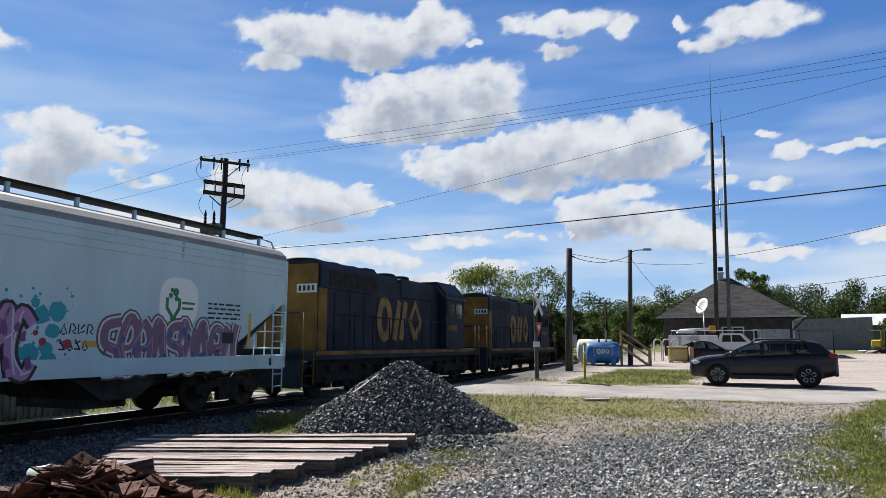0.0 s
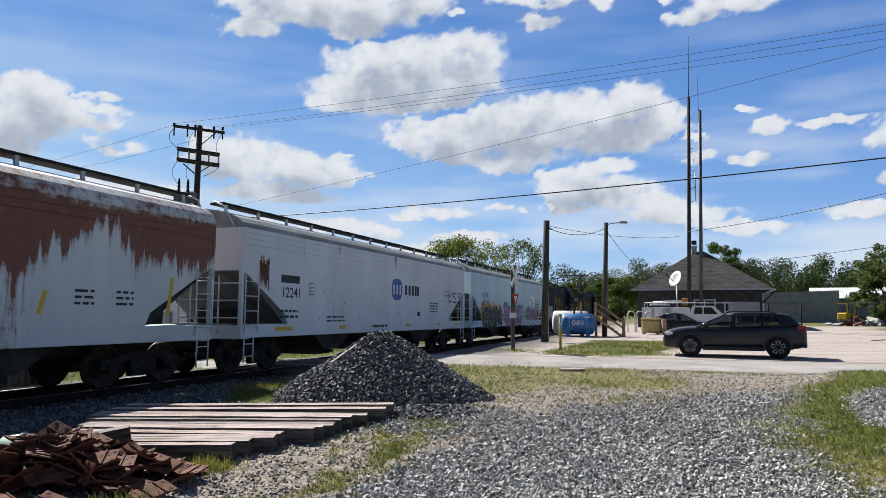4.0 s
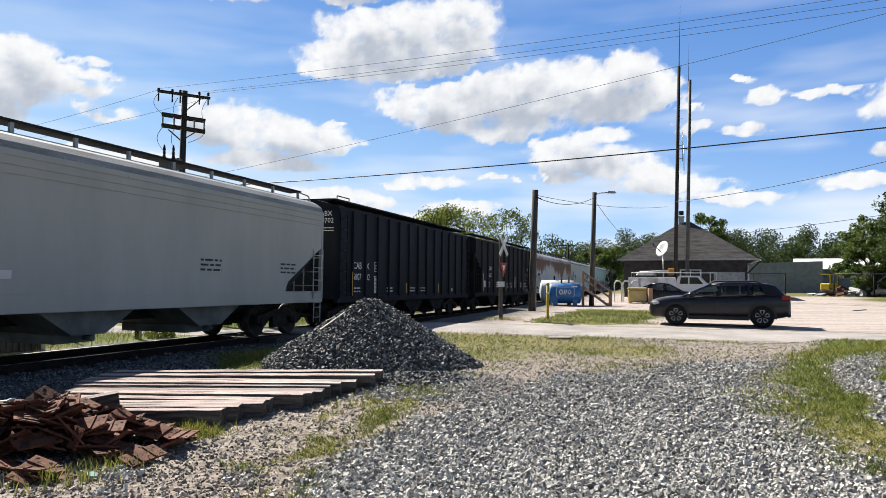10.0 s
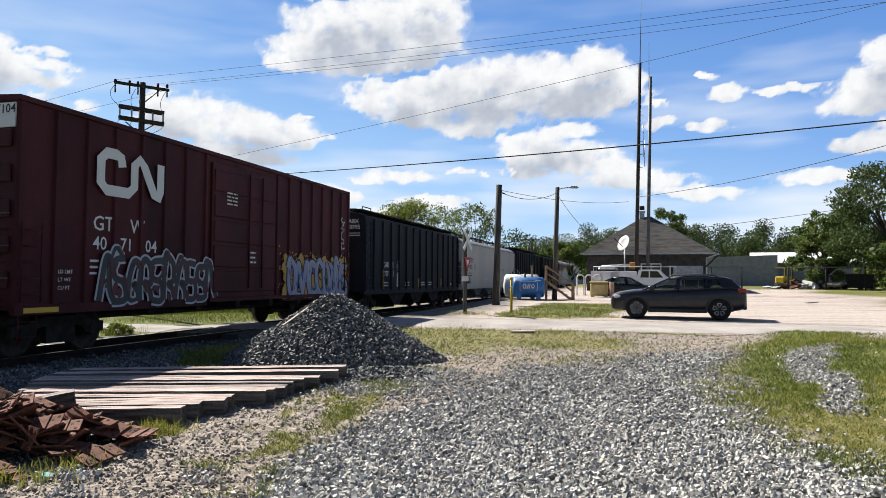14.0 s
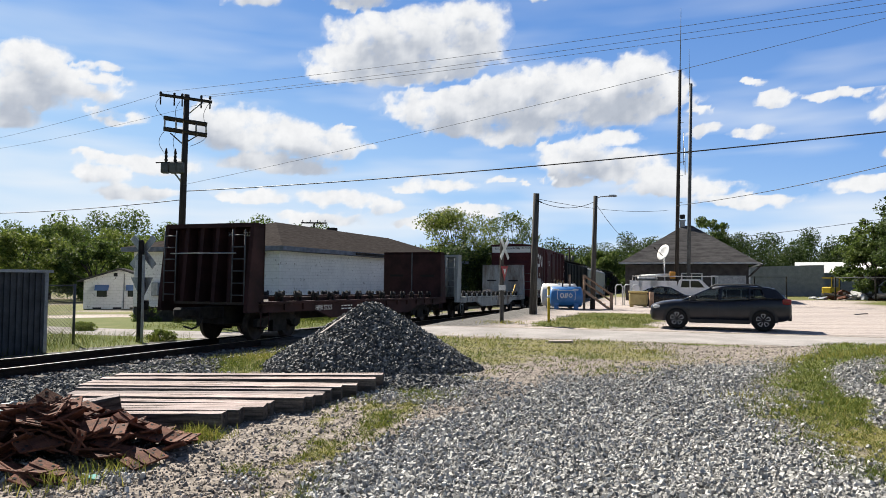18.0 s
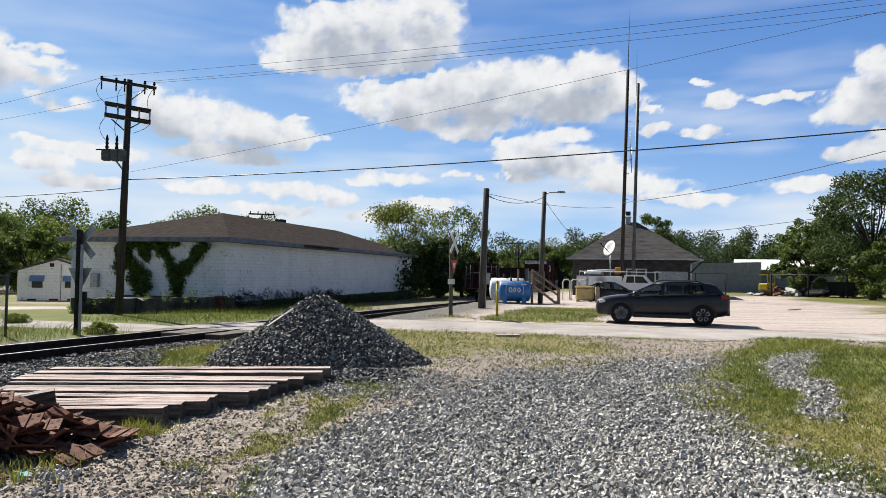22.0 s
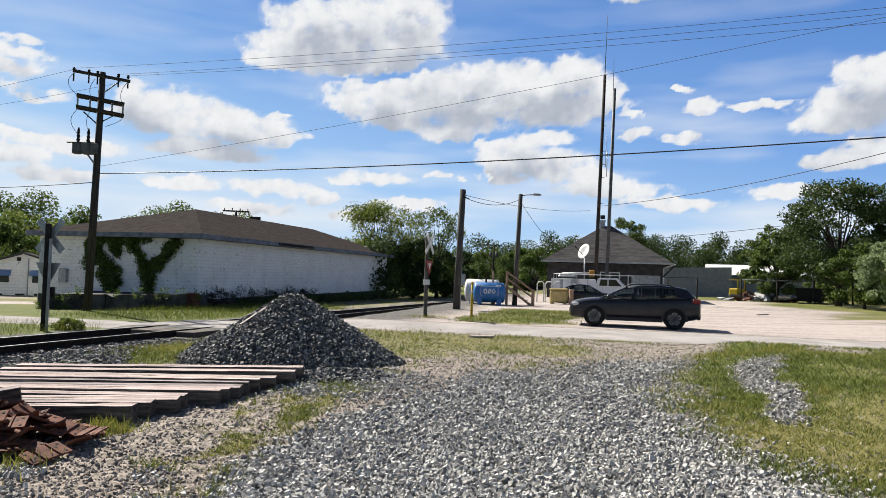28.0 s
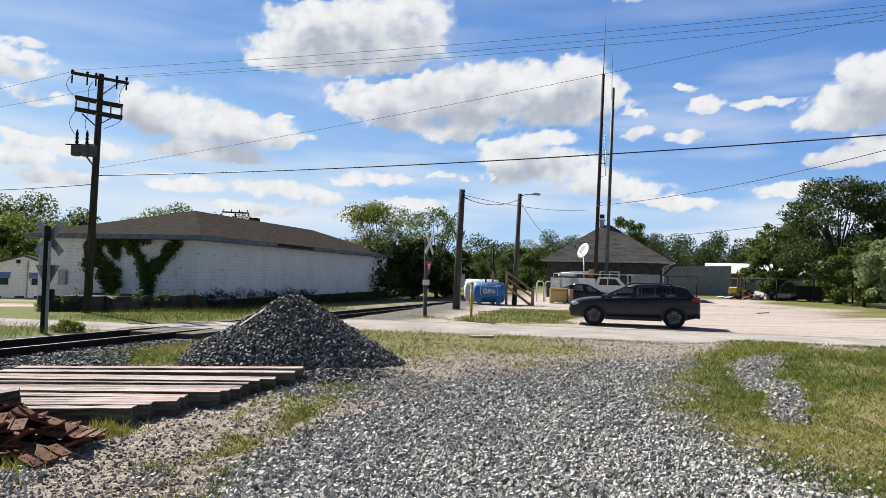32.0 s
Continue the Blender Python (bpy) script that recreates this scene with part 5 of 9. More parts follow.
CLOUDS = (HIGH_CLOUD, FARWEST_CLOUD, WEST_CLOUD, UPPER_CLOUD, GREAT_CLOUD, POLE_CLOUD, LOWER_CLOUD, SMALL_CLOUD, EAST_CLOUD)
SKY_DRIFT = 0.075                       # degrees a second, to the right


def fbm(x, y, z, octaves):
    v, a = 0.0, 0.5
    for k in range(octaves):
        v += a * noise.noise(Vector((x, y, z)))
        x, y, a = x * 2.03, y * 2.03, a * 0.55
    return v


def sky_material():
    m, nt, links, bsdf = nodes_of("blue sky with white cumulus")
    nt.remove(bsdf)
    at = nt.new("ShaderNodeAttribute")
    at.attribute_name = "cloud"
    sep = nt.new("ShaderNodeSeparateColor")
    links.new(at.outputs["Color"], sep.inputs[0])
    fine = noise_tex(nt, links, 0.019, 10.0, 0.62)
    add = nt.new("ShaderNodeMath"); add.operation = "MULTIPLY_ADD"
    links.new(fine.outputs[0], add.inputs[0]); add.inputs[1].default_value = 0.60
    links.new(sep.outputs[0], add.inputs[2])
    cov = ramp(nt, links, add.outputs[0], ((0.50, (0, 0, 0)), (0.66, (0.22, 0.22, 0.22)), (0.78, (0.72, 0.72, 0.72)), (0.95, (1, 1, 1))))
    blue = ramp(nt, links, sep.outputs[2], ((0.0, (0.54, 0.73, 0.92)), (0.25, (0.36, 0.58, 0.89)), (0.5, (0.205, 0.40, 0.78)), (0.8, (0.125, 0.285, 0.66)), (1.0, (0.09, 0.22, 0.56))))
    blue = mixed(nt, links, at.outputs["Alpha"], blue, (0.80, 0.85, 0.90))
    puff = ramp(nt, links, sep.outputs[1], ((0.0, (0.87, 0.875, 0.88)), (0.35, (0.76, 0.775, 0.80)), (1.0, (0.47, 0.51, 0.58))))
    grain = ramp(nt, links, fine.outputs[0], ((0.3, (0.90, 0.91, 0.925)), (0.62, (1.02, 1.02, 1.02))))
    puff = mixed(nt, links, 1.0, puff, grain, "MULTIPLY")
    em = nt.new("ShaderNodeEmission")
    links.new(mixed(nt, links, cov, blue, puff), em.inputs["Color"])
    em.inputs["Strength"].default_value = SKY_GLOW
    links.new(em.outputs[0], nt["Material Output"].inputs["Surface"])
    return m


def build_sky():
    az0, az1, el0, el1, step, r = -80.0, 90.0, -2.0, 36.0, 0.24, 2400.0
    na, ne = int((az1 - az0) / step) + 1, int((el1 - el0) / step) + 1
    az, el = np.meshgrid(np.linspace(az0, az1, na), np.linspace(el0, el1, ne))

    def field(fa, fe, seed, octaves):
        return np.array([[fbm(a * fa, e * fe, seed, octaves) for a in az[0]] for e in el[:, 0]])

    def billow(fa, fe, seed, octaves):
        out, amp = np.zeros(az.shape), 0.5
        for k in range(octaves):
            out += amp * (0.28 - np.abs(np.array([[noise.noise(Vector((a * fa, e * fe, seed + k))) for a in az[0]] for e in el[:, 0]])))
            fa, fe, amp = fa * 2.1, fe * 2.1, amp * 0.6
        return out
    warp_a, warp_e = field(0.16, 0.22, 3.0, 2), field(0.20, 0.28, 9.0, 2)
    fluff, puffs = field(0.55, 0.80, 5.0, 4), billow(0.30, 0.44, 21.0, 3)
    veil = field(0.05, 0.30, 15.0, 4)
    a_, e_ = az + 1.1 * warp_a, el + 0.6 * warp_e
    a_, e_ = a_ + 1.5 * fluff, e_ + 0.8 * field(0.6, 0.9, 33.0, 3)
    rnd = random.Random(5)
    rest = []
    for k in range(40):                                 # the same sort of clouds beyond the view
        a = rnd.choice((rnd.uniform(-85, -38), rnd.uniform(48, 95)))
        rest.append((a, rnd.uniform(4, 30), rnd.uniform(2, 9), rnd.uniform(0.7, 2.6)))
    dens, shade = np.full(az.shape, -0.6), np.zeros(az.shape)
    for group in CLOUDS + (tuple(rest),):                # the later ones stand before the earlier
        own = np.full(az.shape, -3.0)
        for ca, ce, sa, se in group:
            low = (e_ - ce) < 0
            own = np.maximum(own, 1 - ((a_ - ca) / (sa * 1.03)) ** 2 - ((e_ - ce) / np.where(low, se * 0.95, se * 1.05)) ** 2)
        own = np.clip(0.32 + 0.62 * own, -0.6, 0.66) + 0.34 * fluff + 0.62 * puffs
        # each part of a cloud is shaded by the thickness that lies between it and the sun above
        thick = np.clip((own - 0.30) * 1.8, 0, 1)
        under = np.zeros(az.shape)
        for j in range(1, 13):
            under[:-j] += thick[j:] / 12
        under = np.clip(1.75 * under - 0.34 + 1.1 * warp_e - 1.3 * puffs, 0, 1)
        front = np.clip((own - 0.30) * 6.0, 0, 1)
        shade = np.where(own > dens, under, shade) * (1 - front) + under * front
        seam = np.exp(-((own - dens - 0.10) / 0.16) ** 2) * np.clip(np.minimum(own, dens) * 5.0, 0, 1)
        dens = np.maximum(dens, own) - 0.42 * seam       # clear air between one cloud and the next
    haze = np.clip(0.42 * np.clip(1 - el / 13.0, 0, 1) + 1.6 * veil * np.clip(1.4 - el / 18.0, 0.2, 1) + 0.0028 * np.clip(12.0 - az, 0, 60), 0, 0.75)
    ra, re = np.radians(az), np.radians(el)
    verts = np.stack([r * np.sin(ra) * np.cos(re), r * np.cos(ra) * np.cos(re), r * np.sin(re)], -1).reshape(-1, 3)
    idx = np.arange(na * ne).reshape(ne, na)
    faces = np.stack([idx[:-1, :-1], idx[1:, :-1], idx[1:, 1:], idx[:-1, 1:]], -1).reshape(-1, 4)
    me = bpy.data.meshes.new("sky_backdrop")
    me.from_pydata(verts.tolist(), [], faces.tolist())
    col = np.stack([dens, shade, np.clip(el / 30.0 + 0.0055 * (az - 4.0) * np.clip(el / 8.0, 0, 1), 0, 1), haze], -1).reshape(-1)
    ca = me.color_attributes.new("cloud", "FLOAT_COLOR", "POINT")
    ca.data.foreach_set("color", col.astype(np.float32))
    me.materials.append(sky_material())
    for p in me.polygons:
        p.use_smooth = True
    return tagged(new("backdrop", me), "blue sky with scattered white cumulus clouds", "sky", kind="structure")


sky_dome = build_sky()


# ---- buildings ----
def framed(s, lat, z=0.0):
    """A frame on the track's bearing: local x along the track, local -y towards the camera's side."""
    p = track_xy(s, lat)
    return pose(p.x, p.y, z, 0, 0, 90 - math.degrees(AZ))


def hip_roof(bm, x0, x1, y0, y1, z, rx0, rx1, ry, rz, thick=0.0):
    q = [bm.verts.new(p) for p in ((x0, y0, z), (x1, y0, z), (x1, y1, z), (x0, y1, z), (rx0, ry, rz), (rx1, ry, rz))]
    fs = [bm.faces.new([q[i] for i in t]) for t in ((0, 1, 5, 4), (1, 2, 5), (2, 3, 4, 5), (3, 0, 4), (3, 2, 1, 0))]
    bmesh.ops.recalc_face_normals(bm, faces=fs)


def build_warehouse():
    wh = thing("warehouse", framed(23.1, -10.05, 0.0), "long whitewashed block warehouse with a brown hip roof and ivy", "warehouse")
    L, W, eave, base = 34.0, 10.5, 3.22, -1.6
    for nm, b in (("front_wall", (0, L, 0, 0.25, base + 0.25, eave)), ("end_wall", (0, 0.25, 0.25, W, base + 0.25, eave)), ("far_wall", (L - 0.25, L, 0.25, W, base, eave)), ("back_wall", (0.25, L - 0.25, W - 0.25, W, base, eave))):
        part(nm, boxes(b), M["wall_white"], wh)
    bm = bmesh.new()
    hip_roof(bm, -0.55, L + 0.55, -0.55, W + 0.55, eave + 0.22, 7.6, L - 7.0, W / 2, 5.55)
    part("roof", bm, M["roof_brown"], wh, "brown felt hip roof")
    for b in ((-0.58, L + 0.58, -0.58, -0.50, eave - 0.02, eave + 0.24), (-0.58, -0.50, -0.50, W + 0.5, eave - 0.02, eave + 0.24)):
        part("fascia", boxes(b), M["fascia"], wh, "blue-grey fascia")
    part("soffit", boxes((-0.5, L + 0.5, -0.5, -0.004, eave - 0.03, eave)), M["fascia"], wh)
    part("soffit", boxes((-0.5, -0.004, 0, W + 0.5, eave - 0.03, eave)), M["fascia"], wh)
    part("broken_fascia_strip", boxes((8.5, 14.0, -0.66, -0.585, eave + 0.02, eave + 0.2)), M["steel_dark"], wh, "dark hanging strip of gutter")
    for x, y, z, h in ((19.0, 7.0, 5.25, 0.75), (21.5, 6.5, 5.3, 0.35)):
        part("roof_vent", boxes((x - 0.35, x + 0.35, y - 0.35, y + 0.35, z, z + h, 0.02)), M["roof_brown"], wh)
    # loading dock of stained concrete along the end wall, dark courses low on the side
    bm = bmesh.new()
    prism(bm, ((-1.7, -1.05), (-6.2, 0.8), (-7.7, 3.1), (-0.004, 6.8), (-0.004, -0.7)), "z", base, 0.08)
    part("dock", bm, M["dock"], wh, "low stained concrete dock along the end wall")
    for (ax, ay), (bx, by) in zip(((-1.7, -1.05), (-6.2, 0.8)), ((-6.2, 0.8), (-7.7, 3.1))):
        d = Vector((bx - ax, by - ay, 0)).normalized()
        n = Vector((d.y, -d.x, 0)) * 0.11
        bm = bmesh.new()
        step = int(math.hypot(bx - ax, by - ay) / 0.3)
        rows_ = []
        for i in range(step + 1):
            c = Vector((ax, ay, 0)).lerp(Vector((bx, by, 0)), i / step)
            tz = 0.20 + 0.05 * noise.noise(Vector((i * 0.9, ax, 2.0))) - (0.12 if noise.noise(Vector((i * 0.45, bx, 5.0))) > 0.25 else 0.0)
            rows_.append([bm.verts.new(c + n * k + Vector((0, 0, z))) for k, z in ((1.3, base), (1.3, tz), (-1, tz + 0.01), (-1, base))])
        for p, q in zip(rows_, rows_[1:]):
            for k in range(3):
                bm.faces.new((p[k], q[k], q[k + 1], p[k + 1]))
        bmesh.ops.recalc_face_normals(bm, faces=bm.faces[:])
        part("dock_kerb", bm, M["dock"], wh, "crumbling dark concrete edge of the dock")
    part("foundation", boxes((0.0, L, -0.12, -0.004, base, -0.2)), M["dock"], wh, "dark stained foundation course")
    part("dock_buttress", boxes((-2.3, -1.65, -1.35, -0.75, base, 0.25, 0.08)), M["plate"], wh, "rust-red broken brick pier")
    part("pipe", rods(((-0.08, 5.4, 0.0), (-0.08, 5.4, 3.0), 0.04)), M["galv"], wh)
    part("meter_box", boxes((-0.25, -0.003, 8.4, 8.9, 0.5, 1.3, 0.02)), M["galv"], wh)
    return wh


warehouse = build_warehouse()


def build_depot():
    dp = thing("depot", pose(22.75, 56.6, -0.05, 0, 0, -25), "small dark railway depot with a pyramid hip roof", "building")
    W, D, eave = 9.2, 8.0, 2.95
    for nm, b in (("front_wall", (-W / 2, W / 2, -D / 2, -D / 2 + 0.2, 0, eave)), ("side_wall", (-W / 2, -W / 2 + 0.2, -D / 2 + 0.2, D / 2, 0, eave)), ("side_wall", (W / 2 - 0.2, W / 2, -D / 2 + 0.2, D / 2, 0, eave)), ("back_wall", (-W / 2 + 0.2, W / 2 - 0.2, D / 2 - 0.2, D / 2, 0, eave))):
        part(nm, boxes(b), M["depot_wall"], dp)
    bm = bmesh.new()
    hip_roof(bm, -W / 2 - 0.35, W / 2 + 0.75, -D / 2 - 1.0, D / 2 + 1.0, eave + 0.12, -0.35, 0.35, 0.2, 6.35)
    roof = part("roof", bm, M["shingle"], dp, "grey shingle roof")
    part("gutter", boxes((-W / 2 - 0.39, W / 2 + 0.79, -D / 2 - 1.06, -D / 2 - 0.98, eave + 0.03, eave + 0.16)), M["galv"], roof)
    ch = part("chimney", boxes((-0.62, -0.22, 0.0, 0.4, 5.8, 6.75), (-0.68, -0.16, -0.06, 0.46, 6.75, 6.85)), M["galv"], roof)
    part("chimney_cap", boxes((-0.62, -0.22, 0.0, 0.4, 6.95, 7.3, 0.04)), M["black"], ch)
    for x0, x1, z0, z1 in ((-0.2, 1.2, 0.0, 2.2), (2.0, 4.0, 0.4, 2.0)):
        w = part("window", boxes((x0, x1, -D / 2 - 0.05, -D / 2 - 0.003, z0, z1)), T["glass"], dp)
        for b in ((x0 - 0.1, x0, z0, z1), (x1, x1 + 0.1, z0, z1), (x0 - 0.1, x1 + 0.1, z1, z1 + 0.1), ((x0 + x1) / 2 - 0.03, (x0 + x1) / 2 + 0.03, z0, z1)):
            part("window_frame", boxes((b[0], b[1], -D / 2 - 0.08, -D / 2 - 0.051, b[2], b[3])), M["trim_white"], w)
    part("awning_panel", boxes((2.2, 4.4, -D / 2 - 0.12, -D / 2 - 0.09, 1.0, 2.1)), M["galv"], dp)
    part("downpipe", rods(((W / 2 + 0.05, -D / 2 - 0.05, 0), (W / 2 + 0.05, -D / 2 - 0.05, 2.7), 0.06), ((W / 2 + 0.05, -D / 2 - 0.05, 2.7), (W / 2 + 0.9, -D / 2 - 0.9, 3.0), 0.06)), M["trim_white"], dp)
    part("bracket", rods(((W / 2, -D / 2, 2.0), (W / 2 + 0.9, -D / 2 - 0.9, 2.95), 0.07)), M["depot_wall"], dp)
    return dp


build_depot()


def build_far_buildings():
    g = thing("storage_shed", pose(37.0, 76.0, -0.3, 0, 0, -28), "long dark grey metal storage shed behind the yard", "shed")
    bm = bmesh.new()
    prism(bm, ((-4.5, 0), (-4.5, 3.35), (8.0, 3.75), (8.0, 0)), "y", 0, 9)
    part("wall", bm, M["far_shed"], g)
    for i in range(27):
        part("wall_rib", boxes((-4.4 + i * 0.45, -4.36 + i * 0.45, -0.03, -0.002, 0, 3.34 + i * 0.013)), M["far_shed"], g)
    w = thing("storage_shed", pose(46.4, 81.6, -0.3, 0, 0, -30), "low metal shed with a bright white roof", "shed")
    part("wall", boxes((0, 12, 0, 7, 0, 2.9)), M["far_shed"], w)
    bm = bmesh.new()
    prism(bm, ((-0.3, 2.9), (-0.3, 3.0), (3.5, 4.35), (7.3, 3.0), (7.3, 2.9)), "x", -0.3, 12.3)
    part("roof", bm, M["trim_white"], w, "bright white metal roof")
    part("doorway", boxes((0.6, 2.0, -0.03, -0.003, 0, 2.2)), M["black"], w)
    h = thing("small_house", pose(-21.8, 49.6, -0.95, 0, 0, 18), "small white house with blue window awnings", "house")
    bm = bmesh.new()
    prism(bm, ((-1.9, 0), (-1.9, 2.35), (0.4, 3.1), (2.7, 2.35), (2.7, 0)), "y", 0, 6)
    part("wall", bm, M["wall_white"], h)
    bm = bmesh.new()
    prism(bm, ((-2.3, 2.18), (-2.3, 2.3), (0.4, 3.22), (3.1, 2.3), (3.1, 2.18), (0.4, 3.08)), "y", -0.3, 6.2)
    part("roof", bm, M["shingle"], h)
    for x in (-1.05, 0.95):
        wn_ = part("window", boxes((x, x + 0.65, -0.05, -0.003, 1.15, 1.85)), T["glass"], h)
        bm = bmesh.new()
        prism(bm, ((-0.5, 1.6), (-0.5, 1.63), (-0.02, 2.0), (-0.02, 1.95)), "x", x - 0.12, x + 0.77)
        part("awning", bm, plain("blue awning", (0.12, 0.2, 0.36), 0.6), wn_, "blue-and-white metal awning")
    part("cable_riser", rods(((0.7, -0.06, 0.3), (0.7, -0.06, 2.8), 0.03)), M["galv"], h)
    part("vent", boxes((0.0, 0.25, -0.04, -0.003, 2.6, 2.85)), M["black"], h)
    for x in (-1.3, 0.0, 1.1):
        part("crawl_vent", boxes((x, x + 0.55, -0.04, -0.003, 0.15, 0.4)), M["black"], h)
    s = thing("utility_shed", framed(2.35, -3.55, -0.36), "dark grey corrugated steel equipment shed beside the track", "shed")
    part("wall", boxes((-3.4, 0, 0.06, 2.4, 0, 2.1)), M["grey_shed"], s)
    for i in range(20):
        part("wall_rib", boxes((-3.4 + i * 0.17, -3.33 + i * 0.17, 0.02, 0.058, 0.05, 2.08)), M["grey_shed"], s)
    part("corner_trim", boxes((-0.09, 0.012, 0.0, 0.1, 0, 2.1)), M["galv"], s)
    part("roof", boxes((-3.5, 0.12, -0.05, 2.5, 2.1, 2.17)), M["galv"], s, "pale roof edge")


build_far_buildings()


# ---- poles, masts, signs and wires ----
def pole_thing(name, base, top, r0, r1, material, label, category):
    b, t = Vector(base), Vector(top)
    ob = thing(name, Matrix.Translation(b), label, category)
    bm = bmesh.new()
    rod(bm, (0, 0, -0.6), t - b, r0, 14, r1)
    part("shaft", bm, material, ob)
    return ob, t - b


def build_utility_pole():
    ob, top = pole_thing("utility_pole", (-11.40, 32.35, -0.55), (-11.25, 32.4, 10.35), 0.19, 0.13, M["pole"], "tall wooden utility pole with two crossarms and a transformer", "utility pole")
    lift = top.z
    d = Vector((2.15, 0.72, 0)).normalized()
    side = Vector((-d.y, d.x, 0))

    def arm(u0, u1, z0, z1, name="crossarm", off=-0.17):
        bm = bmesh.new()
        a, b = Vector((top.x, top.y, z0)) + d * u0 + side * off, Vector((top.x, top.y, z1)) + d * u1 + side * off
        rod(bm, a, b, 0.075, 4)
        return part(name, bm, M["pole"], ob), a, b
    a1, p, q = arm(-1.2, 1.15, lift - 0.15, lift - 0.28)
    for u in (-1.15, -0.55, -0.2, 0.65, 1.05):
        c = Vector((top.x, top.y, lift - 0.2)) + d * u + side * -0.17
        bm = bmesh.new()
        rod(bm, c + Vector((0, 0, -0.05)), c + Vector((0, 0, -0.42)), 0.035, 8)
        lathe(bm, ((0.03, 0.0), (0.07, 0.05), (0.05, 0.1), (0.065, 0.14), (0.03, 0.18)), 10, "z", 0, c + Vector((0, 0, 0.02)))
        part("insulator", bm, M["steel_dark"], a1)
    part("brace", rods(((top.x, top.y, lift - 1.0), Vector((top.x, top.y, lift - 0.3)) + d * 0.75 + side * -0.17, 0.03)), M["galv"], a1)
    for off in (-0.17, 0.17):
        for z in (lift - 1.28, lift - 1.80):
            arm(-1.0, 0.95, z + 0.08, z - 0.08, "double_crossarm", off)
    for u in (-0.95, -0.45, 0.45, 0.9):
        c = Vector((top.x, top.y, lift - 1.54)) + d * u
        part("switch_post", rods((c + Vector((0, 0, -0.24)), c + Vector((0, 0, 0.24)), 0.04)), M["galv"], ob)
    part("arm_brace", rods(((top.x, top.y, lift - 2.5), Vector((top.x, top.y, lift - 1.9)) + d * -0.7, 0.03), ((top.x, top.y, lift - 2.3), Vector((top.x, top.y, lift - 1.9)) + d * 0.55, 0.025)), M["pole"], ob)
    c = Vector((top.x, top.y, lift - 3.45)) + d * -0.5
    bm = bmesh.new()
    for u in (-0.42, 0.0, 0.34):
        box(bm, c.x + d.x * u - 0.17, c.x + d.x * u + 0.17, c.y - 0.17, c.y + 0.17, c.z - 0.36, c.z + 0.16, 0.04)
    tf = part("transformer", bm, M["mast_grey"], ob, "grey three-bushing transformer")
    for u in (-0.35, 0.05, 0.4):
        bm = bmesh.new()
        lathe(bm, ((0.05, 0.16), (0.085, 0.26), (0.05, 0.34), (0.08, 0.44), (0.045, 0.52), (0.07, 0.60), (0.03, 0.82)), 10, "z", 0, c + d * u)
        part("bushing", bm, M["steel_dark"], tf)
    part("transformer_bracket", rods((c + Vector((0, 0, -0.3)), (top.x, top.y, lift - 4.4), 0.04), (c + d * 0.4, (top.x, top.y, lift - 3.4), 0.05)), M["galv"], tf)
    part("cross_bar", rods((c + d * -0.8 + Vector((0, 0, 0.1)), c + d * 0.3 + Vector((0, 0, 0.2)), 0.03)), M["steel_dark"], tf)
    for a, b, sag in (((-1.1, -0.2), (-0.9, -1.3), 0.35), ((1.05, -0.3), (0.9, -1.5), 0.2), ((-0.9, -1.8), (-0.85, -3.0), 0.3), ((-0.4, -1.8), (-0.5, -2.7), 0.1), ((0.9, -1.8), (0.2, -2.5), -0.25), ((-0.3, -0.4), (-0.45, -1.2), 0.1)):
        pts = []
        for k in range(7):
            f = k / 6
            u = a[0] + (b[0] - a[0]) * f - sag * math.sin(f * math.pi)
            pts.append(Vector((top.x, top.y, lift + a[1] + (b[1] - a[1]) * f)) + d * u + side * -0.2)
        jump = bmesh.new()
        chain(jump, pts, 0.012, 4)
        part("jumper_wire", jump, M["wire"], ob)


build_utility_pole()


def cable(a, b, sag, r, name, label, material=None, group="overhead wires"):
    a, b = Vector(a), Vector(b)
    bm = bmesh.new()
    pts = [a.lerp(b, k / 28) - Vector((0, 0, sag * 4 * (k / 28) * (1 - k / 28))) for k in range(29)]
    chain(bm, pts, r, 5)
    ob = part(name, bm, material or M["wire"])
    return tagged(ob, label, "overhead wire", group)


def beyond(a, b, k):
    a, b = Vector(a), Vector(b)
    return a + (b - a) * k


UP = Vector((-11.25, 32.4, 10.2))
for u, e in ((-1.1, (15.13, 19.0, 10.9)), (0.65, (15.9, 18.3, 10.62)), (1.05, (16.6, 17.9, 10.35))):
    a = UP + Vector((0.949, 0.317, 0)) * u + Vector((0.054, -0.16, 0.12))
    cable(a, beyond(a, e, 1.7), 0.5, 0.0075, "power_line", "thin bare wire from the pole's top crossarm", M["wire_bright"])
cable(UP + Vector((0.0, -0.2, -4.2)), beyond(UP + Vector((0.0, -0.2, -4.2)), (16.17, 18.14, 10.5), 1.6), 0.5, 0.0075, "power_line", "thin wire rising from the utility pole", M["wire_bright"])
cable(UP + Vector((0.15, -0.2, -4.5)), beyond(UP + Vector((0.15, -0.2, -4.5)), (16.18, 18.13, 6.8), 1.6), 0.55, 0.022, "telephone_cable", "thick black cable slung from the utility pole")
cable(UP + Vector((-0.1, -0.1, -4.9)), (-37.0, 52.0, 6.3), 0.3, 0.02, "telephone_cable", "black cable going on from the pole past the trees")
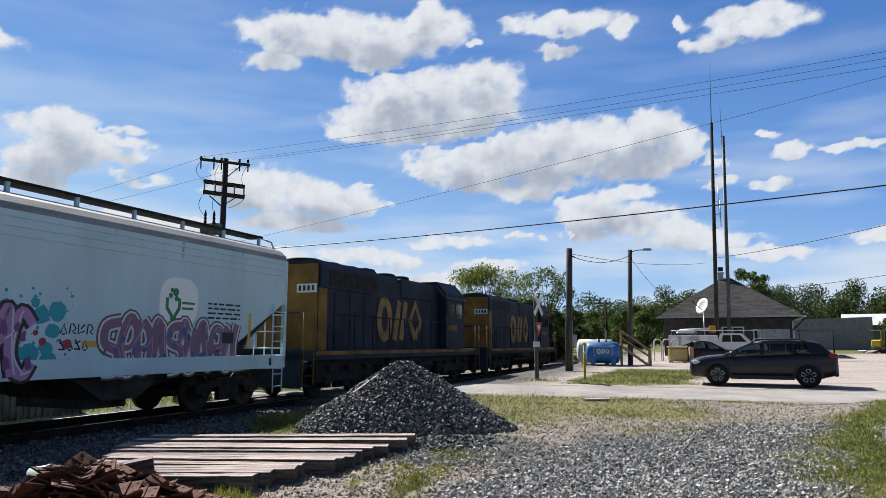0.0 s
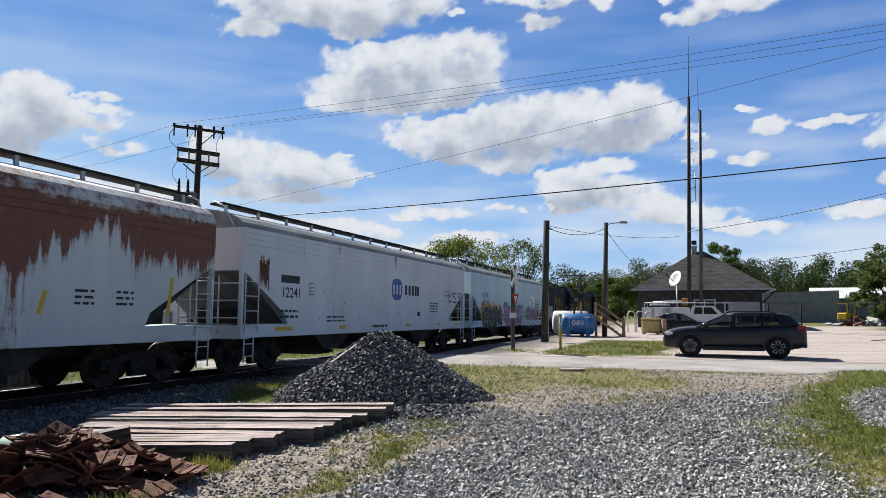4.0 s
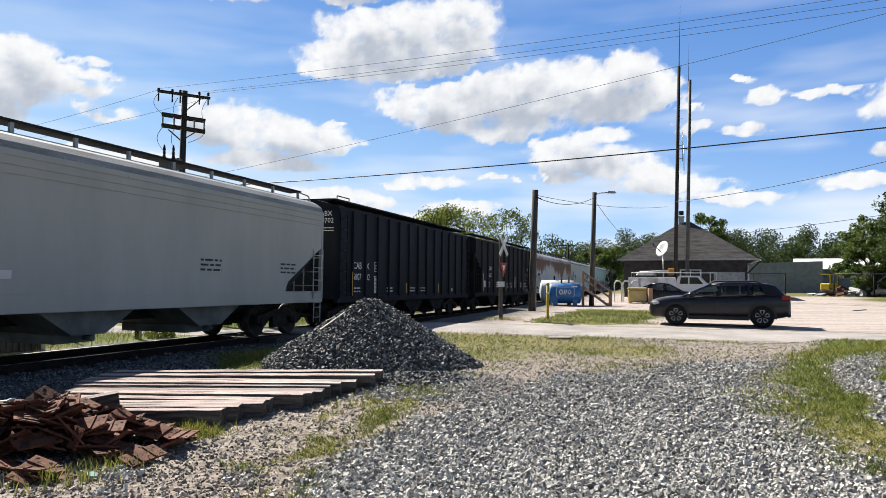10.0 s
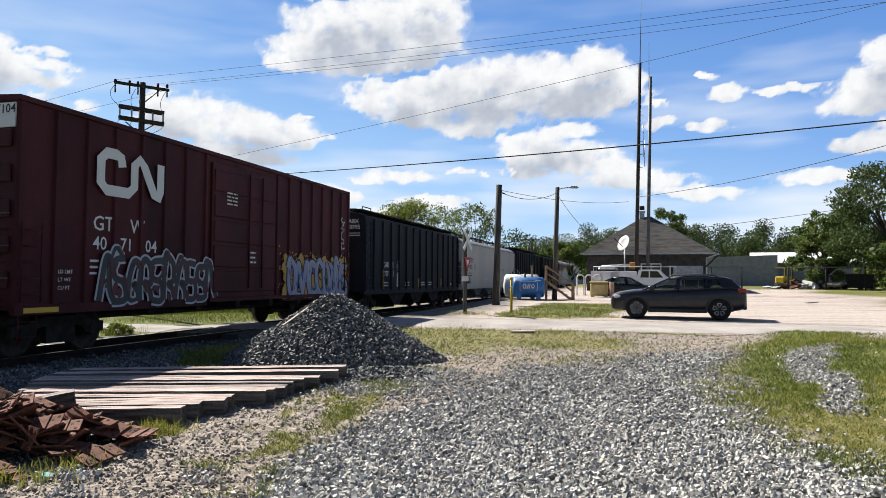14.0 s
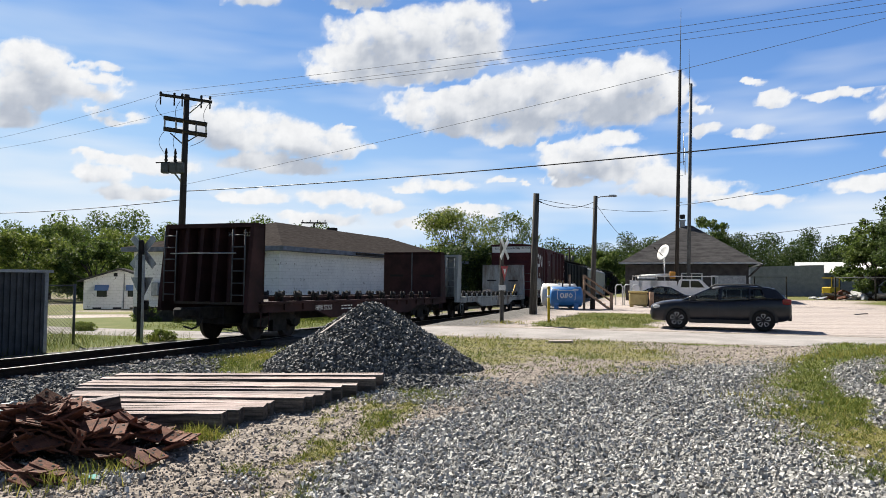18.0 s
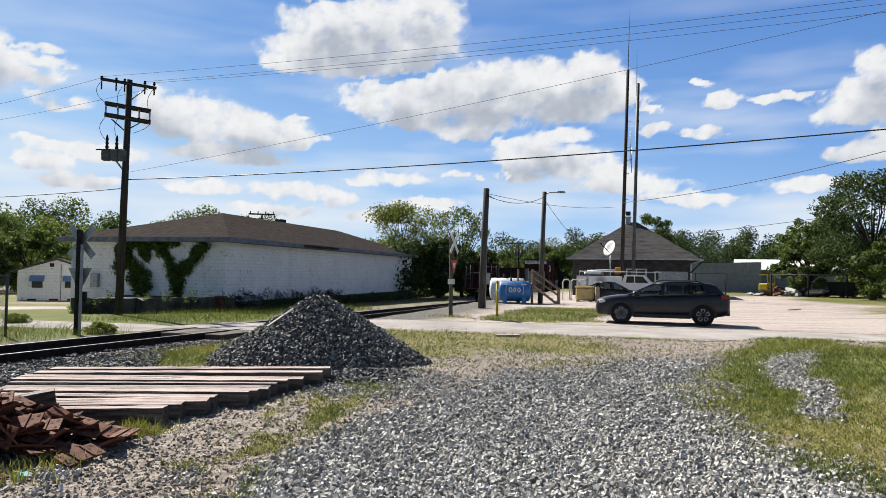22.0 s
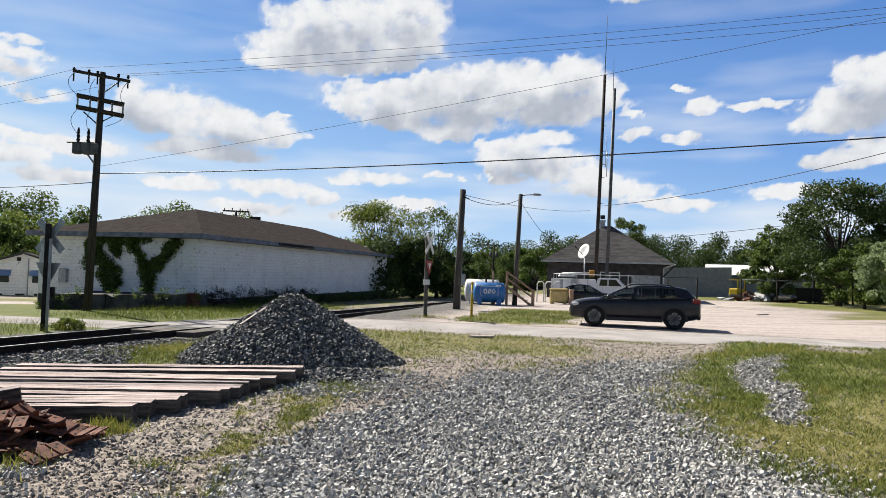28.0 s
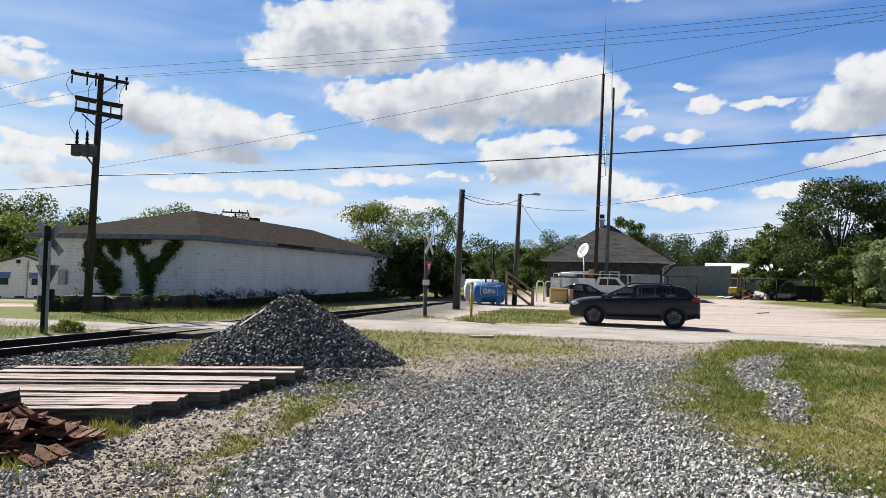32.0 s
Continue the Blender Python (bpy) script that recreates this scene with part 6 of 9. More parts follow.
for u, z in ((-1.1, 0.1), (1.05, -0.1)):
    a = UP + Vector((0.949, 0.317, 0)) * u + Vector((0.05, -0.1, z))
    cable(a, (-40.0 + u, 52.0, 10.2), 0.5, 0.0075, "power_line", "thin bare wire going on past the trees", M["wire_bright"])

pole_a, top_a = pole_thing("wooden_post", (5.32, 32.1, -0.05), (5.42, 31.6, 5.72), 0.17, 0.14, M["pole_grey"], "grey weathered wooden pole with a meter box beside the track", "pole")
part("meter_box", boxes((0.14, 0.4, -0.2, 0.05, 1.2, 1.75, 0.03)), M["galv"], pole_a)
part("conduit", rods(((0.17, -0.12, 0), (0.2, -0.12, 2.4), 0.04)), M["galv"], pole_a)
part("wire_bracket", rods((top_a + Vector((0, -0.12, -0.35)), top_a + Vector((0.25, -0.14, -0.45)), 0.03)), M["steel_dark"], pole_a)
pole_b, top_b = pole_thing("street_lamp", (9.75, 38.05, -0.05), (9.95, 38.0, 6.42), 0.15, 0.12, M["pole_grey"], "wooden street lamp pole with a short steel arm", "street lamp")
bm = bmesh.new()
chain(bm, [top_b + Vector((0, 0, -0.15)), top_b + Vector((0.25, -0.08, -0.05)), top_b + Vector((0.75, -0.2, -0.02))], 0.03)
arm = part("lamp_arm", bm, M["galv"], pole_b)
bm = bmesh.new()
prism(bm, ((0.7, -0.06), (0.75, 0.05), (1.1, 0.04), (1.2, -0.03), (1.1, -0.08)), "y", -0.1, 0.1)
lh = part("lamp_head", bm, M["galv"], pole_b, "grey lamp head, unlit by day")
lh.matrix_basis = Matrix.Translation(top_b) @ pose(0, -0.02, 0, 0, 0, -14)

a, b = Vector((5.45, 31.5, 5.35)), Vector((9.9, 37.9, 6.1))
cable(a, b, 0.35, 0.016, "service_wire", "black service wire sagging between two poles")
cable(Vector((9.95, 37.9, 5.95)), (17.5, 52.5, 4.0), 0.5, 0.013, "service_wire", "thin service wire from the lamp pole to the depot")
cable((5.45, 31.5, 5.45), (19.0, 51.0, 7.0), 0.3, 0.012, "service_wire", "thin service wire from the post to the mast")
cable((19.1, 49.6, 7.2), (29.0, 28.5, 9.2), 0.5, 0.02, "telephone_cable", "black cable climbing from the mast over the yard")
cable((30.5, 74.0, 5.9), (75.0, 66.0, 13.0), 0.6, 0.025, "telephone_cable", "far cable beyond the yard")


def build_masts():
    m1, top = pole_thing("radio_mast", (19.05, 49.7, -0.05), (19.45, 49.58, 17.4), 0.16, 0.11, M["pole"], "tall brown wooden radio mast with a whip aerial", "mast")
    part("whip_aerial", rods((top, top + Vector((0.1, -0.03, 4.7)), 0.035, 8, 0.012)), M["wire_bright"], m1)
    for k in range(5):
        z = 5.5 + k * 2.0
        f = z / top.z
        part("step_peg", rods((Vector((top.x * f, top.y * f, z)), Vector((top.x * f + 0.35, top.y * f, z)), 0.02)), M["galv"], m1)
    part("aerial_bracket", rods((top * 0.6, top * 0.6 + Vector((0.5, 0, 0.1)), 0.03), (top * 0.6 + Vector((0.5, 0, -0.9)), top * 0.6 + Vector((0.5, 0, 1.1)), 0.03)), M["galv"], m1)
    m2, top2 = pole_thing("radio_mast", (20.6, 51.3, -0.05), (20.92, 51.17, 16.85), 0.15, 0.12, M["mast_grey"], "tall grey steel radio mast with a thin aerial", "mast")
    part("whip_aerial", rods((top2 + Vector((-0.12, 0, -1.0)), top2 + Vector((-0.12, 0, 2.7)), 0.03, 8, 0.012)), M["wire_bright"], m2)
    part("aerial_bracket", rods((top2 * 0.68, top2 * 0.68 + Vector((-0.5, 0, 0.1)), 0.03), (top2 * 0.68 + Vector((-0.5, 0, -0.9)), top2 * 0.68 + Vector((-0.5, 0, 1.6)), 0.025)), M["galv"], m2)
    d = thing("satellite_dish", pose(18.95, 51.7, 3.0), "white satellite dish on a pole before the depot roof", "satellite dish")
    part("post", rods(((0, 0, -3.05), (0, 0, 0.4), 0.05)), M["galv"], d)
    bm = bmesh.new()
    lathe(bm, ((0.02, 0.0), (0.3, 0.03), (0.55, 0.10), (0.75, 0.2), (0.75, 0.22), (0.5, 0.12), (0.02, 0.04)), 24, "y")
    dish = part("reflector", bm, M["trim_white"], d, smooth=True)
    dish.matrix_basis = Matrix.Translation((0.0, -0.1, 0.75)) @ Vector((-0.88, -0.30, 0.36)).to_track_quat("Y", "Z").to_matrix().to_4x4() @ Matrix.Scale(0.85, 4)
    part("feed_arm", rods(((0, 0, 0.4), (-0.85, -0.35, 1.05), 0.025), ((-0.85, -0.35, 1.05), (-0.95, -0.38, 1.2), 0.06)), M["steel_dark"], d)


build_masts()


def blade_board(bm, c, ang, length, width, right, thick=0.02, fwd=0.0):
    up = Vector((0, 0, 1))
    a = right * math.cos(ang) + up * math.sin(ang)
    b = -right * math.sin(ang) + up * math.cos(ang)
    n = a.cross(b)
    q = [c + n * fwd + a * (s * length / 2) + b * (t * width / 2) + n * (k * thick / 2) for k in (-1, 1) for s, t in ((-1, -1), (1, -1), (1, 1), (-1, 1))]
    v = [bm.verts.new(p) for p in q]
    for f in ((3, 2, 1, 0), (4, 5, 6, 7), (0, 1, 5, 4), (1, 2, 6, 5), (2, 3, 7, 6), (3, 0, 4, 7)):
        bm.faces.new([v[i] for i in f])


def yield_plate(bm, c, right, size, fwd, flip=False):
    n = right.cross(Vector((0, 0, 1)))
    tri = [c + right * (-size / 2), c + right * (size / 2), c + Vector((0, 0, -size * 0.9))]
    a = [bm.verts.new(p + n * fwd) for p in tri]
    b = [bm.verts.new(p + n * (fwd + 0.006)) for p in tri]
    bm.faces.new(a), bm.faces.new(b[::-1])
    for i in range(3):
        bm.faces.new((a[i], a[(i + 1) % 3], b[(i + 1) % 3], b[i]))
    bmesh.ops.recalc_face_normals(bm, faces=bm.faces[:])


def build_crossbucks():
    red = plain("red sign face", (0.32, 0.02, 0.025), 0.5)
    # the one on the camera's side of the track faces the road
    s1 = thing("crossing_sign", pose(3.03, 25.63, -0.05), "crossbuck post with a red yield sign beside the road", "railway sign")
    right = Vector((0.53, 0.85, 0))
    part("post", boxes((-0.07, 0.07, -0.07, 0.07, -0.4, 3.2, 0.01)), M["pole_grey"], s1)
    for k, an in enumerate((math.radians(47), math.radians(133))):
        bm = bmesh.new()
        blade_board(bm, Vector((0.09, -0.06, 2.85)), an, 0.98, 0.16, right, 0.015, 0.02 * k)
        part("crossbuck_blade", bm, M["trim_white"], s1, "white crossbuck blade")
    bm = bmesh.new()
    yield_plate(bm, Vector((0.09, -0.06, 2.2)), right, 0.62, 0.0)
    y1 = part("yield_sign", bm, red, s1, "red triangular yield plate")
    bm = bmesh.new()
    yield_plate(bm, Vector((0.09, -0.06, 2.1)), right, 0.26, 0.012)
    part("yield_panel", bm, M["trim_white"], y1)
    part("number_plate", boxes((-0.13, 0.13, -0.1, -0.075, 1.28, 1.48)), M["trim_white"], s1)
    # the one across the track is seen from behind
    s2 = thing("crossing_sign", pose(-8.72, 21.0, -0.42), "crossbuck and yield sign seen from their grey backs", "railway sign")
    right = Vector((0.95, -0.31, 0))
    part("post", boxes((-0.10, 0.03, -0.07, 0.07, -0.4, 3.2, 0.01)), M["steel_dark"], s2)
    part("steel_strip", boxes((0.035, 0.11, -0.09, -0.05, -0.1, 2.75)), M["galv"], s2)
    for k, an in enumerate((math.radians(48), math.radians(132))):
        bm = bmesh.new()
        blade_board(bm, Vector((-0.02, 0.1, 2.85)), an, 1.22, 0.22, right, 0.015, -0.02 * k)
        part("crossbuck_blade", bm, M["galv"], s2)
    bm = bmesh.new()
    yield_plate(bm, Vector((-0.03, 0.1, 2.05)), right, 0.82, 0.0)
    part("yield_sign", bm, M["galv"], s2, "bare metal back of a yield sign")
    part("signal_box", boxes((0.06, 0.2, -0.02, 0.12, 1.05, 1.35, 0.02)), M["steel_dark"], s2)
    part("number_plate", boxes((-0.25, -0.03, 0.08, 0.1, 2.05, 2.6)), M["trim_white"], s2)


build_crossbucks()

# ---- fences ----
def mesh_fence(name, a, b, h, label, posts, z=0.0, r=0.035, gauge=0.09, wire=0.004):
    """Chain-link between two ends: posts, a top rail, and crossed wires."""
    a, b = Vector((*a, z)), Vector((*b, z))
    ob = thing(name, Matrix.Identity(4), label, "fence")
    for i in range(posts):
        p = a.lerp(b, i / (posts - 1))
        part("post", rods((p + Vector((0, 0, -0.2)), p + Vector((0, 0, h + 0.05)), r)), M["mast_grey"] if wire > 0.005 else M["steel_dark"], ob)
    part("top_rail", rods((a + Vector((0, 0, h)), b + Vector((0, 0, h)), r * 0.6, 6)), M["mast_grey"], ob)
    n = int((b - a).length / gauge)
    d = (b - a) / n
    k = max(1, int(h / gauge))
    bm = bmesh.new()
    for i in range(-k, n + 1):
        for way in (1, -1):
            i0, i1 = max(i, 0), min(i + k, n)
            if i1 <= i0:
                continue
            z0, z1 = (i0 - i) * gauge, (i1 - i) * gauge
            if way < 0:
                z0, z1 = h - z0, h - z1
            rod(bm, a + d * i0 + Vector((0, 0, z0)), a + d * i1 + Vector((0, 0, z1)), wire, 3, caps=False)
    tagged(part("chain_link", bm, M["mast_grey"], ob), kind="stuff")
    return ob


mesh_fence("chain_link_fence", (-10.3, 20.1), (-13.6, 16.6), 1.78, "grey chain-link fence beside the equipment shed", 3, -0.4, 0.04, 0.10, 0.006)
mesh_fence("chain_link_fence", (31.9, 57.8), (27.4, 60.2), 2.0, "tall chain-link gate fence beside the depot", 3, 0.0, 0.06, 0.3, 0.0022)
mesh_fence("chain_link_fence", (36.6, 58.4), (44.5, 54.0), 2.0, "tall chain-link yard fence before the rubble", 4, 0.0, 0.06, 0.25, 0.003)


# ---- far poles ----
far_pole, far_top = pole_thing("utility_pole", (24.0, 106.6, -1.2), (24.0, 106.6, 6.7), 0.16, 0.12, M["pole"], "distant utility pole with a short crossarm beyond the trees", "utility pole")
part("crossarm", rods((far_top + Vector((-1.3, 0.2, -0.2)), far_top + Vector((1.3, -0.2, -0.2)), 0.08, 4)), M["pole"], far_pole)
for dx in (-0.5, 0.5):
    part("transformer", rods((far_top + Vector((dx, 0, -2.2)), far_top + Vector((dx, 0, -1.3)), 0.22)), M["mast_grey"], far_pole)
far_pole, far_top = pole_thing("utility_pole", (-14.0, 93.3, -1.2), (-14.0, 93.3, 9.2), 0.16, 0.12, M["pole"], "distant pole top with a crossarm behind the warehouse roof", "utility pole")
part("crossarm", rods((far_top + Vector((-1.7, -0.2, -0.1)), far_top + Vector((1.7, 0.2, -0.1)), 0.1, 4)), M["pole"], far_pole)
for k in range(4):
    part("insulator", rods((far_top + Vector((-1.5 + k, 0, 0)), far_top + Vector((-1.5 + k, 0, 0.3)), 0.06)), M["steel_dark"], far_pole)


# ---- vehicles ----
V = dict(
    charcoal=surface("charcoal metallic car paint", (0.011, 0.012, 0.018), (0.017, 0.018, 0.026), 2, 0.3, 0.0, 0.0),
    black_car=surface("black car paint", (0.010, 0.010, 0.012), (0.014, 0.014, 0.016), 2, 0.25, 0.2, 0.0),
    truck_white=surface("white truck paint", (0.62, 0.63, 0.64), (0.72, 0.73, 0.74), 2, 0.4, 0, 0.0),
    window=plain("tinted car glass", (0.012, 0.014, 0.016), 0.05),
    cladding=plain("black plastic cladding", (0.014, 0.014, 0.015), 0.65),
    tyre=surface("tyre rubber", (0.012, 0.012, 0.012), (0.022, 0.022, 0.022), 20, 0.85, 0, 0.1),
    rim=plain("machined rim", (0.52, 0.52, 0.53), 0.4, 0.3),
    rim_dark=plain("dark rim", (0.018, 0.018, 0.02), 0.5),
    tail=plain("red tail lamp", (0.17, 0.01, 0.013), 0.2),
    lamp=plain("headlamp glass", (0.45, 0.47, 0.5), 0.1),
)
for k in ("charcoal", "black_car", "truck_white"):
    V[k].node_tree.nodes["Principled BSDF"].inputs["Coat Weight"].default_value = 0.2
    V[k].node_tree.nodes["Principled BSDF"].inputs["Specular IOR Level"].default_value = 0.3


def car_glass():
    """Lightly tinted glass that one sees through, glossier at a glancing angle."""
    m, nt, links, bsdf = nodes_of("clear tinted car glass")
    nt.remove(bsdf)
    clear, gloss, mx, fr = nt.new("ShaderNodeBsdfTransparent"), nt.new("ShaderNodeBsdfGlossy"), nt.new("ShaderNodeMixShader"), nt.new("ShaderNodeFresnel")
    clear.inputs["Color"].default_value = (0.40, 0.44, 0.43, 1)
    gloss.inputs["Roughness"].default_value = 0.03
    fr.inputs["IOR"].default_value = 1.5
    for a, b in ((fr.outputs[0], mx.inputs[0]), (clear.outputs[0], mx.inputs[1]), (gloss.outputs[0], mx.inputs[2]), (mx.outputs[0], nt["Material Output"].inputs["Surface"])):
        links.new(a, b)
    return m


V["clear"] = car_glass()


def loft(bm, rings, cap=True):
    rows = [[bm.verts.new(p) for p in ring] for ring in rings]
    n = len(rows[0])
    fs = []
    for a, b in zip(rows, rows[1:]):
        for i in range(n):
            fs.append(bm.faces.new((a[i], a[(i + 1) % n], b[(i + 1) % n], b[i])))
    if cap:
        fs.append(bm.faces.new(rows[0][::-1]))
        fs.append(bm.faces.new(rows[-1]))
    for f in fs:
        f.smooth = True
    bmesh.ops.recalc_face_normals(bm, faces=fs)


def car_wheel(parent, x, y, r, w, out, spokes=5):
    """A wheel whose outer face points along out (+1 or -1 on y)."""
    bm = bmesh.new()
    lathe(bm, ((r * 0.66, -w / 2), (r * 0.93, -w / 2), (r, -w / 2 + 0.03), (r, w / 2 - 0.03), (r * 0.93, w / 2), (r * 0.68, w / 2), (r * 0.66, w / 2 - 0.02)), 28, "y")
    wheel = part("wheel", bm, V["tyre"], parent)
    wheel.matrix_basis = pose(x, y, r)
    bm = bmesh.new()
    lathe(bm, ((0.02, out * (w / 2 - 0.06)), (r * 0.66, out * (w / 2 - 0.06)), (r * 0.66, out * (w / 2 - 0.02)), (r * 0.63, out * (w / 2 - 0.02)), (r * 0.62, out * (w / 2 - 0.05)), (0.03, out * (w / 2 - 0.05))), 28, "y")
    part("rim", bm, V["rim_dark"], wheel)
    bm = bmesh.new()
    for k in range(spokes):
        a = k * math.tau / spokes + 0.3
        for da in (-0.16, 0.16):
            c, s = math.cos(a), math.sin(a)
            c2, s2 = math.cos(a + da * 1.9), math.sin(a + da * 1.9)
            p0, p1 = Vector((0.06 * c, out * (w / 2 - 0.035), 0.06 * s)), Vector((r * 0.62 * c2, out * (w / 2 - 0.03), r * 0.62 * s2))
            pm = Vector((r * 0.38 * math.cos(a + da * 2.2), out * (w / 2 - 0.03), r * 0.38 * math.sin(a + da * 2.2)))
            rod(bm, pm, p1, 0.024, 4)
            rod(bm, p0, pm, 0.019, 4)
        a1, a2 = a - 0.3, a + 0.3
        chain(bm, [Vector((r * 0.62 * math.cos(t), out * (w / 2 - 0.03), r * 0.62 * math.sin(t))) for t in (a1, a, a2)], 0.015, 4)
    part("spokes", bm, V["rim"], wheel)
    return wheel


def half_ring(x, hw, zb, zt, tuck=0.0):
    hm = zb + (zt - zb) * 0.55
    side = [(hw * 0.80, zb), (hw * 0.97, zb + 0.07), (hw, hm), (hw * 0.985, zt - 0.10), (hw * 0.93 - tuck, zt - 0.02), (hw * 0.5, zt + 0.015)]
    return [(x, y, z) for y, z in side] + [(x, -y, z) for y, z in side[::-1]]


def glass_ring(x, wb, zb, wt, zt):
    side = [(wb, zb), (wb * 0.6 + wt * 0.4, zb + (zt - zb) * 0.42), (wt + 0.03, zt - 0.05), (wt - 0.06, zt)]
    return [(x, y, z) for y, z in side] + [(x, -y, z) for y, z in side[::-1]]


def build_car(name, m, paint, label, body, glass, roof_from, roof_to, wheel_r, base, half_w, pillars, rails=False, cladding=True):
    car = thing(name, m, label, "car")
    bm = bmesh.new()
    loft(bm, [half_ring(*s) for s in body])
    shell = part("body", bm, paint, car)
    md = shell.modifiers.new("round", "SUBSURF")
    md.levels = md.render_levels = 1
    bm = bmesh.new()
    loft(bm, [glass_ring(*s) for s in glass])
    part("glasshouse", bm, V["clear"], car, "lightly tinted windows")
    for x, y in ((0.05, 0.36), (0.05, -0.36), (-0.95, 0.42), (-0.95, -0.42)):
        seat = part("seat", boxes((x - 0.12, x + 0.06, y - 0.22, y + 0.22, 0.85, 1.14, 0.04)), V["cladding"], car)
        part("headrest", boxes((x - 0.13, x - 0.03, y - 0.12, y + 0.12, 1.17, 1.32, 0.03)), V["cladding"], seat)
    # painted roof shell over the glass
    bm = bmesh.new()
    rows = []
    for x, wb, zb, wt, zt in glass:
        if roof_to <= x <= roof_from:
            rows.append([(x, wt + 0.045, zt - 0.065), (x, wt + 0.03, zt - 0.02), (x, wt - 0.06, zt + 0.012), (x, 0, zt + 0.02), (x, -wt + 0.06, zt + 0.012), (x, -wt - 0.03, zt - 0.02), (x, -wt - 0.045, zt - 0.065)])
    vs = [[bm.verts.new(p) for p in r] for r in rows]
    for a, b in zip(vs, vs[1:]):
        for i in range(6):
            bm.faces.new((a[i], a[i + 1], b[i + 1], b[i])).smooth = True
    bmesh.ops.recalc_face_normals(bm, faces=bm.faces[:])
    sol = part("roof", bm, paint, car)
    th = sol.modifiers.new("thick", "SOLIDIFY")
    th.thickness = 0.012
    for side in (1, -1):
        for (x0, y0, z0), (x1, y1, z1), w in pillars:
            bm = bmesh.new()
            a, b = Vector((x0, side * y0, z0)), Vector((x1, side * y1, z1))
            v = [bm.verts.new(p) for p in (a + Vector((-w, 0, 0)), a + Vector((w, 0, 0)), b + Vector((w * 0.7, 0, 0)), b + Vector((-w * 0.7, 0, 0)))]
            v2 = [bm.verts.new(p.co + Vector((0, side * 0.025, 0))) for p in v]
            bm.faces.new(v), bm.faces.new(v2[::-1])
            for i in range(4):
                bm.faces.new((v[i], v[(i + 1) % 4], v2[(i + 1) % 4], v2[i]))
            bmesh.ops.recalc_face_normals(bm, faces=bm.faces[:])
            part("pillar", bm, paint, car)
        y = side * half_w
        zbelt = body[len(body) // 2][3]
        for xa in (0.95, 0.02, -0.98):
            part("door_seam", boxes((xa - 0.006, xa + 0.006, min(y, y + side * 0.004), max(y, y + side * 0.004), 0.35, zbelt - 0.12)), V["cladding"], car)
        for xa in (0.18, -0.82):
            part("door_handle", boxes((xa, xa + 0.17, min(y - side * 0.005, y + side * 0.03), max(y - side * 0.005, y + side * 0.03), zbelt - 0.2, zbelt - 0.165, 0.008)), paint, car)
        bm = bmesh.new()
        box(bm, 0.72, 0.92, min(y * 0.98, y * 0.98 + side * 0.2), max(y * 0.98, y * 0.98 + side * 0.2), zbelt - 0.04, zbelt + 0.1, 0.03)
        part("mirror", bm, paint, car)
        if cladding:
            part("sill_cladding", boxes((-0.95, 0.95, min(y * 0.95, y * 1.006), max(y * 0.95, y * 1.006), 0.2, 0.33, 0.02)), V["cladding"], car)
        for xa in (base / 2, -base / 2):
            bm = bmesh.new()
            n = 20
            for k in range(n):
                t0, t1 = math.pi * (k / n) * 1.12 - 0.19, math.pi * ((k + 1) / n) * 1.12 - 0.19
                q = [(xa + rr * math.cos(t), max(0.22, wheel_r + rr * math.sin(t))) for rr, t in ((wheel_r + 0.02, t0), (wheel_r + 0.10, t0), (wheel_r + 0.10, t1), (wheel_r + 0.02, t1))]
                ya, yb = y * 0.955, y * 1.008
                va, vb = [bm.verts.new((p, ya, z)) for p, z in q], [bm.verts.new((p, yb, z)) for p, z in q]
                bm.faces.new(vb)
                for i in range(4):
                    bm.faces.new((va[i], va[(i + 1) % 4], vb[(i + 1) % 4], vb[i]))
            bmesh.ops.recalc_face_normals(bm, faces=bm.faces[:])
            bmesh.ops.remove_doubles(bm, verts=bm.verts[:], dist=0.0005)
            part("wheel_arch", bm, V["cladding"] if cladding else paint, car)
            bm = bmesh.new()
            lathe(bm, ((0.02, y * 0.80), (wheel_r + 0.03, y * 0.80), (wheel_r + 0.03, y * 0.994), (0.02, y * 0.994)), 24, "y", 0, (xa, 0, wheel_r))
            part("wheel_well", bm, V["cladding"], car)
            car_wheel(car, xa, y * 0.925, wheel_r, 0.21, side)
        if rails:
            bm = bmesh.new()
            chain(bm, [(0.28, side * 0.60, 1.38), (0.12, side * 0.61, 1.475), (-1.15, side * 0.59, 1.48), (-1.35, side * 0.58, 1.39)], 0.026)
            part("roof_rail", bm, V["cladding"], car)
            bm = bmesh.new()
            chain(bm, [(0.98, side * 0.862, 0.955), (-0.1, side * 0.872, 0.965), (-1.15, side * 0.862, 1.045), (-1.38, side * 0.835, 1.14)], 0.011, 5)
            part("window_trim", bm, V["cladding"], car, "black trim under the windows")
    front, rear = body[0][0], body[-1][0]
    for side in (1, -1):
        part("headlamp", boxes((front - 0.38, front - 0.13, min(side * 0.60, side * 0.83), max(side * 0.60, side * 0.83), 0.66, 0.78, 0.03)), V["lamp"], car)
        part("tail_lamp", boxes((rear + 0.05, rear + 0.32, min(side * 0.62, side * 0.865), max(side * 0.62, side * 0.865), 0.86, 1.03, 0.03)), V["tail"], car)
    part("grille", boxes((front - 0.12, front + 0.005, -0.5, 0.5, 0.42, 0.6, 0.02)), V["cladding"], car)
    part("rear_bumper", boxes((rear + 0.03, rear + 0.16, -0.7, 0.7, 0.32, 0.55, 0.03)), V["cladding"], car)
    return car


